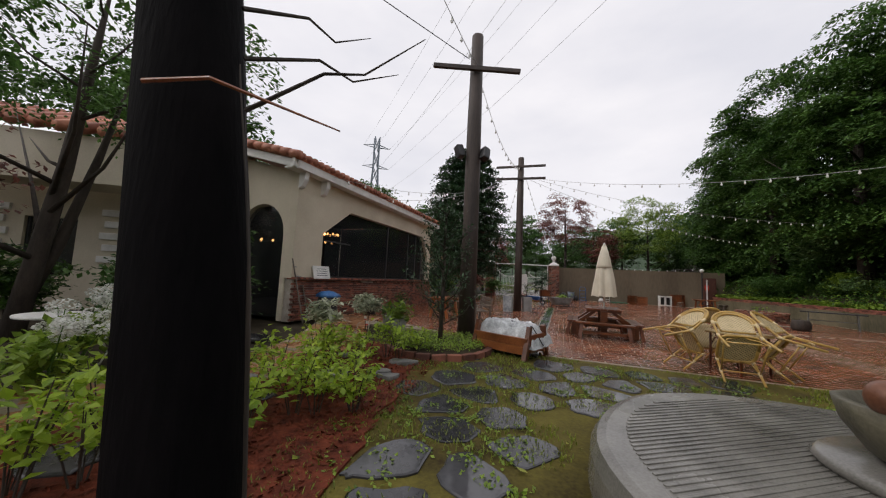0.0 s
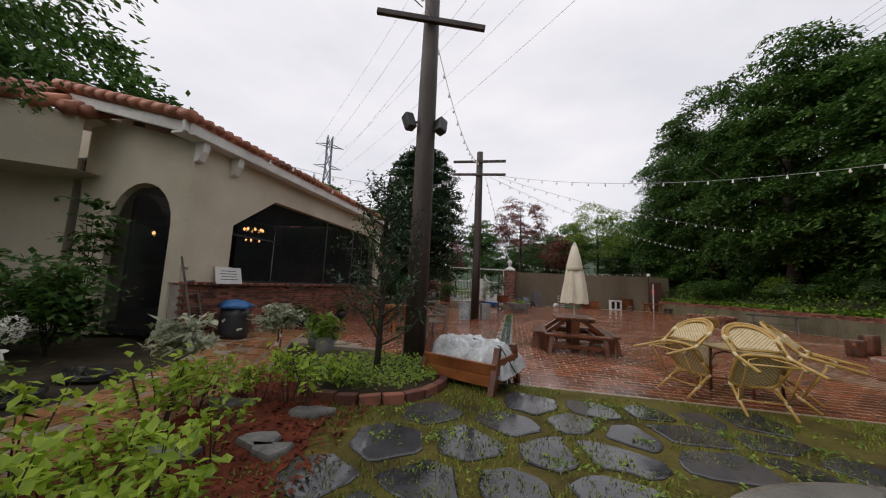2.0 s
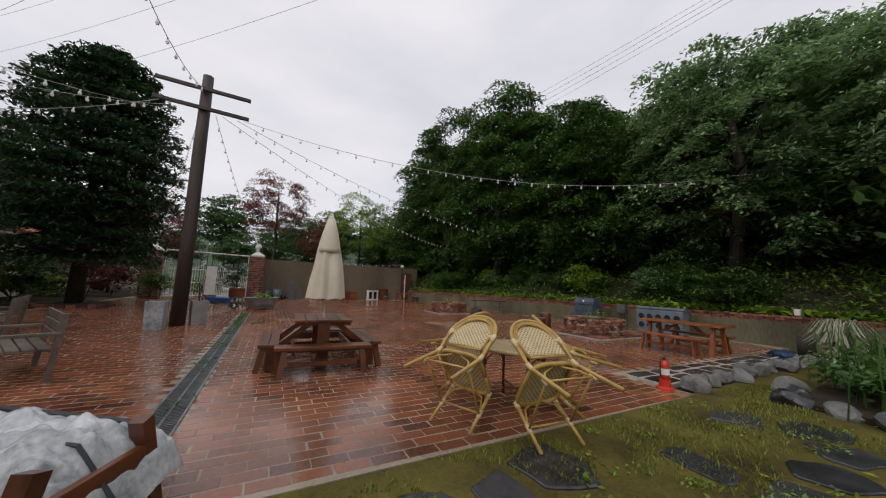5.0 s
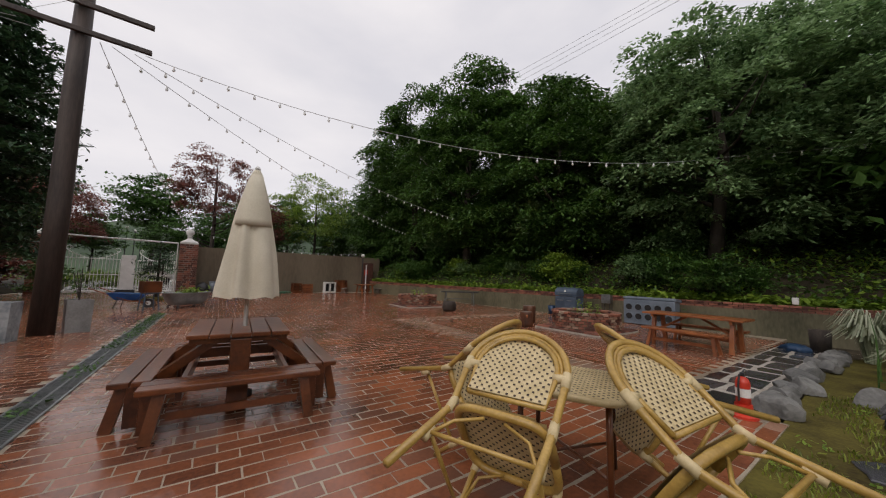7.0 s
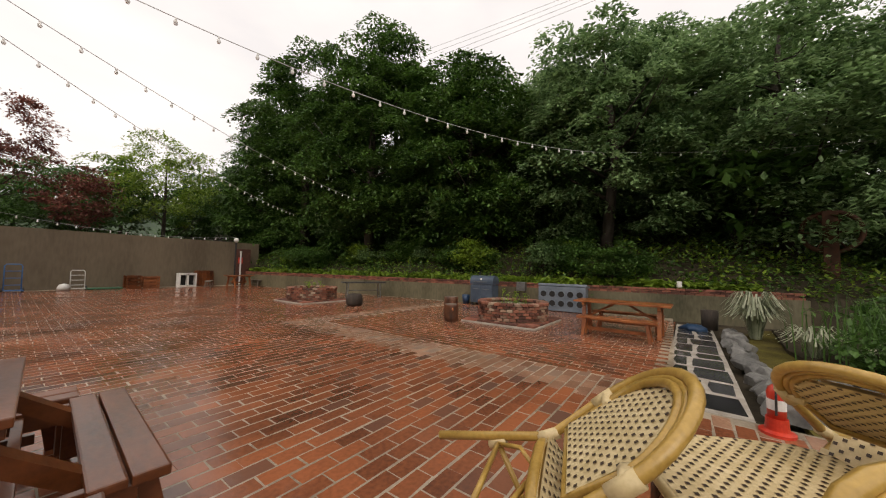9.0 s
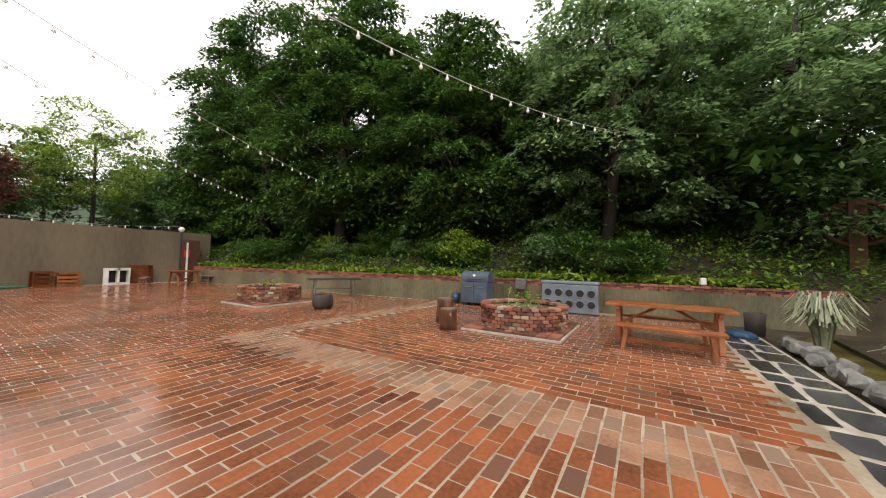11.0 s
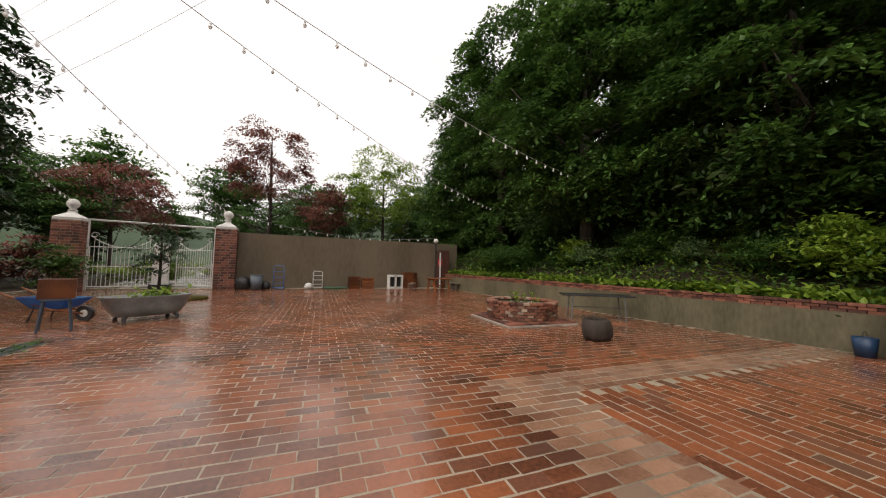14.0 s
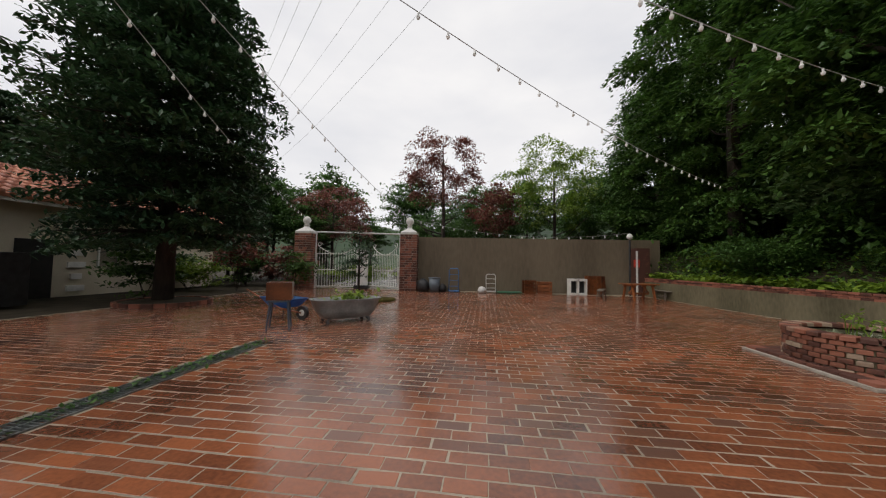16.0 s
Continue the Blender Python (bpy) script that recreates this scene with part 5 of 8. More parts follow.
chair = rattan_chair()
chair.matrix_world = tip((7.87, 15.74, 0), (8.06, 16.74, 0), 58)
copy_thing(chair, tip((7.22, 16.66, 0), (8.22, 16.95, 0), 58))
copy_thing(chair, tip((8.92, 16.26, 0), (8.42, 16.78, 0), 57))
copy_thing(chair, tip((8.02, 17.72, 0), (8.14, 16.9, 0), 57))


def rattan_table(at):
    t = thing("rattan_table", Matrix.Translation(at) @ Matrix.Rotation(radians(20), 4, "Z"), "small square rattan table with woven cream top", "table")
    rim_mask = lambda x, y: (abs(x) / 0.385) ** 7 + (abs(y - 0.385) / 0.385) ** 7 < 1
    base, dots = weave_panel(0.77, 0.77, 28, 28, rim_mask)
    m = Matrix.Translation((0, -0.385, 0.72))
    base.transform(m)
    dots.transform(m)
    top = part("tabletop", base, M_WEAVE, t, "cream and olive woven top")
    tagged(part("weave_pattern", dots, M_WEAVE_DK, top), kind="stuff")
    rim = [(0.385 * math.copysign(abs(math.cos(a)) ** 0.35, math.cos(a)), 0.385 * math.copysign(abs(math.sin(a)) ** 0.35, math.sin(a)), 0.70) for a in np.linspace(0, 2 * math.pi, 41)]
    part("rim", tubed(rim, 0.026, 7), M_WEAVE, t, smooth=True)
    for sx in (-1, 1):
        for sy in (-1, 1):
            part("leg", tubed([(sx * 0.3, sy * 0.3, 0), (sx * 0.29, sy * 0.29, 0.69)], 0.021, 8), M_WOOD, t, smooth=True)
            part("hoop", tubed([(sx * 0.295, sy * 0.295, 0.42), (sx * 0.2, sy * 0.295, 0.56), (0, sy * 0.295, 0.6)], 0.011, 6), M_WOOD, t, smooth=True)
    for s in (-1, 1):
        part("stretcher", tubed([(-0.29, s * 0.29, 0.2), (0.29, -s * 0.29, 0.2)], 0.012, 6), M_WOOD, t, smooth=True)
    return t


rattan_table(RT)


def picnic_table(at, turn, mat, length=1.55, label="", high=0.75):
    """A plain trestle table with two separate-looking fixed benches."""
    t = thing("picnic_table", Matrix.Translation(at) @ Matrix.Rotation(turn, 4, "Z"), label, "picnic table", "picnic tables along the wall")
    for k in range(5):
        part("top_plank", boxed(0, (k - 2) * 0.16, high - 0.02, length, 0.152, 0.045, None, 0.008), mat, t)
    for sx in (-1, 1):
        x = sx * (length / 2 - 0.22)
        for sy in (-1, 1):
            part("leg", tubed([(x, sy * 0.2, high - 0.05), (x, sy * 0.36, 0.0)], 0.055, 4), mat, t)
        part("cross_piece", boxed(x, 0, high - 0.075, 0.06, 0.72, 0.07, None, 0.005), mat, t)
        part("brace", tubed([(x, 0, 0.32), (sx * 0.15, 0, high - 0.06)], 0.035, 4), mat, t)
    part("stretcher", boxed(0, 0, 0.3, length - 0.5, 0.05, 0.09, None, 0.005), mat, t)
    return t


def plain_bench(at, turn, mat, length=1.5, label="reddish brown wooden bench beside the picnic table", high=0.43):
    t = thing("bench", Matrix.Translation(at) @ Matrix.Rotation(turn, 4, "Z"), label, "bench", "benches")
    part("seat", boxed(0, 0, high - 0.025, length, 0.29, 0.05, None, 0.01), mat, t)
    for sx in (-1, 1):
        x = sx * (length / 2 - 0.2)
        for sy in (-1, 1):
            part("leg", tubed([(x, sy * 0.09, high - 0.05), (x + sx * 0.06, sy * 0.16, 0.0)], 0.04, 4), mat, t)
    part("stretcher", boxed(0, 0, 0.16, length - 0.45, 0.045, 0.07), mat, t)
    return t


P2 = Vector((15.75, 17.55, 0))
a2 = radians(82)
picnic_table(P2, a2, M_WOOD_OR, 2.0, "orange-stained wooden picnic table near the retaining wall")
off = Matrix.Rotation(a2, 4, "Z") @ Vector((0, 0.72, 0))
plain_bench(P2 + off, a2, M_WOOD_OR, 1.6)
plain_bench(P2 - off, a2, M_WOOD_OR, 1.6)
P3 = Vector((18.2, 38.9, 0))
picnic_table(P3, radians(12), M_WOOD_OR, 1.5, "orange-stained wooden picnic table by the far wall")
plain_bench(P3 + Vector((-1.55, 0.35, 0)), radians(60), M_WOOD_GREY, 1.4, "worn wooden bench beside the far picnic table")
plain_bench((19.6, 39.4, 0), radians(85), M_WOOD_GREY, 1.2, "dark wooden bench against the retaining wall")


# ---- round brick planters ----
PL_BRICK = brick_mesh("brick", 0.144, 0.11, 0.064, M_PLANTER_BRICK, 0.012)


def brick_planter(at, seed):
    t = thing("brick_planter", Matrix.Translation(at) @ Matrix.Rotation(ANG, 4, "Z"), "round red brick planter on a square brick base, with sparse seedlings", "planter", "round brick planters")
    rng = seed_rng(seed)
    part("base_edge", boxed(0, 0, 0.025, 2.12, 2.12, 0.05, None, 0.01), M_MORTAR, t, "pale mortar edge")
    for i in range(9):
        for j in range(9):
            x, y = (i - 4) * 0.228, (j - 4) * 0.228
            if math.hypot(x, y) > 0.70:
                part("base_brick", boxed(x, y, 0.07, 0.215, 0.215, 0.05, None, 0.008), M_BRICK, t)
    part("core", lathed([(0.93, 0.05), (0.93, 0.48), (0.72, 0.48), (0.72, 0.40), (0.0, 0.40)], 40), M_CONCRETE, t)
    part("soil", lathed([(0.71, 0.405), (0.5, 0.43), (0.0, 0.45)], 24), M_EARTH, t, smooth=True)
    for c in range(6):
        for k in range(36):
            a = 2 * math.pi * (k + 0.5 * (c % 2)) / 36
            m = Matrix.Rotation(a, 4, "Z") @ Matrix.Translation((0.915 + rng.normal(0, 0.006), 0, 0.05 + 0.078 * c)) @ Matrix.Rotation(math.pi / 2 + rng.normal(0, 0.03), 4, "Z")
            ob = new("brick", PL_BRICK)
            ob.parent, ob.matrix_local = t, m
    for k in range(34):
        a = 2 * math.pi * k / 34
        m = Matrix.Rotation(a, 4, "Z") @ Matrix.Translation((0.87, 0, 0.515)) @ Matrix.Rotation(rng.normal(0, 0.02), 4, "Z")
        ob = new("rim_brick", RIM_BRICK)
        ob.parent, ob.matrix_local = t, m
    bm = bmesh.new()
    pts = []
    for k in range(12):
        a, r = rng.uniform(0, 6.28), rng.uniform(0.1, 0.6)
        p = Vector((r * math.cos(a), r * math.sin(a), 0.42))
        e = p + Vector((rng.normal(0, 0.06), rng.normal(0, 0.06), rng.uniform(0.15, 0.42)))
        tube(bm, [p, (p + e) / 2 + Vector((rng.normal(0, 0.03), rng.normal(0, 0.03), 0)), e], 0.007, 5)
        pts.append(np.array(e) + rng.normal(size=(7, 3)) * np.array([0.045, 0.045, 0.04]))
    tagged(part("stem", bm, L_BRIGHT, t), kind="stuff")
    tagged(mesh_part("seedling", leaves_mesh("seedling", np.concatenate(pts), 0.052, rng), L_BRIGHT, t), kind="stuff")
    a, r = rng.uniform(0, 6.28, 300), 0.66 * np.sqrt(rng.uniform(0, 1, 300))
    mesh_part("straw", leaves_mesh("straw", np.stack([r * np.cos(a), r * np.sin(a), np.full(300, 0.455)], 1), 0.03, rng, long=5.0), L_PALE, t)
    return t


RIM_BRICK = brick_mesh("rim_brick", 0.24, 0.15, 0.066, M_PLANTER_BRICK, 0.012)
brick_planter((15.85, 28.85, 0), 101)
brick_planter((15.9, 20.28, 0), 102)


# ---- grill corner ----
def grill(at, turn):
    t = thing("barbecue_grill", Matrix.Translation(at) @ Matrix.Rotation(turn, 4, "Z"), "blue-grey barbecue grill cabinet with a rounded lid", "grill")
    part("cabinet", boxed(0, 0, 0.47, 1.0, 0.52, 0.72, None, 0.015), M_BLUEGREY, t)
    for sx in (-1, 1):
        d = part("door", boxed(sx * 0.245, -0.272, 0.5, 0.46, 0.025, 0.58, None, 0.008), M_BLUEGREY, t)
        part("handle", tubed([(sx * 0.08, -0.30, 0.66), (sx * 0.36, -0.30, 0.66)], 0.012, 6), M_STEEL, d)
        for sy in (-1, 1):
            part("foot", boxed(sx * 0.45, sy * 0.2, 0.055, 0.06, 0.06, 0.11), M_IRON, t)
    bm = bmesh.new()
    prof = [(-0.27, 0.85)] + [(-0.27 + 0.27 * (1 - math.cos(a)), 0.95 + 0.25 * math.sin(a)) for a in np.linspace(0, math.pi, 11)] + [(0.27, 0.85)]
    va = [bm.verts.new((-0.52, y, z)) for y, z in prof]
    vb = [bm.verts.new((0.52, y, z)) for y, z in prof]
    n = len(prof)
    bm.faces.new(va)
    bm.faces.new(vb[::-1])
    for k in range(n):
        bm.faces.new((va[k], vb[k], vb[(k + 1) % n], va[(k + 1) % n]))
    lid = part("lid", bm, M_BLUEGREY, t)
    part("lid_handle", tubed([(-0.3, -0.30, 0.95), (-0.3, -0.34, 0.95), (0.3, -0.34, 0.95), (0.3, -0.30, 0.95)], 0.013, 6), M_STEEL, lid)
    g = part("gauge", lathed([(0.045, 0), (0.045, 0.02), (0, 0.022)], 16), M_WHITE, lid, "round white temperature gauge")
    g.matrix_local = Matrix.Translation((0, -0.262, 1.05)) @ Matrix.Rotation(radians(75), 4, "X")
    for sx in (-0.25, 0.25):
        part("chimney", tubed([(sx, 0.05, 1.18), (sx, 0.05, 1.34)], 0.03, 10), M_IRON, lid)
    return t


grill((19.2, 22.55, 0), radians(-97))


def bottle_cabinet(at, turn):
    t = thing("metal_rack", Matrix.Translation(at) @ Matrix.Rotation(turn, 4, "Z"), "grey metal cabinet with two rows of round openings", "cabinet")
    part("body", boxed(0, 0.02, 0.45, 1.62, 0.5, 0.86, None, 0.02), M_GREYBOX, t)
    part("top", boxed(0, 0, 0.92, 1.68, 0.58, 0.10, Matrix.Rotation(radians(-6), 4, "X"), 0.03), M_GREYBOX, t)
    for r in range(2):
        for k in range(5):
            x, z = -0.62 + 0.31 * k, 0.62 - 0.33 * r
            # flat disc on the front, its black painted for the hole's shade
            h = part("opening", lathed([(0.105, 0), (0.105, 0.012), (0.0, 0.013)], 20), M_HOLE, t, "black disc painted for the shade in a round opening")
            h.matrix_local = Matrix.Translation((x, -0.232, z)) @ Matrix.Rotation(radians(90), 4, "X")
            ring = part("collar", tubed([(0.118 * math.cos(a), 0.118 * math.sin(a), 0.01) for a in np.linspace(0, 2 * math.pi, 21)], 0.014, 6), M_GREYBOX, h, smooth=True)
    return t


bottle_cabinet((19.2, 19.5, 0), radians(-93))
t = thing("steel_box", pose(19.35, 21.05, 0, 0, 0, -90), "small galvanised steel box on thin legs", "box")
part("body", boxed(0, 0, 0.82, 0.34, 0.26, 0.34, None, 0.015), M_STEEL, t)
for sx in (-1, 1):
    for sy in (-1, 1):
        part("leg", tubed([(sx * 0.14, sy * 0.1, 0.66), (sx * 0.15, sy * 0.11, 0)], 0.012, 6), M_IRON, t)


def stump(at, r, h, seed):
    t = thing("log_stump", Matrix.Translation(at), "dark wet sawn log standing upright beside the planter", "log", "log stumps")
    part("log", lathed([(r * 1.05, 0), (r, h * 0.3), (r * 0.97, h * 0.7), (r, h - 0.02), (r * 0.95, h)], 24, wobble=0.16, seed=seed), M_LOG, t, smooth=True)
    part("cut_face", lathed([(r * 0.9, h - 0.02), (r * 0.86, h + 0.006), (0, h + 0.009)], 20), M_WOOD_GREY, t, "grey sawn top")
    k = part("knot", lathed([(0.05, 0), (0.04, 0.02), (0, 0.025)], 10), M_WOOD_OR, t)
    k.matrix_local = Matrix.Translation((-r * 0.75, -r * 0.62, h * 0.72)) @ Matrix.Rotation(radians(90), 4, "X")
    return t


stump((14.93, 21.74, 0), 0.19, 0.46, 3)
stump((15.75, 22.2, 0), 0.21, 0.58, 5)
t = thing("blue_bucket", Matrix.Translation((19.35, 23.45, 0)), "dark blue plastic bucket beside the grill", "bucket")
part("body", lathed([(0.13, 0), (0.17, 0.36), (0.15, 0.36), (0.11, 0.03), (0, 0.03)], 20), M_NAVY, t, smooth=True)
part("handle", tubed([(0.17 * math.cos(a), 0, 0.34 + 0.13 * math.sin(a)) for a in np.linspace(0, math.pi, 9)], 0.006, 5), M_IRON, t)


def extinguisher(at):
    t = thing("fire_extinguisher", Matrix.Translation(at), "red fire extinguisher with white label in a red plastic stand", "fire extinguisher")
    part("stand", lathed([(0.15, 0), (0.15, 0.03), (0.10, 0.05), (0.092, 0.17), (0.0, 0.17)], 20), M_RED, t)
    part("cylinder", lathed([(0.078, 0.12), (0.078, 0.44), (0.06, 0.49), (0.025, 0.52), (0.0, 0.52)], 20), M_RED, t, smooth=True)
    part("label_band", lathed([(0.0795, 0.26), (0.0795, 0.37)], 20), M_WHITE, t, "white paper label")
    v = part("valve", boxed(0, 0, 0.54, 0.04, 0.05, 0.06, None, 0.008), M_IRON, t)
    part("lever", tubed([(0, 0, 0.57), (0.05, -0.02, 0.6), (0.13, -0.04, 0.57)], 0.01, 6), M_IRON, v)
    part("hose", tubed([(0.02, 0.0, 0.54), (-0.08, 0.02, 0.55), (-0.11, 0.03, 0.42), (-0.10, 0.03, 0.22)], 0.012, 6), M_IRON, v)
    return t


extinguisher((11.06, 16.17, 0)).scale = (0.86, 0.86, 0.86)
t = thing("stone_pot", Matrix.Translation((15.72, 26.32, 0)), "dark rough round stone pot with dry twigs", "pot")
part("body", lathed([(0.22, 0), (0.29, 0.1), (0.31, 0.26), (0.27, 0.42), (0.2, 0.44), (0.22, 0.3), (0.0, 0.24)], 20, wobble=0.2, seed=7), M_BARK, t, smooth=True)
rng = seed_rng(111)
mesh_part("twigs", leaves_mesh("twigs", np.array([0, 0, 0.40]) + rng.normal(size=(90, 3)) * [0.12, 0.12, 0.04], 0.03, rng, long=4), M_BARK, t)

t = thing("metal_table", pose(18.2, 28.25, 0, 0, 0, -35), "low dark metal table with pale steel legs near the wall", "table")
part("top", boxed(0, 0, 0.72, 2.0, 0.62, 0.05, None, 0.01), M_IRON, t)
for sx in (-1, 1):
    part("leg_frame", tubed([(sx * 0.72, -0.24, 0.70), (sx * 0.76, -0.26, 0.0), (sx * 0.76, 0.26, 0.0), (sx * 0.72, 0.24, 0.70)], 0.025, 6), M_STEEL, t)
part("stretcher", tubed([(-0.75, 0, 0.35), (0.75, 0, 0.35)], 0.02, 6), M_STEEL, t)


# ---- things by the far wall ----
def trolley(at, turn, mat, h, label, deck):
    t = thing("hand_trolley", Matrix.Translation(at) @ Matrix.Rotation(turn, 4, "Z"), label, "trolley", "hand trolleys")
    part("frame", tubed([(-0.25, 0, 0.08), (-0.25, 0.08, h - 0.08), (-0.2, 0.09, h), (0.2, 0.09, h), (0.25, 0.08, h - 0.08), (0.25, 0, 0.08)], 0.02, 8), mat, t, smooth=True)
    for k in range(1, 4):
        part("rung", tubed([(-0.25, 0.02 * k, h * k / 4), (0.25, 0.02 * k, h * k / 4)], 0.015, 6), mat, t)
    part("deck", boxed(0, -0.22 * deck, 0.08, 0.52, 0.45 * deck, 0.04, None, 0.01), mat, t)
    for sx in (-1, 1):
        w = part("wheel", lathed([(0.0, -0.03), (0.1, -0.03), (0.1, 0.03), (0.0, 0.03)], 16), M_IRON, t)
        w.matrix_local = Matrix.Translation((sx * 0.3, 0.06, 0.1)) @ Matrix.Rotation(radians(90), 4, "Y")
    return t


trolley((9.75, 41.3, 0), radians(3), M_BLUE, 1.25, "blue painted hand trolley leaning by the wall", 0.9)
trolley((11.75, 41.4, 0), 0, M_WHITE, 0.98, "white tubular hand trolley leaning by the wall", 0.4)
t = thing("dustbin", Matrix.Translation((8.72, 41.2, 0)), "grey plastic dustbin by the wall", "bin")
part("body", lathed([(0.24, 0), (0.31, 0.74), (0.28, 0.74), (0.22, 0.04), (0, 0.04)], 24), M_GREYBOX, t, smooth=True)
part("rim", tubed([(0.315 * math.cos(a), 0.315 * math.sin(a), 0.74) for a in np.linspace(0, 2 * math.pi, 25)], 0.022, 6), M_GREYBOX, t, smooth=True)
for k, (x, y, s) in enumerate(((8.1, 41.3, 0.32), (9.15, 41.35, 0.2))):
    t = thing("rubbish_bag", Matrix.Translation((x, y, 0)), "full black rubbish bag by the wall", "bag", "rubbish bags")
    part("body", lathed([(s * 0.9, 0), (s * 1.1, s * 0.7), (s, s * 1.5), (s * 0.5, s * 2.0), (0.05, s * 2.2)], 18, wobble=0.3, seed=k + 3), M_IRON, t, smooth=True)
t = thing("green_board", Matrix.Translation((12.7, 41.25, 0)), "low green plastic sled lying by the wall", "board")
part("body", boxed(0, 0, 0.05, 1.3, 0.5, 0.08, None, 0.03), material("green_plastic", (0.02, 0.09, 0.05), (0.05, 0.18, 0.10), rough=0.4), t)
t = thing("white_sack", Matrix.Translation((11.25, 41.2, 0)), "small white sack by the wall", "sack")
part("body", lathed([(0.2, 0), (0.25, 0.14), (0.16, 0.3), (0.03, 0.34)], 16, wobble=0.35, seed=9), M_WHITE, t, smooth=True)


def wooden_crate(at, turn, mat, w, h, label):
    t = thing("wooden_crate", Matrix.Translation(at) @ Matrix.Rotation(turn, 4, "Z"), label, "crate", "crates by the wall")
    for sx in (-1, 1):
        for sy in (-1, 1):
            part("post", boxed(sx * (w / 2 - 0.03), sy * 0.2, h / 2, 0.05, 0.05, h, None, 0.005), mat, t)
    for k in range(4):
        z = 0.06 + (h - 0.12) * k / 3
        part("slat", boxed(0, -0.235, z, w, 0.02, (h - 0.1) / 5, None, 0.004), mat, t)
    part("panel", boxed(0, 0.2, h / 2, w - 0.04, 0.02, h - 0.04), mat, t)
    part("shelf", boxed(0, 0, h - 0.03, w - 0.1, 0.4, 0.02), mat, t)
    return t


wooden_crate((13.75, 41.2, 0), 0.05, M_WOOD, 0.62, 0.72, "brown wooden stool crate with slats by the wall")
wooden_crate((14.55, 41.2, 0), -0.08, M_WOOD_OR, 0.72, 0.66, "reddish wooden crate by the wall")
t = thing("white_shelf_box", Matrix.Translation((16.25, 41.1, 0)), "white wooden box with two dark arched openings", "cabinet")
bm = bmesh.new()
for x in (-0.42, 0, 0.42):
    box(bm, x, 0, 0.42, 0.08, 0.4, 0.84)
for z in (0.04, 0.78):
    box(bm, 0, 0, z, 0.77, 0.4, 0.12)
part("frame", bm, M_WHITE, t)
# dark panels with the shade of the box's inside put into their colour
for x in (-0.21, 0.21):
    part("inset", boxed(x, 0.05, 0.41, 0.34, 0.02, 0.62), M_HOLE, t)
t = thing("dark_board", Matrix.Translation((17.3, 41.25, 0)) @ Matrix.Rotation(radians(-8), 4, "X"), "dark brown wooden board leaning on the wall", "board")
for k in range(5):
    part("plank", boxed(-0.44 + 0.22 * k, 0, 0.5, 0.21, 0.03, 1.0, None, 0.005), M_WOOD, t)


def small_lamp(at, h, label):
    t = thing("garden_lamp", Matrix.Translation(at), label, "lamp", "globe lamps")
    part("post", tubed([(0, 0, 0), (0, 0, h)], 0.05, 10), M_IRON, t)
    part("globe", lathed([(0.05, h), (0.14, h + 0.08), (0.16, h + 0.17), (0.1, h + 0.29), (0, h + 0.32)], 16), M_WHITE, t, "white glass globe", smooth=True)
    return t


small_lamp((19.0, 41.05, 0), 2.95, "black post lamp with a white globe at the wall end")
for k, (x, y, z) in enumerate(((2.6, 70, 6.2), (3.9, 71, 6.0), (3.2, 73, 6.1))):
    small_lamp((x, y, 0), z, "street lamp with white globe beyond the gate")
t = thing("brick_pier", Matrix.Translation((19.6, 41.2, 0)), "short brick pier with a red sign at the wall end", "pier")
part("core", boxed(0, 0, 1.25, 0.66, 0.66, 2.5), M_BRICK, t)
part("sign", boxed(-0.36, -0.35, 1.7, 0.3, 0.03, 0.4, None, 0.01), M_RED, t)
part("panel", boxed(-0.36, -0.37, 1.2, 0.10, 0.03, 2.3, None, 0.01), M_WHITE, t)


# ---- gate ----
def gate_pillar(at, seed):
    t = thing("gate_pillar", Matrix.Translation(at), "square brick gate pillar with white cap and ball finial", "pillar", "gate pillars")
    part("core", boxed(0, 0, 1.55, 0.91, 0.91, 3.1), M_MORTAR, t)
    rng = seed_rng(seed)
    places = []
    for c in range(24):
        z = 0.005 + c * 0.128
        for side in range(4):
            for k in range(4 if c % 2 else 3):
                n = 4 if c % 2 else 3
                x = -0.46 + 0.92 * (k + 0.5) / n
                m = Matrix.Rotation(side * math.pi / 2, 4, "Z") @ Matrix.Translation((x, -0.405, z))
                ob = new("brick", GP_BRICK[n])
                ob.parent, ob.matrix_local = t, m
    cap = part("cap", lathed([(0.62, 3.08), (0.64, 3.2), (0.45, 3.3), (0.2, 3.42), (0.14, 3.5), (0.2, 3.55)], 4), M_WHITE, t)
    cap.matrix_local = Matrix.Rotation(radians(45), 4, "Z")
    part("finial", lathed([(0.13, 3.52), (0.16, 3.56), (0.1, 3.62), (0.2, 3.74), (0.23, 3.86), (0.17, 4.0), (0.06, 4.07), (0, 4.08)], 20), M_WHITE, t, smooth=True)
    return t


GP_BRICK = {4: brick_mesh("brick", 0.213, 0.12, 0.111, M_BRICK), 3: brick_mesh("brick", 0.290, 0.12, 0.111, M_BRICK)}
GA, GB = Vector((1.32, 42.2, 0)), Vector((7.25, 41.95, 0))
gate_pillar(GA, 121)
gate_pillar(GB, 122)


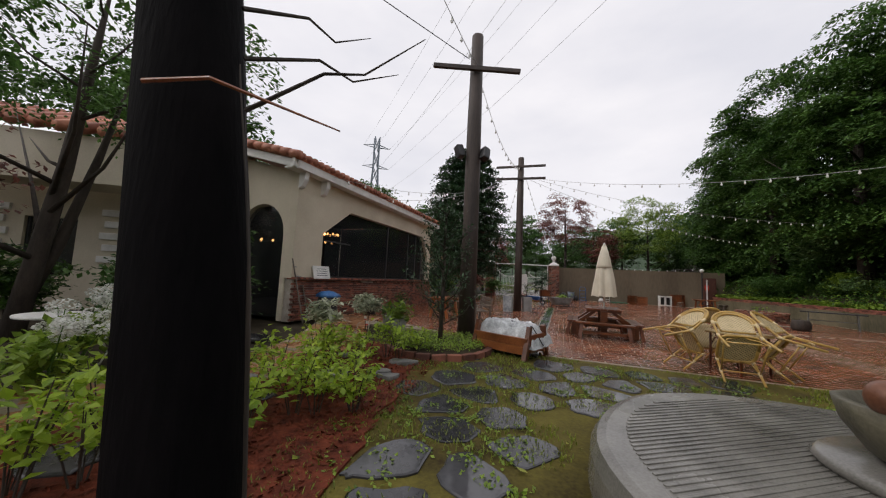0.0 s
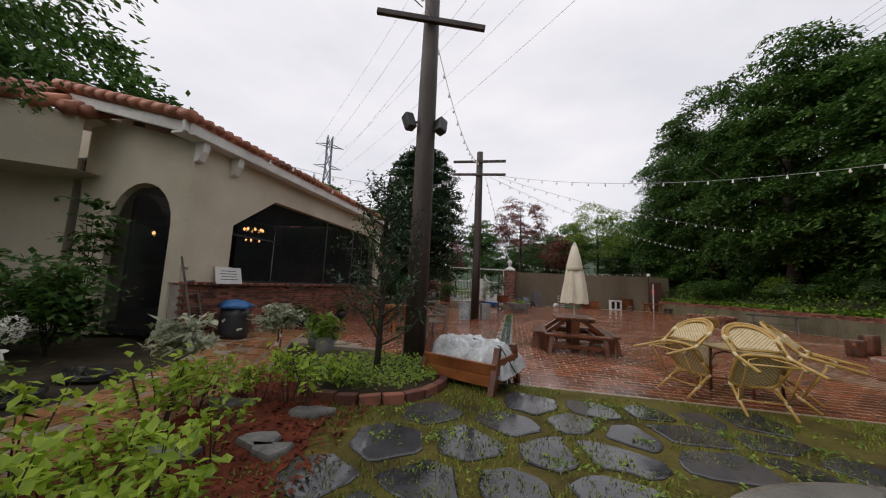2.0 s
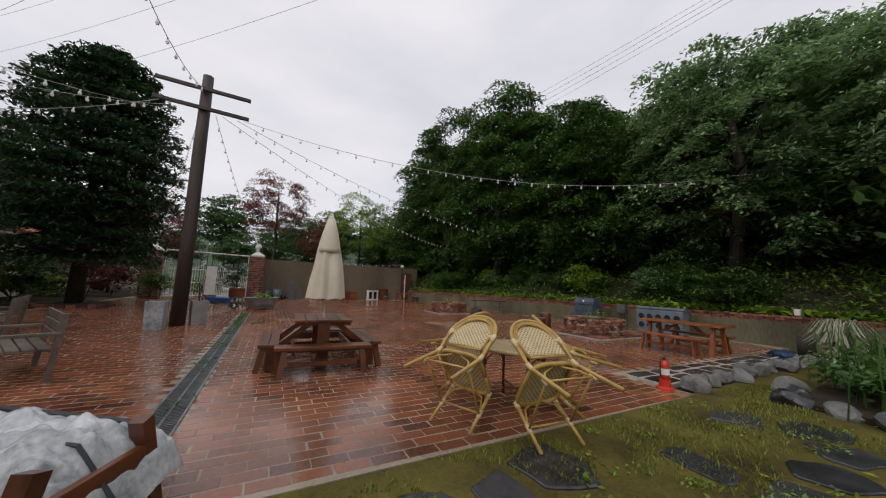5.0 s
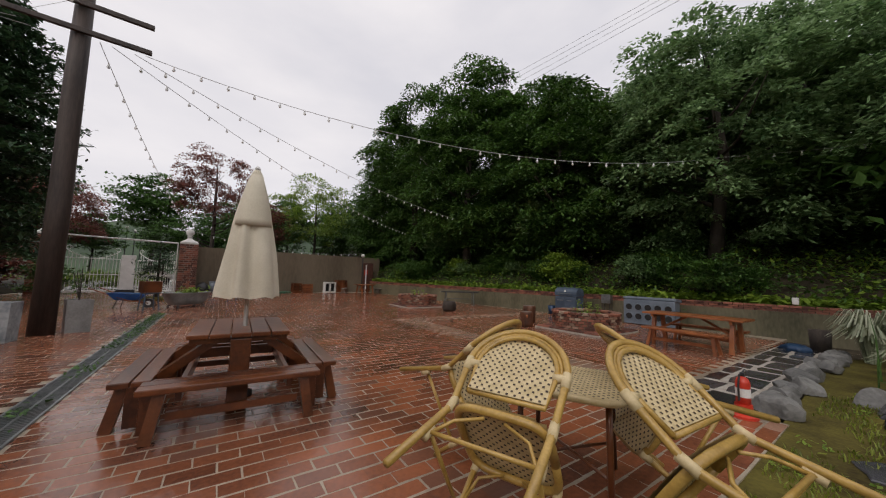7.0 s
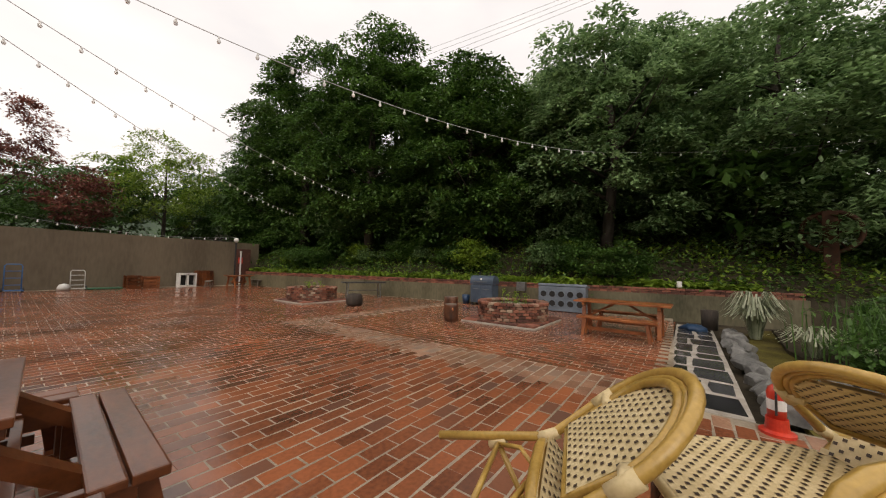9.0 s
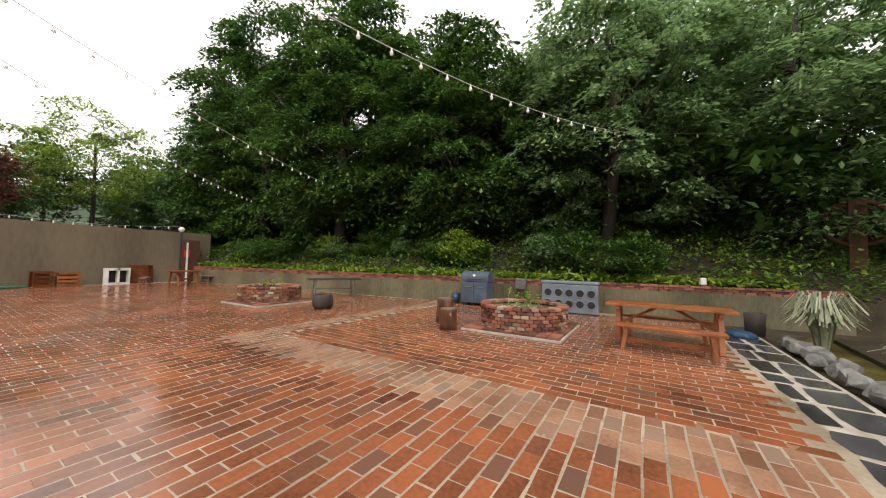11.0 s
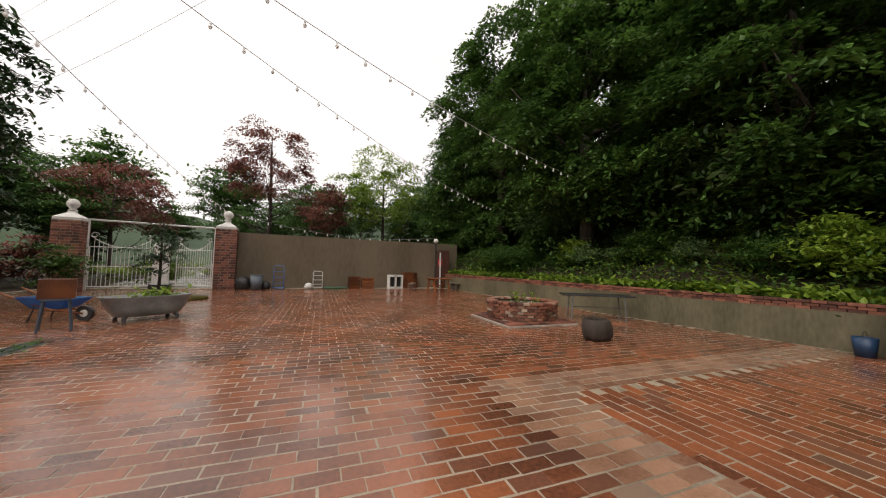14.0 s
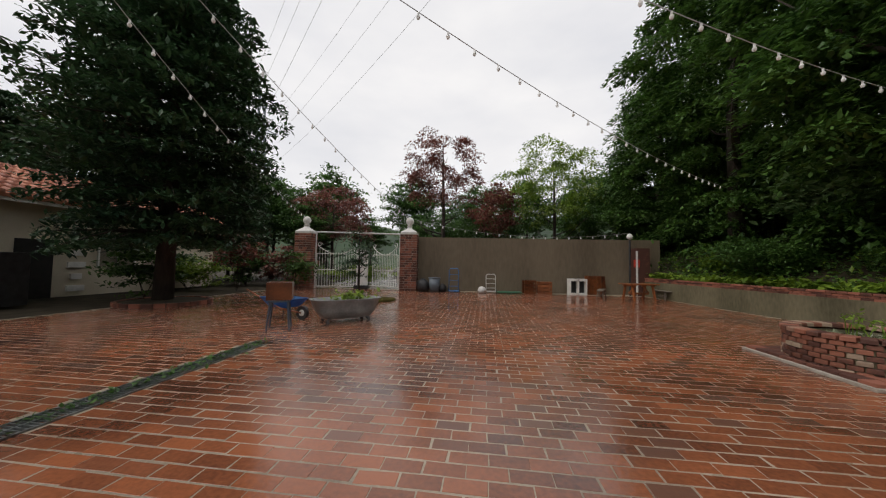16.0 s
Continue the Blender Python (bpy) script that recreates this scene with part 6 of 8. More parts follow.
def gate():
    t = thing("gate", Matrix.Identity(4), "white painted iron double gate with scrolls, standing half open", "gate")
    y = 42.05
    part("frame", tubed([(1.95, y, 0), (1.95, y, 3.18), (6.7, y, 3.12), (6.7, y, 0)], 0.055, 4), M_WHITE, t)
    def leaf(x0, y0, x1, y1):
        a, b = Vector((x0, y0, 0)), Vector((x1, y1, 0))
        lf = part("leaf_frame", tubed([a + Vector((0, 0, 0.12)), b + Vector((0, 0, 0.12)), b + Vector((0, 0, 1.95)), a + Vector((0, 0, 1.95)), a + Vector((0, 0, 0.12))], 0.03, 6), M_WHITE, t)
        part("mid_rail", tubed([a + Vector((0, 0, 1.05)), b + Vector((0, 0, 1.05))], 0.022, 6), M_WHITE, lf)
        n = 15
        for k in range(1, n):
            f = k / n
            p = a.lerp(b, f)
            top = 2.05 + 0.5 * (2 * f - 1) ** 2
            part("bar", tubed([p + Vector((0, 0, 0.12)), p + Vector((0, 0, top - 0.1)), p + Vector((0, 0, top))], [0.014, 0.014, 0.004], 6), M_WHITE, lf)
        part("top_curve", tubed([a.lerp(b, f) + Vector((0, 0, 1.95 + 0.5 * (2 * f - 1) ** 2)) for f in np.linspace(0, 1, 13)], 0.02, 6), M_WHITE, lf)
        for e, s in ((a, 1), (b, -1)):
            d = (b - a).normalized() * s
            part("scroll", tubed([e + d * (0.14 * math.cos(q) * (1 - q / 12) + 0.14) + Vector((0, 0, 2.48 + 0.14 * math.sin(q) * (1 - q / 12))) for q in np.linspace(0, 7.5, 15)], 0.014, 5), M_WHITE, lf)
    leaf(2.02, y, 4.15, y + 0.5)
    leaf(6.6, y, 4.9, y + 1.3)
    p = part("post_box", boxed(4.52, y + 0.3, 1.12, 0.62, 0.3, 2.2, None, 0.02), M_WHITE, t, "white flat panel standing at the gate")
    part("foot", boxed(4.52, y + 0.3, 0.1, 0.8, 0.5, 0.2, None, 0.02), M_IRON, p)
    return t


gate()
bm = bmesh.new()
slab(bm, [(1.9, 42.3), (6.8, 42.2), (8.0, 80.0), (-2.0, 80.0)], -0.07, -0.005)
tagged(part("drive", bm, material("wet_drive", (0.16, 0.13, 0.11), (0.36, 0.31, 0.28), rough=0.35, scale=0.6, fine=8, wet=0.2)), "pale wet paved drive beyond the gate", "drive", kind="structure")
t = thing("parked_car", Matrix.Translation((5.2, 60.0, 0)), "white parked car far beyond the gate", "car")
bm = bmesh.new()
prof = [(-2.1, 0.35), (-2.1, 0.75), (-1.9, 0.95), (-1.2, 1.0), (-0.6, 1.42), (0.8, 1.45), (1.5, 1.0), (2.1, 0.9), (2.15, 0.4)]
va, vb = [bm.verts.new((x, -0.85, z)) for x, z in prof], [bm.verts.new((x, 0.85, z)) for x, z in prof]
bm.faces.new(va)
bm.faces.new(vb[::-1])
for k in range(len(prof)):
    bm.faces.new((va[k], vb[k], vb[(k + 1) % len(prof)], va[(k + 1) % len(prof)]))
part("body", bm, M_WHITE, t)
part("side_window", boxed(0.1, -0.856, 1.18, 1.5, 0.02, 0.3, None, 0.005), M_GLASS, t)
for x in (-1.35, 1.3):
    w = part("wheel", lathed([(0, -0.1), (0.32, -0.1), (0.32, 0.1), (0, 0.1)], 18), M_IRON, t)
    w.matrix_local = Matrix.Translation((x, -0.78, 0.32)) @ Matrix.Rotation(radians(90), 4, "X")


# ---- tub, wheelbarrow and chair before the gate ----
def bathtub(at, turn):
    t = thing("bathtub_planter", Matrix.Translation(at) @ Matrix.Rotation(turn, 4, "Z"), "old grey enamel bathtub used as a planter", "planter")
    bm = bmesh.new()
    rings = []
    for z, k in ((0.1, 0.55), (0.12, 0.72), (0.3, 0.88), (0.55, 1.0), (0.58, 1.06), (0.58, 0.97), (0.48, 0.92)):
        ring = []
        for a in np.linspace(0, 2 * math.pi, 29)[:-1]:
            x = 0.85 * math.copysign(abs(math.cos(a)) ** 0.6, math.cos(a))
            y = 0.38 * math.copysign(abs(math.sin(a)) ** 0.6, math.sin(a))
            ring.append(bm.verts.new((x * k, y * k, z)))
        rings.append(ring)
    for r0, r1 in zip(rings, rings[1:]):
        for k in range(28):
            bm.faces.new((r0[k], r0[(k + 1) % 28], r1[(k + 1) % 28], r1[k]))
    bm.faces.new(rings[0][::-1])
    bm.faces.new(rings[-1])
    part("body", bm, material("old_enamel", (0.16, 0.17, 0.17), (0.36, 0.37, 0.37), rough=0.35, scale=3, fine=30, bump=0.05), t, smooth=True)
    part("soil", boxed(0, 0, 0.49, 1.35, 0.5, 0.04, None, 0.015), M_EARTH, t)
    for sx in (-1, 1):
        for sy in (-1, 1):
            part("foot", tubed([(sx * 0.45, sy * 0.18, 0.13), (sx * 0.52, sy * 0.24, 0.06), (sx * 0.5, sy * 0.26, 0.0)], [0.04, 0.035, 0.05], 7), M_IRON, t)
    rng = seed_rng(131)
    mesh_part("foliage", leaves_mesh("foliage", np.array([0.15, 0, 0.6]) + rng.normal(size=(150, 3)) * [0.3, 0.14, 0.07], 0.09, rng), L_BRIGHT, t)
    return t


bathtub((6.85, 32.05, 0), radians(35))
tree("potted_conifer", (5.9, 36.6, 0), 2.9, (0, 0, 1.7), (0.75, 0.75, 1.1), L_CONIFER, "small sparse dark conifer growing before the gate", (50, 40), 0.05, 0.18, 0.05, 132, "", 14, 0.2, 2.4)
bm = bmesh.new()
lathe(bm, [(0.9, -0.02), (0.85, 0.1), (0.0, 0.12)], 20, wobble=0.2, seed=3)
tagged(part("grass_mound", bm, M_LAWN, smooth=True), "low grassy mound round the small conifer", "bed")
bpy.data.objects["grass_mound"].matrix_world = Matrix.Translation((6.0, 36.6, 0)) @ Matrix.Diagonal((1.5, 1, 1, 1))


def wheelbarrow(at, turn):
    t = thing("wheelbarrow", Matrix.Translation(at) @ Matrix.Rotation(turn, 4, "Z"), "blue wheelbarrow with orange handles and one wheel", "wheelbarrow")
    bm = bmesh.new()
    lo = [bm.verts.new(p) for p in ((-0.3, -0.2, 0.3), (0.3, -0.2, 0.3), (0.3, 0.2, 0.3), (-0.3, 0.2, 0.3))]
    hi = [bm.verts.new(p) for p in ((-0.5, -0.34, 0.56), (0.48, -0.34, 0.52), (0.48, 0.34, 0.52), (-0.5, 0.34, 0.56))]
    bm.faces.new(lo[::-1])
    for k in range(4):
        bm.faces.new((lo[k], lo[(k + 1) % 4], hi[(k + 1) % 4], hi[k]))
    bmesh.ops.solidify(bm, geom=bm.faces[:], thickness=0.015)
    part("tray", bm, M_BLUE, t)
    for sy in (-1, 1):
        part("handle", tubed([(0.62, sy * 0.06, 0.18), (0.1, sy * 0.2, 0.28), (-0.5, sy * 0.28, 0.52), (-1.0, sy * 0.3, 0.72)], 0.02, 7), M_WOOD_OR, t, smooth=True)
        part("leg", tubed([(-0.2, sy * 0.22, 0.36), (-0.3, sy * 0.24, 0.0)], 0.016, 6), M_IRON, t)
    w = part("wheel", lathed([(0.0, -0.03), (0.07, -0.035), (0.075, -0.03), (0.17, -0.045), (0.18, 0), (0.17, 0.045), (0.075, 0.03), (0, 0.03)], 20), M_IRON, t)
    w.matrix_local = Matrix.Translation((0.62, 0, 0.18)) @ Matrix.Rotation(radians(90), 4, "X")
    h = part("hub", lathed([(0.0, -0.05), (0.08, -0.05), (0.08, 0.05), (0, 0.05)], 16), M_WHITE, w)
    return t


wheelbarrow((5.15, 32.3, 0), radians(-20))
t = thing("old_chair", Matrix.Translation((5.75, 30.9, 0)) @ Matrix.Rotation(radians(20), 4, "Z"), "old metal chair painted blue with a brown wooden box on it", "chair")
part("seat", boxed(0, 0, 0.62, 0.42, 0.42, 0.04, None, 0.01), M_BLUEGREY, t)
for sx in (-1, 1):
    for sy in (-1, 1):
        part("leg", tubed([(sx * 0.17, sy * 0.17, 0.6), (sx * 0.22, sy * 0.2, 0.0)], 0.02, 7), M_BLUEGREY, t)
t = thing("wooden_box", Matrix.Translation((5.75, 30.9, 0.645)) @ Matrix.Rotation(radians(20), 4, "Z"), "worn brown wooden box sitting on the chair", "box")
for sy in (-1, 1):
    part("side_board", boxed(0, sy * 0.2, 0.19, 0.5, 0.025, 0.38, None, 0.006), M_WOOD, t)
for sx in (-1, 1):
    part("end_board", boxed(sx * 0.238, 0, 0.19, 0.022, 0.375, 0.38, None, 0.006), M_WOOD, t)
part("bottom", boxed(0, 0, 0.012, 0.44, 0.36, 0.02), M_WOOD, t)


# ---- beside the poles ----
def tall_planter(at, turn, mat, label, w=0.42, h=0.72, plant=True):
    t = thing("tall_planter", Matrix.Translation(at) @ Matrix.Rotation(turn, 4, "Z"), label, "planter", "tall planters by the pole")
    bm = bmesh.new()
    rings = []
    for z, k in ((0, 0.46), (h, 0.5), (h, 0.43), (h - 0.08, 0.42)):
        rings.append([bm.verts.new((sx * w * k, sy * w * k, z)) for sx, sy in ((-1, -1), (1, -1), (1, 1), (-1, 1))])
    for r0, r1 in zip(rings, rings[1:]):
        for k in range(4):
            bm.faces.new((r0[k], r0[(k + 1) % 4], r1[(k + 1) % 4], r1[k]))
    bm.faces.new(rings[0][::-1])
    part("body", bm, mat, t)
    part("soil", boxed(0, 0, h - 0.07, w * 0.82, w * 0.82, 0.02), M_EARTH, t)
    if plant:
        rng = seed_rng(141)
        bm = bmesh.new()
        pts = []
        for k in range(4):
            e = Vector((rng.normal(0, 0.1), rng.normal(0, 0.1), h + rng.uniform(0.6, 1.1)))
            tube(bm, [(0, 0, h - 0.07), e * 0.5 + Vector((0, 0, h * 0.45)), e], 0.008, 5)
            for f in (0.75, 0.85, 0.95, 1.0):
                pts.append(np.array(e * f) + rng.normal(size=(5, 3)) * 0.06)
        tagged(part("stem", bm, M_BARK, t), kind="stuff")
        mesh_part("foliage", leaves_mesh("foliage", np.concatenate(pts), 0.05, rng), L_MID, t)
    return t


M_PALECON = material("weathered_concrete", (0.15, 0.15, 0.145), (0.34, 0.34, 0.33), rough=0.55, scale=3, fine=30, bump=0.2)
tall_planter((4.62, 26.62, 0), radians(14), M_PALECON, "tall square grey concrete planter with a thin shrub")
tall_planter((3.72, 25.75, 0), radians(-10), material("painted_metal_planter", (0.12, 0.15, 0.17), (0.52, 0.55, 0.56), rough=0.45, scale=5, fine=18, bump=0.1), "square planter with flaking white and blue paint", 0.42, 0.75, False)


def slatted_bench(at, turn):
    t = thing("garden_bench", Matrix.Translation(at) @ Matrix.Rotation(turn, 4, "Z"), "weathered grey wooden garden bench with arms", "bench", "garden benches")
    for k in range(4):
        part("seat_slat", boxed(0, -0.2 + 0.13 * k, 0.43, 1.3, 0.11, 0.03, None, 0.006), M_WOOD_GREY, t)
    for k in range(3):
        part("back_slat", boxed(0, 0.28 + 0.02 * k, 0.58 + 0.13 * k, 1.3, 0.03, 0.11, None, 0.006), M_WOOD_GREY, t)
    for sx in (-1, 1):
        part("front_leg", boxed(sx * 0.62, -0.22, 0.31, 0.07, 0.07, 0.62, None, 0.006), M_WOOD_GREY, t)
        part("rear_leg", tubed([(sx * 0.62, 0.25, 0), (sx * 0.62, 0.33, 0.9)], 0.045, 4), M_WOOD_GREY, t)
        part("arm", boxed(sx * 0.62, 0.02, 0.63, 0.09, 0.6, 0.04, None, 0.008), M_WOOD_GREY, t)
    return t


slatted_bench((2.85, 20.9, 0), radians(-68))
slatted_bench((1.3, 24.6, 0), radians(-80))
picnic_table((1.5, 21.6, 0), radians(75), M_WOOD_OR, 1.3, "orange-stained wooden table by the house wall")


# planter box with a wrapped bundle beside the first pole
def plank_box(at, turn):
    t = thing("wooden_planter_box", Matrix.Translation(at) @ Matrix.Rotation(turn, 4, "Z"), "orange-brown wooden trough of heavy planks with angled feet", "planter box")
    for sy in (-1, 1):
        for k in range(2):
            part("side_plank", boxed(0, sy * 0.32, 0.22 + 0.17 * k, 1.25, 0.045, 0.165, Matrix.Rotation(radians(-10 * sy), 4, "X"), 0.01), M_WOOD_OR, t)
    for sx in (-1, 1):
        for sy in (-1, 1):
            part("post", tubed([(sx * 0.6, sy * 0.46, 0.0), (sx * 0.6, sy * 0.28, 0.62)], 0.06, 4), M_WOOD, t)
        part("end_board", boxed(sx * 0.62, 0, 0.3, 0.045, 0.6, 0.34, None, 0.01), M_WOOD, t)
    part("bottom", boxed(0, 0, 0.16, 1.2, 0.52, 0.03), M_WOOD, t)
    return t


BX = Vector((4.13, 16.5, 0))
BT = radians(-29)
plank_box(BX, BT)
t = thing("wrapped_bundle", Matrix.Translation(BX + Vector((0.06, 0.1, 0.20))) @ Matrix.Rotation(BT, 4, "Z"), "cushions and boards wrapped in clear crumpled plastic film", "bundle")
bm = bmesh.new()
bmesh.ops.create_grid(bm, x_segments=84, y_segments=56, size=0.5)
for v in bm.verts:
    x, y = v.co.x * 1.42, v.co.y * 0.86
    e = max(abs(v.co.x), abs(v.co.y)) / 0.5
    h = 0.42 * (1 - e ** 5) + 0.09 * noise.noise((x * 2.3, y * 2.3, 1)) + (0.10 * abs(noise.noise((x * 5, y * 5, 2))) + 0.055 * abs(noise.noise((x * 13, y * 11, 4)))) * (1 if e < 0.95 else 0.5)
    v.co = Vector((x, y, max(0.0, h)))
part("film", bm, material("crumpled_film", (0.22, 0.235, 0.24), (0.74, 0.77, 0.78), rough=0.16, scale=5, fine=28, bump=0.9), t, "clear grey crumpled plastic", smooth=True)
part("board", boxed(0.1, 0.24, 0.36, 0.9, 0.05, 0.14, Matrix.Rotation(radians(6), 4, "Y"), 0.01), M_IRON, t)
part("strap", tubed([(-0.75, -0.1, 0.05), (-0.5, -0.1, 0.36), (0.0, -0.12, 0.46), (0.5, -0.1, 0.39), (0.74, -0.08, 0.05)], 0.012, 5), M_IRON, t)


# ---- fountain ----
FC = Vector((6.6, 11.8, 0))
t = thing("millstone_basin", Matrix.Translation(FC), "large round wet granite millstone with ridged top, used as fountain base", "fountain")
bm = bmesh.new()
lathe(bm, [(1.68, -0.05), (1.76, 0.1), (1.75, 0.3), (1.71, 0.4), (1.65, 0.42), (0.0, 0.42)], 64, wobble=0.03, seed=2)
part("stone", bm, M_GRANITE, t)
for k in range(60):
    y = -1.5 + 0.05 * k
    if abs(y) > 1.46:
        continue
    h = math.sqrt(1.5 ** 2 - y * y)
    part("ridge", boxed(0, y, 0.421, 2 * h, 0.024, 0.014, Matrix.Rotation(radians(28), 4, "Z"), 0.004), M_GRANITE, t)
BC = FC + Vector((0.16, 0.12, 0.425))
t = thing("stone_bowl", Matrix.Translation(BC), "mossy round stone bowl on a flat disc, planted with trailing vine", "planter")
part("disc", lathed([(0.54, 0.0), (0.56, 0.04), (0.52, 0.075), (0.0, 0.08)], 32, wobble=0.05, seed=4), M_GRANITE, t, smooth=True)
part("bowl", lathed([(0.2, 0.075), (0.32, 0.12), (0.42, 0.28), (0.45, 0.42), (0.40, 0.43), (0.37, 0.37), (0.0, 0.36)], 36, wobble=0.05, seed=5), M_BOWL, t, smooth=True)
part("soil", lathed([(0.37, 0.365), (0.0, 0.39)], 20), M_EARTH, t)
bm = bmesh.new()
tube(bm, [(-0.2, -0.2, 0.4), (-0.24, -0.3, 0.62), (-0.3, -0.34, 0.74)], 0.008, 5)
tube(bm, [(-0.25, -0.3, 0.43), (0.0, -0.48, 0.47), (0.1, -0.56, 0.36)], 0.008, 5)
tube(bm, [(-0.2, -0.25, 0.43), (0.15, -0.3, 0.5), (0.4, -0.25, 0.62)], 0.008, 5)
part("vine", bm, L_BRIGHT, t)
rng = seed_rng(151)
mesh_part("vine_leaves", leaves_mesh("vine_leaves", np.concatenate([np.array(p) + rng.normal(size=(4, 3)) * 0.04 for p in ((-0.3, -0.34, 0.74), (-0.12, -0.36, 0.5), (0.0, -0.45, 0.47), (0.3, -0.28, 0.6), (0.1, -0.52, 0.4))]), 0.05, rng), L_BRIGHT, t)


def carved_head(at, turn, name, label):
    """A plain rounded carved figure lying on the rim."""
    bm = bmesh.new()
    bmesh.ops.create_icosphere(bm, subdivisions=3, radius=0.11, matrix=Matrix.Translation((0, 0, 0.1)) @ Matrix.Diagonal((1.0, 0.9, 0.95, 1)))
    bmesh.ops.create_icosphere(bm, subdivisions=2, radius=0.1, matrix=Matrix.Translation((0.12, 0.02, 0.07)) @ Matrix.Diagonal((1.3, 0.8, 0.7, 1)))
    tube(bm, [(0.05, -0.08, 0.05), (-0.05, -0.13, 0.03), (-0.12, -0.11, 0.03)], [0.04, 0.035, 0.03], 8)
    ob = part(name, bm, M_BRONZE, smooth=True)
    ob.matrix_world = Matrix.Translation(at) @ Matrix.Rotation(turn, 4, "Z")
    tagged(ob, label, "statue")


carved_head(BC + Vector((-0.36, -0.10, 0.40)), 0.6, "carved_ornament", "brown carved stone ornament resting on the bowl rim")
carved_head(BC + Vector((0.24, -0.33, 0.40)), 2.4, "carved_ornament", "brown carved stone ornament resting on the bowl rim")
t = thing("pedestal", Matrix.Translation(BC + Vector((0.02, 0.05, 0.40))), "dark brown round pedestal standing in the stone bowl", "pedestal")
part("body", lathed([(0.2, -0.04), (0.19, 0.1), (0.15, 0.13), (0.17, 0.17), (0.16, 0.40), (0.14, 0.44), (0.0, 0.44)], 24, wobble=0.06, seed=6), M_BARK, t, smooth=True)


def statue(at, turn):
    """Standing boy figure in plain shapes, one mesh."""
    bm = bmesh.new()
    tube(bm, [(-0.045, 0.0, 0.0), (-0.05, 0.01, 0.12), (-0.05, -0.01, 0.24), (-0.04, 0.0, 0.36)], [0.03, 0.04, 0.045, 0.065], 12)
    tube(bm, [(0.045, 0.0, 0.0), (0.05, 0.01, 0.12), (0.05, -0.01, 0.24), (0.04, 0.0, 0.36)], [0.03, 0.04, 0.045, 0.065], 12)
    for sx in (-1, 1):
        tube(bm, [(sx * 0.045, 0.02, 0.015), (sx * 0.055, -0.06, 0.012)], [0.03, 0.022], 8)
    tube(bm, [(0, 0.01, 0.32), (0, 0.012, 0.38), (0, -0.01, 0.44), (0, 0.0, 0.53), (0, 0.005, 0.58), (0, 0.0, 0.62)], [0.07, 0.088, 0.076, 0.082, 0.05, 0.034], 16)
    for sx in (-1, 1):
        tube(bm, [(sx * 0.07, 0.0, 0.555), (sx * 0.105, 0.0, 0.53), (sx * 0.115, 0.015, 0.45), (sx * 0.05, -0.085, 0.39)], [0.03, 0.032, 0.027, 0.02], 10)
    bmesh.ops.create_icosphere(bm, subdivisions=3, radius=0.078, matrix=Matrix.Translation((0, -0.01, 0.675)) @ Matrix.Diagonal((0.95, 1.0, 1.1, 1)))
    rng = seed_rng(152)
    for k in range(26):
        a, b = rng.uniform(0, 6.28), rng.uniform(0.15, 1.5)
        p = (0.078 * math.cos(a) * math.cos(b), 0.01 + 0.078 * math.sin(a) * math.cos(b), 0.695 + 0.078 * math.sin(b))
        bmesh.ops.create_icosphere(bm, subdivisions=1, radius=0.024, matrix=Matrix.Translation(p))
    ob = part("statue", bm, M_BRONZE, smooth=True)
    ob.matrix_world = Matrix.Translation(at) @ Matrix.Rotation(turn, 4, "Z")
    tagged(ob, "brown bronze statue of a standing child on a pedestal", "statue")


statue(BC + Vector((0.02, 0.05, 0.84)), radians(-130))


# ---- white iron chairs and table among the hydrangeas ----
def iron_chair(at, turn):
    t = thing("iron_chair", Matrix.Translation(at) @ Matrix.Rotation(turn, 4, "Z"), "white cast iron garden chair with ornate round back", "chair", "white iron chairs")
    part("seat", lathed([(0.2, 0.43), (0.215, 0.44), (0.2, 0.45), (0.0, 0.45)], 24), M_WHITE, t)
    part("back_hoop", tubed([(-0.18, 0.17, 0.45), (-0.2, 0.2, 0.7), (-0.12, 0.22, 0.88), (0, 0.225, 0.93), (0.12, 0.22, 0.88), (0.2, 0.2, 0.7), (0.18, 0.17, 0.45)], 0.013, 7), M_WHITE, t, smooth=True)
    for k in range(5):
        x = -0.12 + 0.06 * k
        part("back_bar", tubed([(x, 0.18, 0.45), (x * 1.3, 0.205, 0.66), (x * 0.5, 0.222, 0.9)], 0.008, 5), M_WHITE, t)
    for z in (0.58, 0.7, 0.8):
        part("back_ring", tubed([(-0.19, 0.19, z), (0, 0.205, z - 0.05), (0.19, 0.19, z)], 0.008, 5), M_WHITE, t)
    for sx in (-1, 1):
        for sy in (-1, 1):
            part("leg", tubed([(sx * 0.15, sy * 0.14, 0.44), (sx * 0.19, sy * 0.18, 0.3), (sx * 0.14, sy * 0.14, 0.14), (sx * 0.2, sy * 0.19, -0.03)], [0.018, 0.015, 0.012, 0.014], 7), M_WHITE, t, smooth=True)
    return t


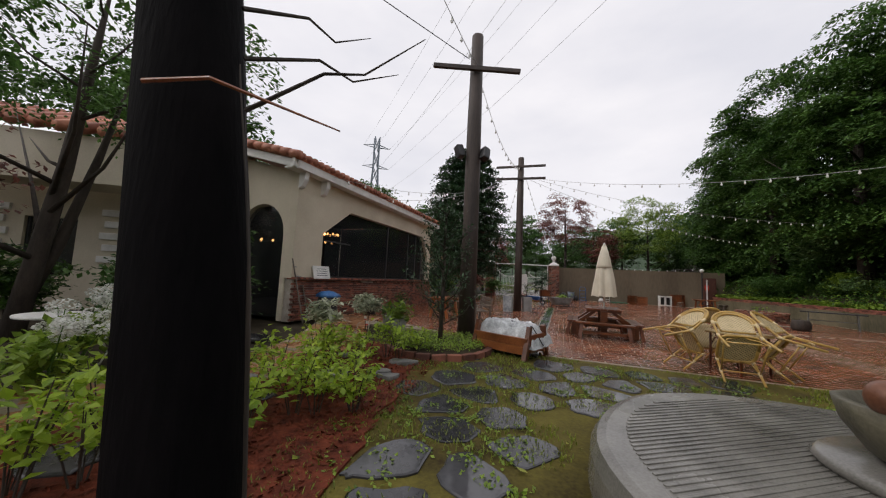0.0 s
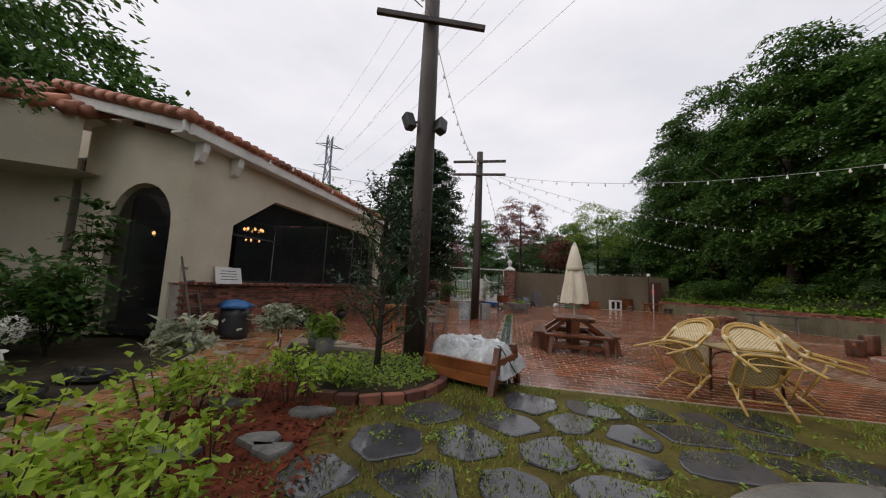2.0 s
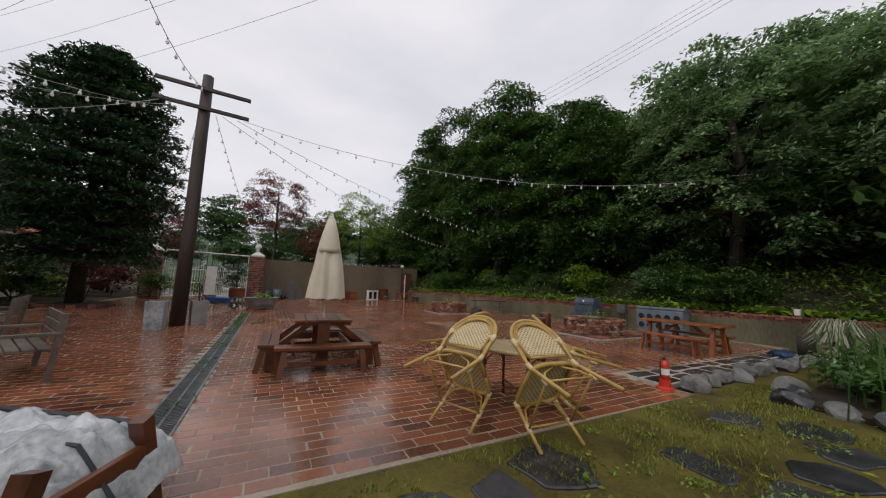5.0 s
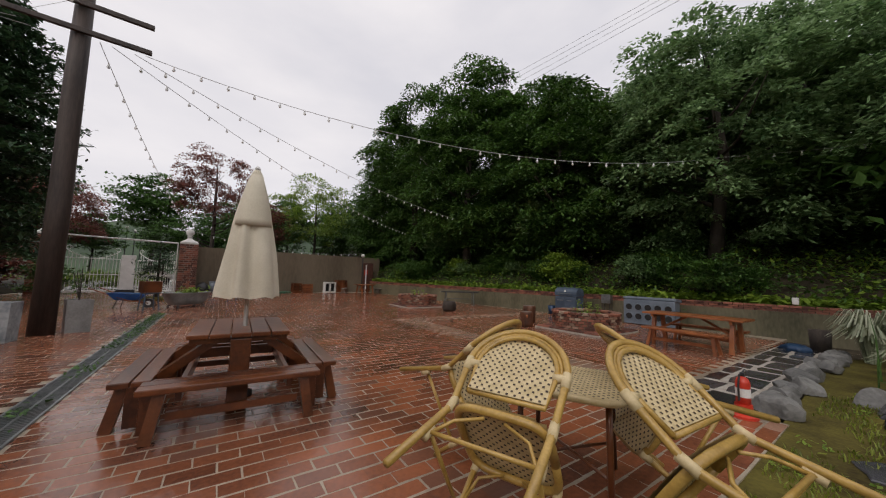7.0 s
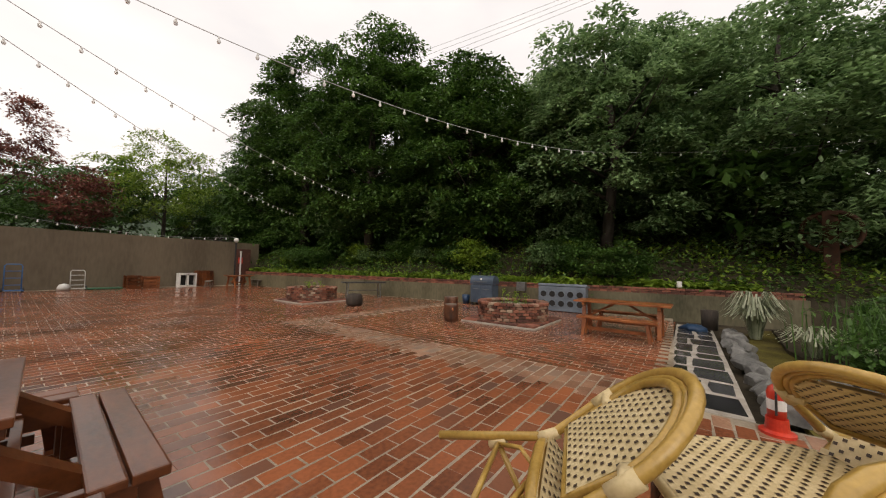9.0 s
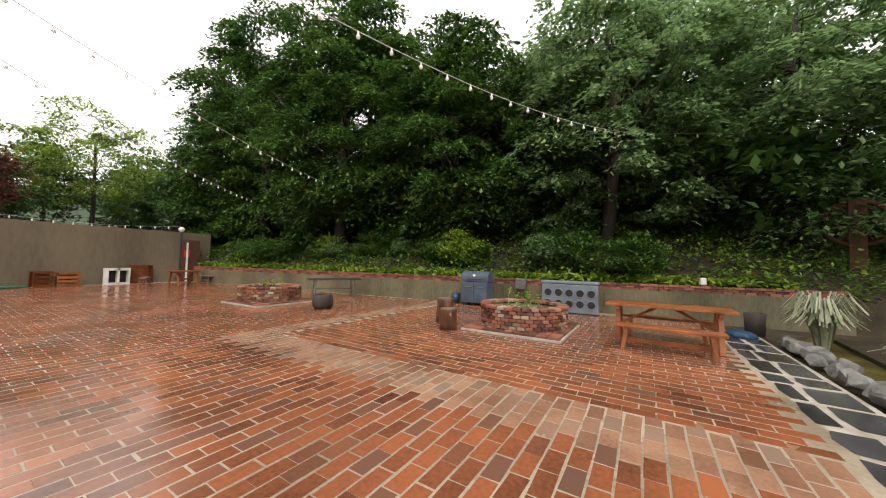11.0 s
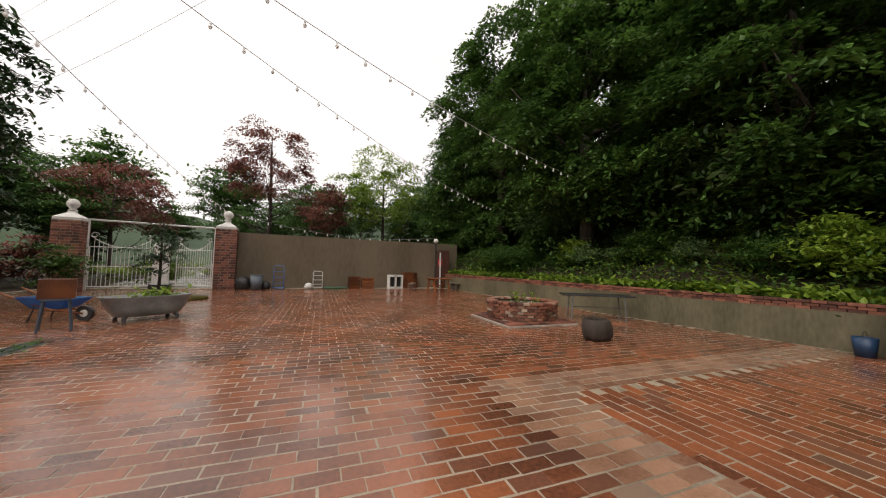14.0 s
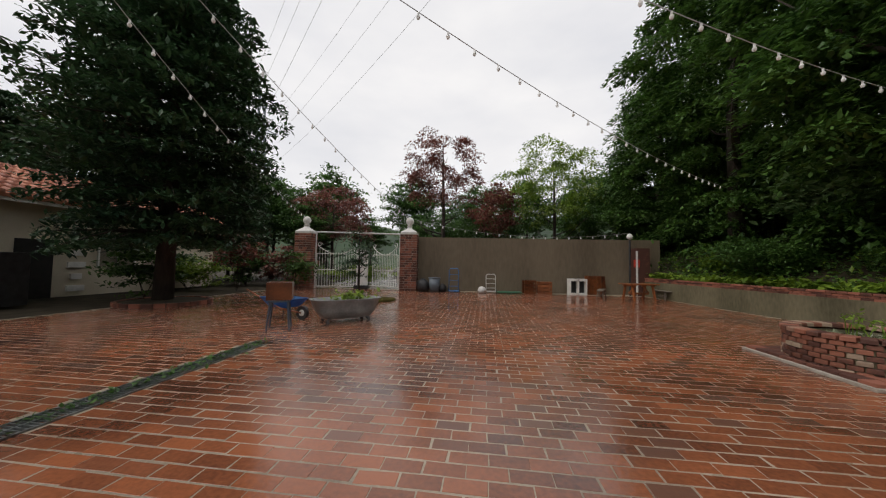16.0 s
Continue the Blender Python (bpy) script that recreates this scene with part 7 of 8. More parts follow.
c = iron_chair((-1.75, 13.3, -0.03), radians(40))
copy_thing(c, Matrix.Translation((-1.75, 14.6, -0.03)) @ Matrix.Rotation(radians(150), 4, "Z"))
copy_thing(c, Matrix.Translation((-1.55, 10.9, -0.03)) @ Matrix.Rotation(radians(-70), 4, "Z"))
t = thing("iron_table", Matrix.Translation((-2.45, 12.8, -0.05)), "round white iron garden table", "table")
part("top", lathed([(0.4, 0.68), (0.41, 0.7), (0.4, 0.72), (0, 0.72)], 28), M_WHITE, t)
part("stem", tubed([(0, 0, 0.1), (0, 0, 0.69)], 0.03, 10), M_WHITE, t)
for k in range(3):
    a = k * 2.094
    part("foot", tubed([(0, 0, 0.3), (0.2 * math.cos(a), 0.2 * math.sin(a), 0.1), (0.3 * math.cos(a), 0.3 * math.sin(a), 0)], 0.02, 6), M_WHITE, t)

# by the house: folded sign, blue hose, leaning ladder, pots
t = thing("menu_board", HOUSE @ pose(0.14, 1.15, 1.275, 0, 0, 0), "white framed menu board leaning on the window sill", "sign")
part("board", boxed(0, 0, 0.2, 0.03, 0.75, 0.42, Matrix.Rotation(radians(-14), 4, "Y"), 0.005), M_WHITE, t)
for k in range(4):
    part("text_line", boxed(0.017, 0.0, 0.1 + 0.07 * k, 0.003, 0.5 - 0.07 * (k % 2), 0.015, Matrix.Rotation(radians(-14), 4, "Y")), M_IRON, t)
t = thing("leaning_ladder", HOUSE @ pose(0.35, 0.35, 0.0, 0, -14, 20), "old ladder leaning against the house corner", "ladder")
for s in (-1, 1):
    part("rail", tubed([(0, s * 0.2, 0), (0, s * 0.2, 1.9)], 0.022, 6), M_WOOD_GREY, t)
for k in range(6):
    part("rung", tubed([(0, -0.2, 0.2 + 0.29 * k), (0, 0.2, 0.2 + 0.29 * k)], 0.015, 6), M_STEEL, t)
t = thing("blue_tarp", HOUSE @ pose(0.55, 1.0, 0.72), "crumpled blue tarpaulin on a low barrel by the house", "tarpaulin")
part("sheet", lathed([(0.36, 0.0), (0.34, 0.08), (0.2, 0.16), (0.0, 0.2)], 20, wobble=0.5, seed=8), M_BLUE, t, smooth=True)
t = thing("barrel", HOUSE @ pose(0.55, 1.0, 0.0), "dark metal barrel against the house plinth", "barrel")
part("body", lathed([(0.3, 0), (0.31, 0.2), (0.3, 0.36), (0.31, 0.52), (0.3, 0.72), (0, 0.72)], 24), M_IRON, t, smooth=True)


def pot_plant(at, r, h, seed, mat, label, leaf=0.07, tall=0.3, pot=None):
    t = thing("potted_plant", Matrix.Translation(at), label, "potted plant", "potted plants")
    part("pot", lathed([(r * 0.75, 0), (r, h), (r * 0.88, h), (r * 0.8, h - 0.05), (0, h - 0.05)], 20), pot or M_PALECON, t, smooth=True)
    rng = seed_rng(seed)
    mesh_part("foliage", leaves_mesh("foliage", np.array([0, 0, h + tall * 0.4]) + rng.normal(size=(160, 3)) * [r * 0.7, r * 0.7, tall * 0.35], leaf, rng, long=2.2), mat, t)
    return t


pot_plant((1.35, 17.25, 0), 0.2, 0.42, 161, L_BRIGHT, "grey stone pot with bright leaves near the young yew", 0.09, 0.35)
pot_plant((0.6, 18.3, 0), 0.16, 0.35, 162, L_MID, "small pot with green plant beside the path")
pot_plant(HOUSE @ Vector((0.5, 3.6, 0)), 0.22, 0.3, 163, L_DARK, "dark pot with leafy plant against the plinth", 0.07, 0.35, M_IRON)
pot_plant(HOUSE @ Vector((0.5, 6.1, 0)), 0.22, 0.3, 164, L_MID, "dark pot with leafy plant against the plinth", 0.07, 0.4, M_IRON)

# ivy stems on the tarred post, and a dry twig
t = post
for k, ph in enumerate((0.0, 1.2, 2.2)):
    pts = []
    for j in range(12):
        z = 0.1 + 0.42 * j
        a = 0.62 + 0.22 * math.sin(j * 0.9 + ph) + 0.14 * k
        cx = 0.10 - 0.10 * z / 1.5 if z < 1.5 else -0.148 * (z - 1.5)
        r = 0.203 - 0.006 * j
        pts.append((cx + r * math.cos(a), r * math.sin(a), z))
    part("ivy_stem", tubed(pts, [0.017 - 0.001 * j for j in range(12)], 6), M_BARK, t, "twisted dry climbing stem", smooth=True)
part("twig", tubed([(0.0, -0.21, 2.05), (0.2, -0.16, 2.07), (0.5, 0.1, 2.0)], [0.008, 0.007, 0.003], 5), M_WOOD_OR, t)
rng = seed_rng(171)
for k in range(7):
    z = 2.1 + 0.22 * k
    a = rng.uniform(0.2, 1.5)
    d = Vector((math.cos(a), math.sin(a), rng.uniform(0.05, 0.6)))
    p = Vector((0.18 - 0.15 * (z - 1.5), 0.08, z))
    part("bare_branch", tubed([p, p + d * 0.25 + Vector((0.02, 0.03, 0.08)), p + d * 0.42 + Vector((0.0, 0.05, 0.03)), p + d * 0.62 + Vector((0.06, 0.02, 0.09))], [0.010, 0.007, 0.005, 0.002], 5), M_BARK, t)

# ---- stepping stones in the lawn ----
lawn = bpy.data.objects["lawn"]
rng = seed_rng(181)


def flat_stone(cx, cy, rx, ry, h, rng, z=0.0, jag=0.16, n=9):
    """A flat irregular stone with a chamfered upper edge, as raw verts and faces."""
    a = np.linspace(0, 2 * np.pi, n + 1)[:-1] + rng.normal(0, 0.12, n)
    q = 1 + rng.normal(0, jag, n)
    x, y = np.cos(a) * q * rx, np.sin(a) * q * ry
    return prism_stone([(cx + x[k], cy + y[k]) for k in range(n)], h, z)


def prism_stone(pts, h, z):
    n = len(pts)
    cx, cy = sum(p[0] for p in pts) / n, sum(p[1] for p in pts) / n
    v = [(x, y, z - 0.04) for x, y in pts] + [(x, y, z + h * 0.6) for x, y in pts] + [(cx + (x - cx) * 0.95, cy + (y - cy) * 0.95, z + h) for x, y in pts]
    f = [(b + k, b + (k + 1) % n, b + n + (k + 1) % n, b + n + k) for b in (0, n) for k in range(n)] + [tuple(range(2 * n, 3 * n))]
    return v, f


def cell(site, others, gap):
    """The part of the plane nearer to site than to the others, drawn in by a gap."""
    poly = [Vector((site.x + dx, site.y + dy)) for dx, dy in ((-0.75, -0.75), (0.75, -0.75), (0.75, 0.75), (-0.75, 0.75))]
    for o in others:
        d = o - site
        if d.length < 1e-6 or d.length > 1.8:
            continue
        nrm = d.normalized()
        lim = d.length / 2 - gap
        out = []
        for p, q in zip(poly, poly[1:] + poly[:1]):
            a, b = (p - site).dot(nrm) - lim, (q - site).dot(nrm) - lim
            if a <= 0:
                out.append(p)
            if a * b < 0:
                out.append(p.lerp(q, a / (a - b)))
        poly = out
        if len(poly) < 3:
            return []
    return poly


def on_lawn(x, y):
    if math.hypot(x - FC.x, y - FC.y) < 2.05 or (COURT.inverted() @ Vector((x, y, 0))).y > 0.18:
        return False
    return x > 3.55 - max(0.0, y - 9.6) * 0.19 and x < 11.3


sites = []
y, row = 7.0, 0
while y < 16.7:
    x = 2.6 + (0.36 if row % 2 else 0.0)
    while x < 12:
        sites.append(Vector((x + rng.uniform(-0.2, 0.2), y + rng.uniform(-0.17, 0.17))))
        x += 0.74 if x < 7 else 0.64
    y += 0.62
    row += 1
for s_ in sites:
    if not on_lawn(s_.x, s_.y) or rng.uniform() < 0.05:
        continue
    pl = cell(s_, sites, rng.uniform(0.05, 0.10))
    if len(pl) < 3:
        continue
    pts = []
    for p, q in zip(pl, pl[1:] + pl[:1]):
        for f in (0.12, 0.5, 0.88):
            w = p.lerp(q, f)
            pts.append((w.x + rng.normal(0, 0.012), w.y + rng.normal(0, 0.012)))
    if any((COURT.inverted() @ Vector((px, py, 0))).y > 0.36 or math.hypot(px - FC.x, py - FC.y) < 1.76 for px, py in pts):
        continue
    v, f = prism_stone(pts, 0.020, -0.012 + rng.normal(0, 0.002))
    mesh_part("stepping_stone", raw_mesh("stepping_stone", v, f), M_STONE, lawn)
# stones along the path side
for px, py, s in ((0.9, 10.2, 0.45), (1.5, 9.4, 0.5), (0.3, 9.3, 0.45), (-0.5, 10.0, 0.4), (1.1, 11.2, 0.3), (1.3, 12.6, 0.3), (-1.15, 14.4, 0.45), (-1.3, 15.4, 0.4), (-0.7, 13.4, 0.4), (2.0, 8.6, 0.4)):
    v, f = flat_stone(px, py, s, s * 0.8, 0.03, rng, 0.006)
    mesh_part("flagstone", raw_mesh("flagstone", v, f), M_STONE, lawn)
# grass between the stones
pts = []
while len(pts) < 34000:
    px, py = rng.uniform(2.4, 13.5), rng.uniform(7.0, 16.5)
    if math.hypot(px - FC.x, py - FC.y) < 1.8 or (COURT.inverted() @ Vector((px, py, 0))).y > 0.42 or noise.noise((px * 1.3, py * 1.3, 5)) < -0.08:
        continue
    pts.append((px, py, -0.012))
grass_blades("grass", pts, 0.045, rng, L_GRASS, "short grass and moss between the stepping stones", 0.006, 1.0)
pts = []
while len(pts) < 420:
    px, py = rng.uniform(2.6, 12.5), rng.uniform(7.5, 15.9)
    if math.hypot(px - FC.x, py - FC.y) > 1.85 and (COURT.inverted() @ Vector((px, py, 0))).y < 0.36 and noise.noise((px * 0.9, py * 0.9, 2)) > -0.1:
        pts.append(np.array([px, py, 0.012]) + rng.normal(size=(16, 3)) * [0.06, 0.06, 0.008])
tagged(mesh_part("lawn_weeds", leaves_mesh("lawn_weeds", np.concatenate(pts), 0.026, rng), L_BRIGHT), "small bright weeds in the lawn joints", "weeds", kind="stuff")
# bark chips and fallen leaves
pts = np.stack([rng.uniform(0.6, 3.0, 4500), rng.uniform(8.2, 15.8, 4500), np.full(4500, 0.018)], 1)
mesh_part("bark_chips", leaves_mesh("bark_chips", pts, 0.032, rng, long=2.4), M_SOIL)
tagged(bpy.data.objects["bark_chips"], "loose red bark chips on the bed", "bark chips", kind="stuff")
pts = np.concatenate([np.stack([rng.uniform(3.2, 10.5, 60), rng.uniform(8, 15.8, 60), np.full(60, 0.02)], 1), np.stack([rng.uniform(0.4, 3, 40), rng.uniform(8.2, 15.8, 40), np.full(40, 0.03)], 1)])
me = leaves_mesh("fallen_leaves", pts, 0.045, rng, flat=0.05)
for v in me.vertices:
    v.co.z = 0.014 + 0.012 * ((v.index * 7) % 5) / 5
mesh_part("fallen_leaves", me, L_YELLOW)
tagged(bpy.data.objects["fallen_leaves"], "scattered pale fallen leaves", "leaves", kind="stuff")
for k in range(10):
    px, py = rng.uniform(0.8, 2.6), rng.uniform(9.6, 15.6)
    v, f = flat_stone(px, py, 0.2, 0.13, 0.05, rng, 0.012, 0.25)
    ob = mesh_part("pale_stone", raw_mesh("pale_stone", v, f), M_ROCK)
    tagged(ob, "pale rough stone lying in the mulch", "stone", "stones in the mulch")

# tan slabs of the path
path = bpy.data.objects["path_bed"]
for i in range(40):
    for j in range(5):
        c = curve_at(PATH_C, min(1, (i + 0.5) / 40))
        d = (curve_at(PATH_C, min(1, (i + 0.9) / 40)) - curve_at(PATH_C, max(0, (i + 0.1) / 40))).normalized()
        nrm = Vector((-d.y, d.x, 0))
        w = (j - 2 + rng.normal(0, 0.06)) * 0.30
        p = c + nrm * w + d * (0.09 * (j % 2) + rng.normal(0, 0.02))
        m = Matrix.Translation((p.x, p.y, 0.0)) @ Matrix.Rotation(math.atan2(d.y, d.x) + rng.normal(0, 0.06), 4, "Z")
        if (i + j) % 4 == 0 and j > 1:
            continue
        me = brick_mesh("path_slab", rng.uniform(0.26, 0.31), rng.uniform(0.24, 0.285), 0.022, M_PATH)
        ob = new("path_slab", me)
        ob.parent, ob.matrix_local = path, m

# ---- flagstone strip, rocks and right-hand bed ----
bm = bmesh.new()
p = [uv(6.32, 0.95), uv(13.4, 0.95), uv(13.4, 1.72), uv(6.32, 1.72)]
slab(bm, [(q.x, q.y) for q in p], -0.074, -0.004)
strip = tagged(part("flag_strip", bm, M_MORTAR), "strip of dark flagstones set in pale mortar", "pavement", kind="structure")
u = 6.42
while u < 13.0:
    w1, split = rng.uniform(0.42, 0.78), rng.uniform(0.3, 0.46)
    for v0, v1 in ((0.99, 0.99 + split - 0.02), (0.99 + split + 0.02, 1.68)):
        c = [(u + rng.uniform(0, 0.07), v0 + rng.uniform(0, 0.05)), (u + w1 - rng.uniform(0, 0.07), v0 + rng.uniform(0, 0.05)), (u + w1 - rng.uniform(0, 0.07), v1 - rng.uniform(0, 0.05)), (u + w1 * 0.5, v1), (u + rng.uniform(0, 0.06), v1 - rng.uniform(0, 0.05))]
        bm = bmesh.new()
        slab(bm, [((uv(*q)).x, (uv(*q)).y) for q in c], -0.02, 0.004)
        part("flagstone", bm, M_STONE, strip)
    u += w1 + 0.05


def rock(at, s, seed, mat, label, group):
    bm = bmesh.new()
    bmesh.ops.create_icosphere(bm, subdivisions=3, radius=1)
    rr = random.Random(seed)
    cuts = [(Vector((rr.gauss(0, 1), rr.gauss(0, 1), rr.gauss(0.2, 0.8))).normalized(), rr.uniform(0.55, 0.85)) for _ in range(9)]
    for v in bm.verts:
        q = v.co.copy()
        for nrm, lim in cuts:
            over = q.dot(nrm) - lim
            if over > 0:
                q -= nrm * over
        d = 1.1 + 0.16 * noise.noise(q * 1.1 + Vector((seed * 3.1, 0, 0))) + 0.07 * noise.noise(q * 3 + Vector((seed, 5, 0)))
        v.co = Vector((q.x * s[0] * d, q.y * s[1] * d, max(-0.3, q.z) * s[2] * d))
    ob = part("rock", bm, mat, smooth=False)
    ob.matrix_world = Matrix.Translation(at) @ Matrix.Rotation(seed * 1.3, 4, "Z")
    tagged(ob, label, "rock", group)


k = 0
u = 6.5
while u < 12.4:
    s = rng.uniform(0.14, 0.22)
    q = uv(u + s * 0.5, 0.70 + rng.normal(0, 0.06), 0.05)
    rock(q, (s, s * 0.75, s * 0.8), k + 1, M_ROCK, "rough grey rock beside the flagstone strip", "rocks along the strip")
    u += s * 1.7
    k += 1
for px, py, s in ((12.0, 14.9, 0.24), (12.0, 14.45, 0.22), (11.75, 14.0, 0.25), (11.55, 13.5, 0.26), (11.35, 13.0, 0.25), (11.2, 12.35, 0.45), (12.5, 15.0, 0.22), (13.0, 15.1, 0.24)):
    rock((px, py, 0.03), (s, s * 0.8, s * 0.75), k + 1, M_ROCK if k % 2 else M_STONE, "dark rock edging the planted bed", "rocks round the bed")
    k += 1
bm = bmesh.new()
slab(bm, [(12.0, 14.9), (11.6, 13.2), (11.4, 11.5), (18.0, 10.0), (18.5, 14.2), (15.5, 14.8)], -0.075, 0.06)
tagged(part("planted_bed", bm, M_EARTH), "dark earth bed planted with irises and ferns", "flower bed", kind="structure")
for k2, (px, py, rx, rz, mat) in enumerate(((12.6, 14.2, 0.5, 0.28, L_MID), (13.4, 14.5, 0.5, 0.3, L_MID), (12.4, 13.3, 0.45, 0.3, L_YELLOW), (13.3, 13.5, 0.6, 0.35, L_MID), (14.4, 14.0, 0.6, 0.4, L_MID), (12.5, 12.3, 0.5, 0.4, L_MID), (15.6, 13.6, 0.7, 0.5, L_DARK), (13.6, 12.0, 0.7, 0.6, L_DARK))):
    bush("bed_plant", (px, py, 0.05), (rx, rx, rz), mat, "leafy perennial in the rock-edged bed" if mat is not L_YELLOW else "yellow-green leafy perennial in the rock-edged bed", (22, 26), 0.07, 0.13, 5, 190 + k2, "perennials in the bed", "plant", 0.2, 0.05)
pts = np.stack([rng.normal(14.2, 0.9, 700), rng.normal(13.3, 0.6, 700), np.full(700, 0.05)], 1)
grass_blades("iris_leaves", pts, 0.95, rng, L_MID, "tall upright green iris leaves in the bed", 0.012, 0.25, "plant")


def striped_grass(at, seed, n=230, h=1.0):
    rng = seed_rng(seed)
    t = thing("striped_grass", Matrix.Translation(at), "arching clump of pale striped reed grass", "ornamental grass", "striped grasses")
    v, f = [], []
    for k in range(n):
        a = rng.uniform(0, 6.28)
        l, hh = rng.uniform(0.25, 0.6), h * rng.uniform(0.6, 1.1)
        d, s = Vector((math.cos(a), math.sin(a), 0)), Vector((-math.sin(a), math.cos(a), 0)) * 0.012
        b = d * 0.1 * rng.uniform(0, 1)
        i = len(v)
        for p in (b, b + d * l * 0.25 + Vector((0, 0, hh * 0.75)), b + d * l * 0.6 + Vector((0, 0, hh)), b + d * l + Vector((0, 0, hh * 0.72))):
            v += [tuple(p - s), tuple(p + s)]
        f += [(i + 2 * j, i + 2 * j + 1, i + 2 * j + 3, i + 2 * j + 2) for j in range(3)]
    mesh_part("blades", raw_mesh("blades", v, f), L_PALE, t)
    return t


striped_grass((16.9, 14.9, 0.0), 201, 240, 1.0)
striped_grass((15.0, 14.6, 0.05), 202, 60, 0.5)
striped_grass((14.2, 13.9, 0.05), 203, 50, 0.45)
t = thing("blue_tarpaulin", Matrix.Translation(uv(12.5, 1.35)), "small crumpled dark blue tarpaulin lying on the flagstones", "tarpaulin")
part("sheet", lathed([(0.26, 0.0), (0.22, 0.09), (0.13, 0.15), (0, 0.13)], 22, wobble=0.7, seed=12), M_NAVY, t, smooth=True)
t = thing("rusty_can", Matrix.Translation(uv(12.9, 1.0)), "rusty brown metal can by the rocks", "can")
part("body", lathed([(0.17, 0.0), (0.19, 0.5), (0.16, 0.5), (0.15, 0.05), (0, 0.05)], 16, wobble=0.05, seed=1), M_BARK, t, smooth=True)
t = thing("meter_box", pose(19.9, 16.0, 0.99, 0, 0, 0), "small white electric box on the wall coping", "box")
part("body", boxed(0, 0, 0.1, 0.22, 0.14, 0.2, None, 0.02), M_WHITE, t)
part("cover", boxed(-0.113, 0, 0.1, 0.012, 0.11, 0.15, None, 0.004), M_WHITE, t)
t = thing("waterwheel", Matrix.Translation((22.3, 11.7, 2.9)) @ Matrix.Rotation(radians(70), 4, "Z"), "rusty brown iron wheel standing among the trees", "wheel")
M_RUST = material("rust", (0.04, 0.016, 0.009), (0.12, 0.045, 0.022), rough=0.8, bump=0.3)
part("rim", tubed([(0.66 * math.cos(a), 0, 0.66 * math.sin(a)) for a in np.linspace(0, 2 * math.pi, 33)], 0.07, 8), M_RUST, t, smooth=True)
part("support", boxed(0, 0.05, -0.5, 0.35, 0.12, 2.4, None, 0.01), M_RUST, t)
for k in range(3):
    a = k * math.pi / 3
    part("spoke", tubed([(-0.66 * math.cos(a), 0, -0.66 * math.sin(a)), (0.66 * math.cos(a), 0, 0.66 * math.sin(a))], 0.03, 6), M_RUST, t)

# bed round the conifer
t = thing("tree_bed", Matrix.Translation((0, 34.6, 0)), "round bed edged with old bricks under the conifer", "flower bed")
part("soil", lathed([(1.2, -0.02), (1.15, 0.1), (0, 0.14)], 28), M_EARTH, t)
for k in range(26):
    a = 2 * math.pi * k / 26
    part("edge_brick", boxed(0, 0, 0, 0.12, 0.27, 0.13, Matrix.Rotation(a, 4, "Z") @ Matrix.Translation((1.24, 0, 0.06)), 0.012), M_BRICK, t)


# ---- annexe beyond the conifer ----
def annexe():
    h = thing("annexe", Matrix.Translation((-5.6, 30.6, 0)) @ Matrix.Rotation(radians(-6.5), 4, "Z"), "low cream rendered annexe with terracotta roof and porch", "house")
    part("east_wall", boxed(-0.15, 6.0, 1.75, 0.3, 12.0, 3.5), M_RENDER, h)
    part("south_wall", boxed(-4.0, 0.15, 1.75, 7.4, 0.3, 3.5), M_RENDER, h)
    part("gable", boxed(-4.0, 0.15, 3.9, 3.4, 0.28, 0.8), M_RENDER, h)
    # thin black panel before the wall, painted for the shade within a doorway
    part("doorway", boxed(0.02, 4.4, 1.05, 0.06, 1.0, 2.1), M_HOLE, h, "open doorway drawn as a panel painted black for shade")
    w = part("window", boxed(0.02, 7.0, 1.7, 0.06, 1.4, 1.1), M_GLASS, h)
    for s in (-0.7, 0, 0.7):
        part("frame", boxed(0.04, 7.0 + s, 1.7, 0.08, 0.06, 1.2), M_WHITE, w)
    for k in range(7):
        part("quoin", boxed(0.03, 5.6, 0.3 + 0.45 * k, 0.1, 0.55 - 0.2 * (k % 2), 0.22, None, 0.01), M_WHITE, h)
    rs = Matrix.Translation((0.55, 6.0, 3.45)) @ Matrix.Rotation(radians(22), 4, "Y")
    roof = part("roof", boxed(-2.3, 0, 0, 4.7, 13.0, 0.12, rs), M_ROOF, h)
    bm = bmesh.new()
    for i in range(44):
        yy = -6.4 + i * 0.298
        for j in range(9):
            tube(bm, [rs @ Vector((0.04 - j * 0.5, yy, 0.08)), rs @ Vector((-0.5 - j * 0.5, yy, 0.06))], [0.11, 0.09], 6)
    tagged(part("roof_tile", bm, M_ROOF, roof, smooth=True), kind="stuff")
    part("fascia", boxed(0.5, 6.0, 3.38, 0.06, 12.9, 0.22), M_WHITE, h)
    rs2 = Matrix.Translation((-8.2, 6.0, 3.45)) @ Matrix.Rotation(radians(-22), 4, "Y")
    part("rear_roof", boxed(2.3, 0, 0, 4.7, 13.0, 0.12, rs2), M_ROOF, h)
    return h


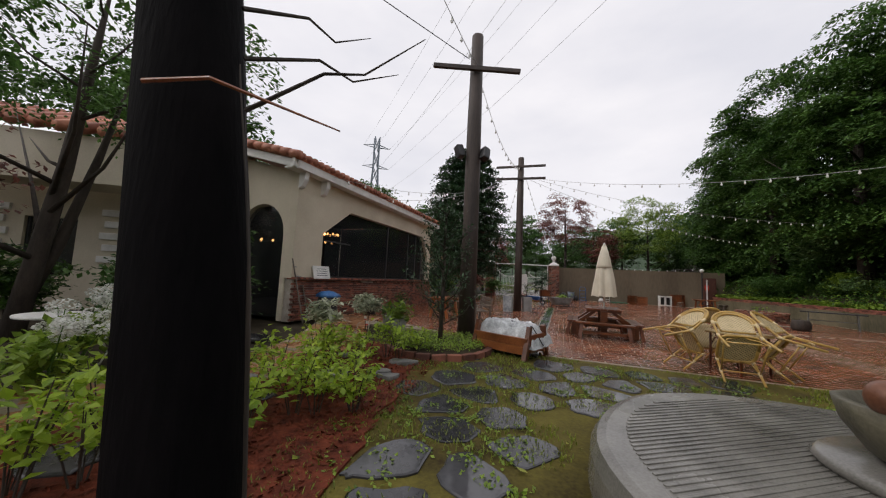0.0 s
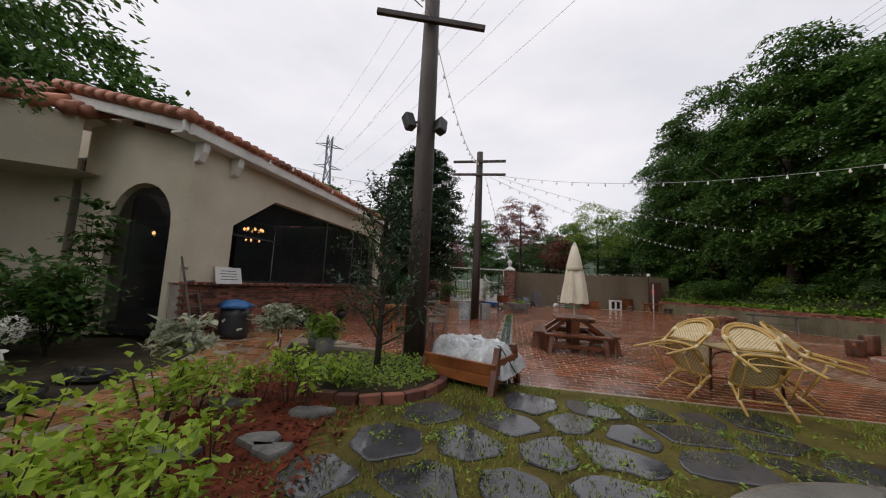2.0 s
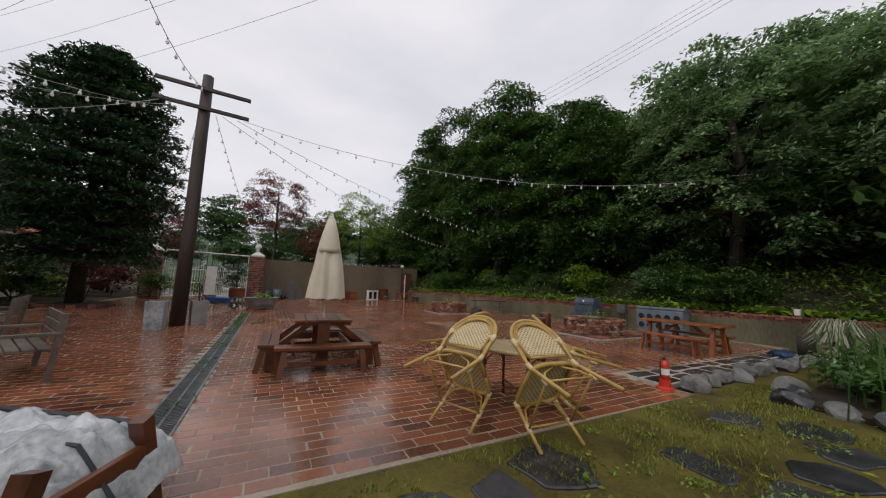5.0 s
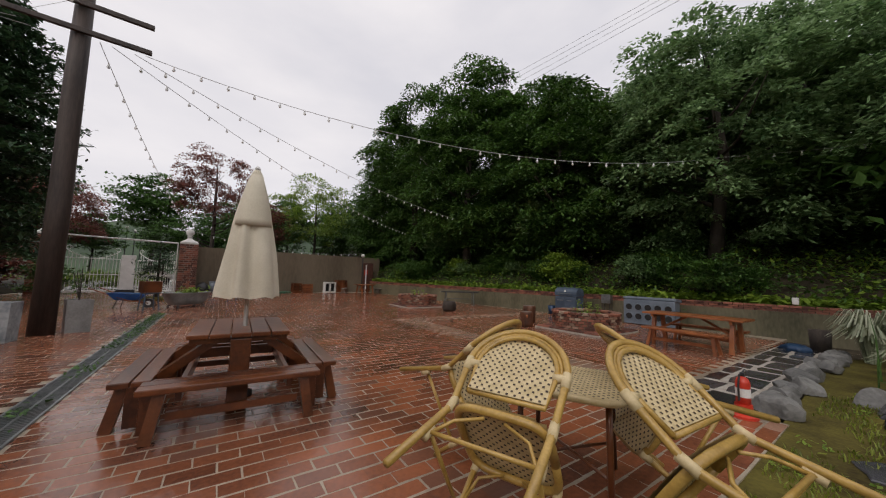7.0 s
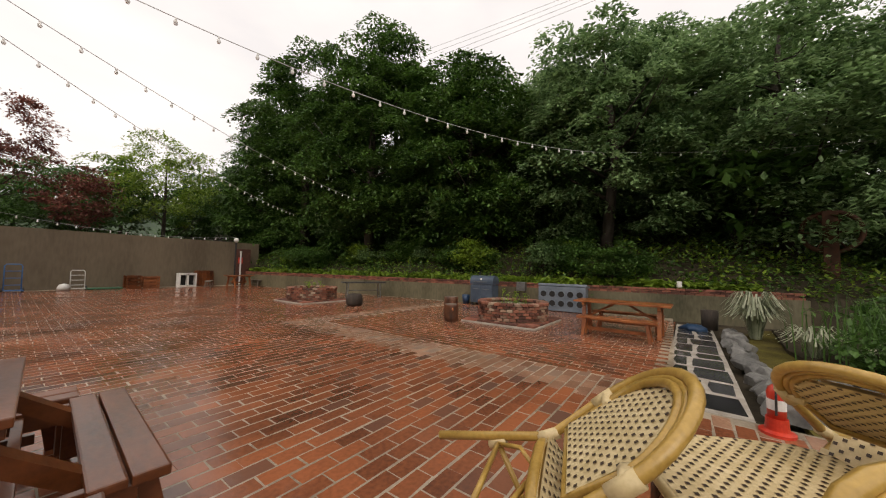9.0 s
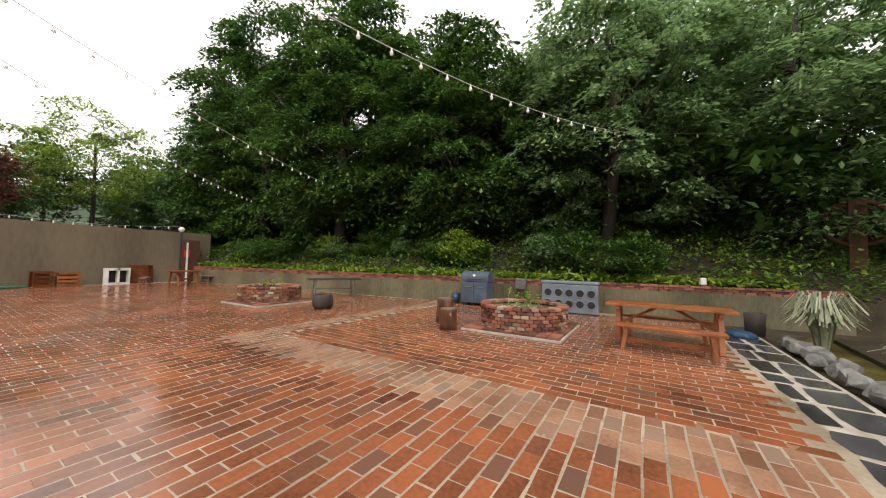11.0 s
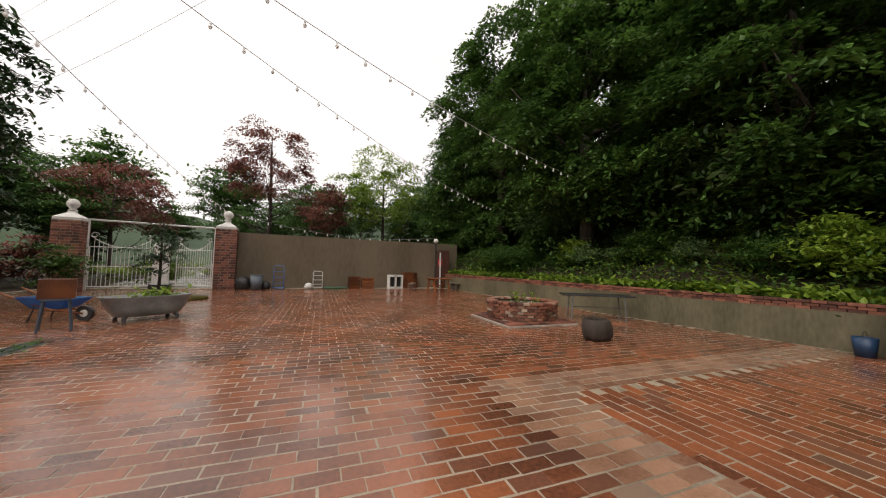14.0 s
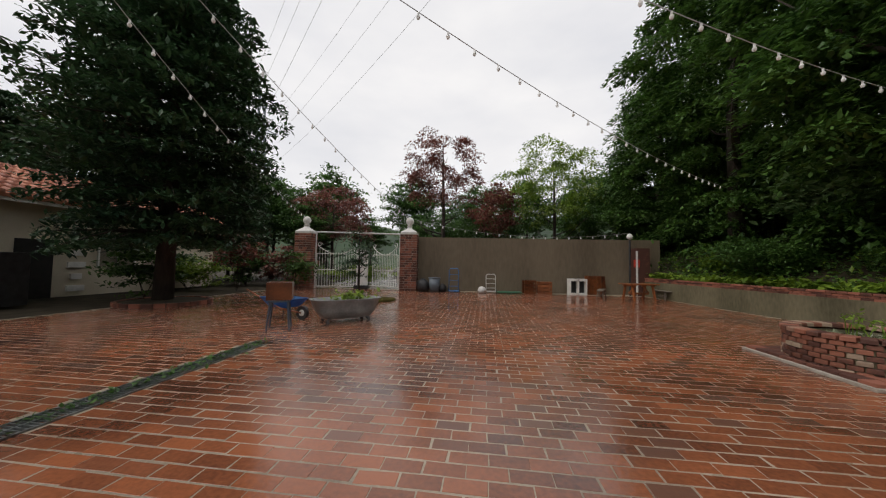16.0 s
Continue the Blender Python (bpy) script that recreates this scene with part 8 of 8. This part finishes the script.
annexe()
t = thing("wrapped_stack", Matrix.Translation((-4.2, 31.4, 0)), "stack of goods under clear crumpled plastic beside the annexe", "bundle")
part("film", lathed([(0.55, 0.3), (0.6, 0.8), (0.55, 1.5), (0.45, 1.9), (0.1, 2.1)], 24, wobble=0.35, seed=21), bpy.data.materials["crumpled_film"], t, smooth=True)
part("base", boxed(0, 0, 0.16, 1.2, 0.8, 0.32, None, 0.01), M_WHITE, t)
t = thing("dark_cabinet", Matrix.Translation((-3.9, 33.3, 0)), "dark metal cabinet with a white notice by the doorway", "cabinet")
part("body", boxed(0, 0, 0.8, 0.9, 0.7, 1.6, None, 0.02), M_IRON, t)
part("notice", boxed(0.1, -0.36, 1.05, 0.35, 0.02, 0.5), M_WHITE, t)
bush("shrub", (-3.2, 29.6, 0), (0.8, 0.7, 0.7), L_DARK, "dark leafy shrub beside the annexe", (36, 40), 0.09, 0.2, 5, 205, "", "shrub", 0.2, 0.1)
bush("shrub", (-2.9, 28.4, 0), (0.7, 0.6, 0.9), L_MID, "leafy green shrub beside the house corner", (36, 40), 0.09, 0.2, 5, 206, "", "shrub", 0.2, 0.1)


# ---- hanging light strings ----
BULB = None


def light_string(a, b, sag, label="string of clear bulbs hanging over the court", step=0.62):
    global BULB
    a, b = Vector(a), Vector(b)
    t = thing("light_string", Matrix.Identity(4), label, "string lights", "light strings")
    n = max(8, int((b - a).length / step))
    pts = [a.lerp(b, i / n) - Vector((0, 0, 4 * sag * (i / n) * (1 - i / n))) for i in range(n + 1)]
    part("cable", tubed(pts, 0.008, 4), M_WIRE_W, t)
    if BULB is None:
        bm = bmesh.new()
        lathe(bm, [(0.022, 0.0), (0.024, -0.05), (0.018, -0.06)], 8)
        lathe(bm, [(0.02, -0.06), (0.042, -0.09), (0.045, -0.12), (0.03, -0.16), (0.0, -0.17)], 8)
        BULB = bpy.data.meshes.new("bulb")
        bm.to_mesh(BULB)
        bm.free()
        BULB.materials.append(M_BULB)
    for p in pts[1:-1]:
        ob = new("bulb", BULB)
        ob.parent, ob.location, ob.scale = t, p, (0.8, 0.8, 0.8)
    return t


BAR = Vector((4.15, 26.3, 6.74))
light_string(BAR + Vector((1.1, 0, 0)), (21.3, 17.6, 6.2), 1.15)
light_string(BAR + Vector((0.9, 0.1, 0)), (21.3, 31.4, 5.4), 0.55)
light_string(BAR + Vector((0.5, 0.1, 0)), (21.3, 37.8, 5.0), 0.6)
light_string(BAR + Vector((0.3, 0.1, 0)), (7.25, 41.95, 4.0), 0.35)
light_string(BAR + Vector((-0.1, 0.1, -0.1)), (1.32, 42.2, 4.0), 0.5)
light_string((7.25, 41.95, 4.0), (19.0, 41.1, 3.3), 0.55)
light_string(BAR + Vector((-1.1, 0, 0)), HOUSE @ Vector((0.3, 7.6, 4.6)), 0.25)
light_string(BAR + Vector((-0.9, 0, -0.1)), HOUSE @ Vector((0.3, 4.0, 4.6)), 0.4)
light_string(BAR + Vector((-0.7, 0, -0.2)), HOUSE @ Vector((0.3, 1.0, 4.6)), 0.55)
light_string((3.07, 17.26, 6.95), (4.15, 26.3, 7.42), 0.75)
light_string((3.07, 17.26, 7.0), (1.6, 6.0, 7.6), 0.5)
light_string((21.3, 17.6, 6.2), (23.5, 3.0, 6.6), 0.6)


# ---- pylon and power lines ----
def pylon(at, h):
    t = thing("pylon", Matrix.Translation(at) @ Matrix.Rotation(radians(35), 4, "Z"), "distant grey lattice power pylon", "pylon")
    bm = bmesh.new()
    w0, w1 = 5.0, 1.1
    lv = np.linspace(0, 1, 10)
    wid = [w0 + (w1 - w0) * min(1, f * 1.35) for f in lv]
    for i in range(9):
        for sx, sy in ((-1, -1), (1, -1), (1, 1), (-1, 1)):
            a, b = wid[i], wid[i + 1]
            tube(bm, [(sx * a, sy * a, lv[i] * h), (sx * b, sy * b, lv[i + 1] * h)], 0.34, 4)
            tube(bm, [(sx * a, sy * a, lv[i] * h), (-sy * b, sx * b, lv[i + 1] * h)], 0.2, 4)
            tube(bm, [(-sy * a, sx * a, lv[i] * h), (sx * b, sy * b, lv[i + 1] * h)], 0.2, 4)
    part("tower", bm, M_GREYBOX, t)
    for f in (0.62, 0.78, 0.93):
        for s in (-1, 1):
            part("arm", tubed([(s * 1.0, 0, f * h + 1.2), (s * 6.2, 0, f * h), (s * 1.0, 0, f * h - 0.3)], 0.3, 4), M_GREYBOX, t)
    return t


PY = Vector((-66, 150, 0))
pylon(PY, 68)
pd = Vector((math.cos(radians(35)), math.sin(radians(35)), 0))
for k, (f, s) in enumerate(((0.62, -1), (0.62, 1), (0.78, -1), (0.78, 1), (0.93, -1), (0.93, 1))):
    a = PY + pd * s * 6.2 + Vector((0, 0, 68 * f))
    b = Vector((85 + 7 * s, -25 + 6 * s, 68 + 60 * (f - 0.5)))
    w = tagged(part("power_line", tubed([a.lerp(b, i / 24) - Vector((0, 0, 4 * 9 * (i / 24) * (1 - i / 24))) for i in range(25)], 0.032, 4), M_WIRE_W), "thin power line crossing the grey sky", "cable", "power lines")
for k in range(4):
    a, b = Vector((36, 75, 24 + 1.1 * k)), Vector((34 + 1.5 * k, -10, 25 + 1.3 * k))
    tagged(part("power_line", tubed([a.lerp(b, i / 16) - Vector((0, 0, 4 * 1.2 * (i / 16) * (1 - i / 16))) for i in range(17)], 0.013, 4), M_WIRE), "thin cable above the wooded bank", "cable", "cables above the bank")
t = thing("utility_pole", Matrix.Translation((33.2, 9.0, slope_z(33.2, 9.0))), "grey utility pole above the trees", "pole")
part("shaft", tubed([(0, 0, -0.2), (0, 0, 16)], [0.2, 0.14], 10), M_STEEL, t)
part("arm", boxed(0, 0, 15.2, 1.8, 0.1, 0.1), M_STEEL, t)
tagged(part("guy_wire", tubed([(2.9, 17.1, 7.1), (-2.0, 12.0, 8.2), (-8.0, 8.0, 9.2)], 0.01, 4), M_WIRE), "thin cable from the pole towards the house", "cable")


# ---- wooded hills all round ----
def hills():
    bm = bmesh.new()
    n = 180
    rings = []
    for rr, lift in ((110, 0.0), (150, 0.45), (190, 0.8), (240, 1.0), (300, 0.95)):
        ring = []
        for k in range(n):
            a = 2 * math.pi * k / n
            deg = math.degrees(a)
            h = 46 + 22 * noise.noise((math.cos(a) * 2.2, math.sin(a) * 2.2, 0.3)) + 7 * noise.noise((math.cos(a) * 9, math.sin(a) * 9, rr * 0.01))
            d = abs((deg - 92 + 180) % 360 - 180)
            h *= 0.55 + 0.45 * min(1.0, max(0.0, (d - 6) / 24))
            ring.append(bm.verts.new((rr * math.cos(a) + 8, rr * math.sin(a) + 20, -0.5 + h * lift + (3.5 * noise.noise((rr * math.cos(a) * 0.2, rr * math.sin(a) * 0.2, 0)) if lift else 0))))
        rings.append(ring)
    for r0, r1 in zip(rings, rings[1:]):
        for k in range(n):
            bm.faces.new((r0[k], r0[(k + 1) % n], r1[(k + 1) % n], r1[k]))
    return bm


tagged(part("backdrop_hills", hills(), M_HILL, smooth=True), "distant misty wooded hills round the valley", "hill", kind="structure")


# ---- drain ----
# shallow black strip below the bars, colour standing for the channel's shaded depth
drain = tagged(part("drain_channel", boxed(-0.36, 7.0, -0.01, 0.30, 13.6, 0.02, COURT), M_HOLE), "iron grated drain channel across the court, its shaded depth painted black", "drain", kind="structure")
for s in (-0.15, 0.15, 0.0):
    part("drain_rail", boxed(-0.36 + s, 7.0, 0.006, 0.022, 13.6, 0.02, COURT), M_STEEL, drain)
DB = boxed(0, 0, 0, 0.28, 0.012, 0.016)
db_me = bpy.data.meshes.new("drain_bar")
DB.to_mesh(db_me)
DB.free()
db_me.materials.append(M_STEEL)
for k in range(290):
    ob = new("drain_bar", db_me)
    ob.parent, ob.matrix_local = drain, court_pose(-0.36, 0.35 + 0.0455 * k, 0.008)
rng = seed_rng(211)
pts = []
for v0 in (2.6, 4.8, 6.4, 8.3, 9.4, 10.2, 11.0, 11.8, 12.6, 13.3):
    for _ in range(int(4 + 5 * v0)):
        q = uv(-0.36 + rng.normal(0, 0.09), v0 + rng.normal(0, 0.28))
        pts.append((q.x, q.y, 0.015))
mesh_part("drain_weeds", leaves_mesh("drain_weeds", np.array(pts) + [0, 0, 0.02], 0.04, rng), L_MID)
tagged(bpy.data.objects["drain_weeds"], "small green weeds growing out of the drain", "weeds", kind="stuff")


# ---- brick courses of walls, then the paved court ----
WB = brick_mesh("brick", 0.215, 0.06, 0.062, M_BRICK)
places = []
for c in range(16):
    for k in range(47):
        y = 0.08 + 0.225 * k + (0.11 if c % 2 else 0.0)
        if y < HL - 0.1:
            places.append(Matrix.Translation((0.012, y + 0.05, 0.02 + 0.075 * c)) @ Matrix.Rotation(math.pi / 2, 4, "Z"))
plinth = [o for o in house.children if o.name.startswith("plinth")][0]
near = [m for m in places if m.translation.y < 4.4][:300]
for m in near:
    ob = new("brick", WB)
    ob.parent, ob.matrix_local = plinth, m
rest = [m for m in places if m.translation.y >= 4.4]
ob = mesh_part("far_brick", joined_bricks("far_brick", rest, 0.215, 0.06, 0.062, M_BRICK_I), None, plinth)
tagged(ob, kind="stuff")
SB = brick_mesh("sill_brick", 0.10, 0.30, 0.065, M_BRICK)
for k in range(94):
    ob = new("sill_brick", SB)
    ob.parent, ob.matrix_local = plinth, Matrix.Translation((-0.11 + 0.09, 0.06 + 0.1125 * k, 1.235)) @ Matrix.Rotation(math.pi / 2, 4, "Z")

# coping courses on the retaining wall
CB = brick_mesh("coping_brick", 0.23, 0.16, 0.058, M_BRICK)
places = []
for c in range(3):
    for k in range(116):
        v = 13.3 + 0.245 * k + (0.12 if c % 2 else 0)
        places.append(Matrix.Translation((19.735 - 0.02 * (c == 2), v, 0.772 + 0.066 * c)) @ Matrix.Rotation(math.pi / 2 + random.uniform(-0.02, 0.02), 4, "Z"))
keep = [m for m in places if 16 < m.translation.y < 38][:296]
gone = [m for m in places if m not in keep]
for m in keep:
    ob = new("coping_brick", CB)
    ob.parent, ob.matrix_local = wall_east, m
tagged(mesh_part("coping_rest", joined_bricks("coping_rest", gone, 0.23, 0.16, 0.058, M_BRICK_I), None, wall_east), kind="stuff")

# pavers: main field in rows along the near edge, east field turned, pale strips between
BL, BW = 0.306, 0.162
court = bpy.data.objects["court_joints"]


def worn_bricks(name, n, mat):
    """A few bricks with uneven outlines."""
    return [joined_bricks(name, [Matrix.Rotation(0.004 * (k - n / 2), 4, "Z") @ Matrix.Diagonal((1 + 0.006 * (k % 3 - 1), 1 + 0.02 * ((k * 2) % 5 - 2) / 2, 1, 1))], BL - 0.011, BW - 0.019, 0.030, mat, 0.002) for k in range(n)]


PAV = worn_bricks("paver", 6, M_BRICK_FLOOR)
PALE = worn_bricks("pale_paver", 6, M_PALE_PAVER)
near, rest, pale = [], [], []
rng = seed_rng(221)


def lay(u, v, turn):
    wob = rng.normal(0, 0.011)
    return court_pose(u + rng.normal(0, 0.004), v + rng.normal(0, 0.0028), -0.0288 + min(0.0015, max(-0.0006, rng.normal(0, 0.0005))), turn) @ Matrix.Rotation(wob, 4, "Z") @ Matrix.Rotation(rng.normal(0, 0.003), 4, "X")


def free(u, v):
    """True where pavers lie."""
    if abs(u + 0.36) < 0.17 + BL * 0.0 and v < 13.8:
        return False
    if u > 6.2 and v < 1.78 or v < 0.46:
        return False
    if uv(u, v).x > 19.55:
        return False
    if u < -0.4 and v < 2.0 + 0.6 * math.sin(u):
        return False
    return True


for r in range(int(26.0 / BW)):
    v = 0.09 + r * BW
    o = (r % 2) * BL / 2
    k0 = -24
    for k in range(k0, 50):
        u = k * BL + o + 0.14
        if not free(u, v):
            continue
        if u > 6.1 and v < 9.9:
            if u > 6.9 and v < 9.2:
                continue
            if 6.1 <= u <= 6.95 or 9.2 <= v <= 9.9:
                pale.append(lay(u, v, 0))
            continue
        m = lay(u, v, 0)
        (near if 3.1 < u < 6.1 and 4.0 < v < 8.9 else rest).append(m)
for r in range(int(7.2 / BW)):
    u = 6.98 + r * BW
    for k in range(26):
        v = 1.9 + k * BL + (r % 2) * BL / 2
        if v < 9.15 and uv(u, v).x < 19.58:
            rest.append(lay(u, v, 90))
rest += near[300:]
for k, m in enumerate(near[:300]):
    ob = new("paver", PAV[k * 7 % 6])
    ob.parent, ob.matrix_local = court, m
for k, m in enumerate(pale[:300]):
    ob = new("pale_paver", PALE[k * 7 % 6])
    ob.parent, ob.matrix_local = court, m
tagged(mesh_part("paver_field", joined_bricks("paver_field", rest, BL - 0.011, BW - 0.019, 0.030, M_BRICK_REST, 0.002, 0.0022), None, court), kind="stuff")
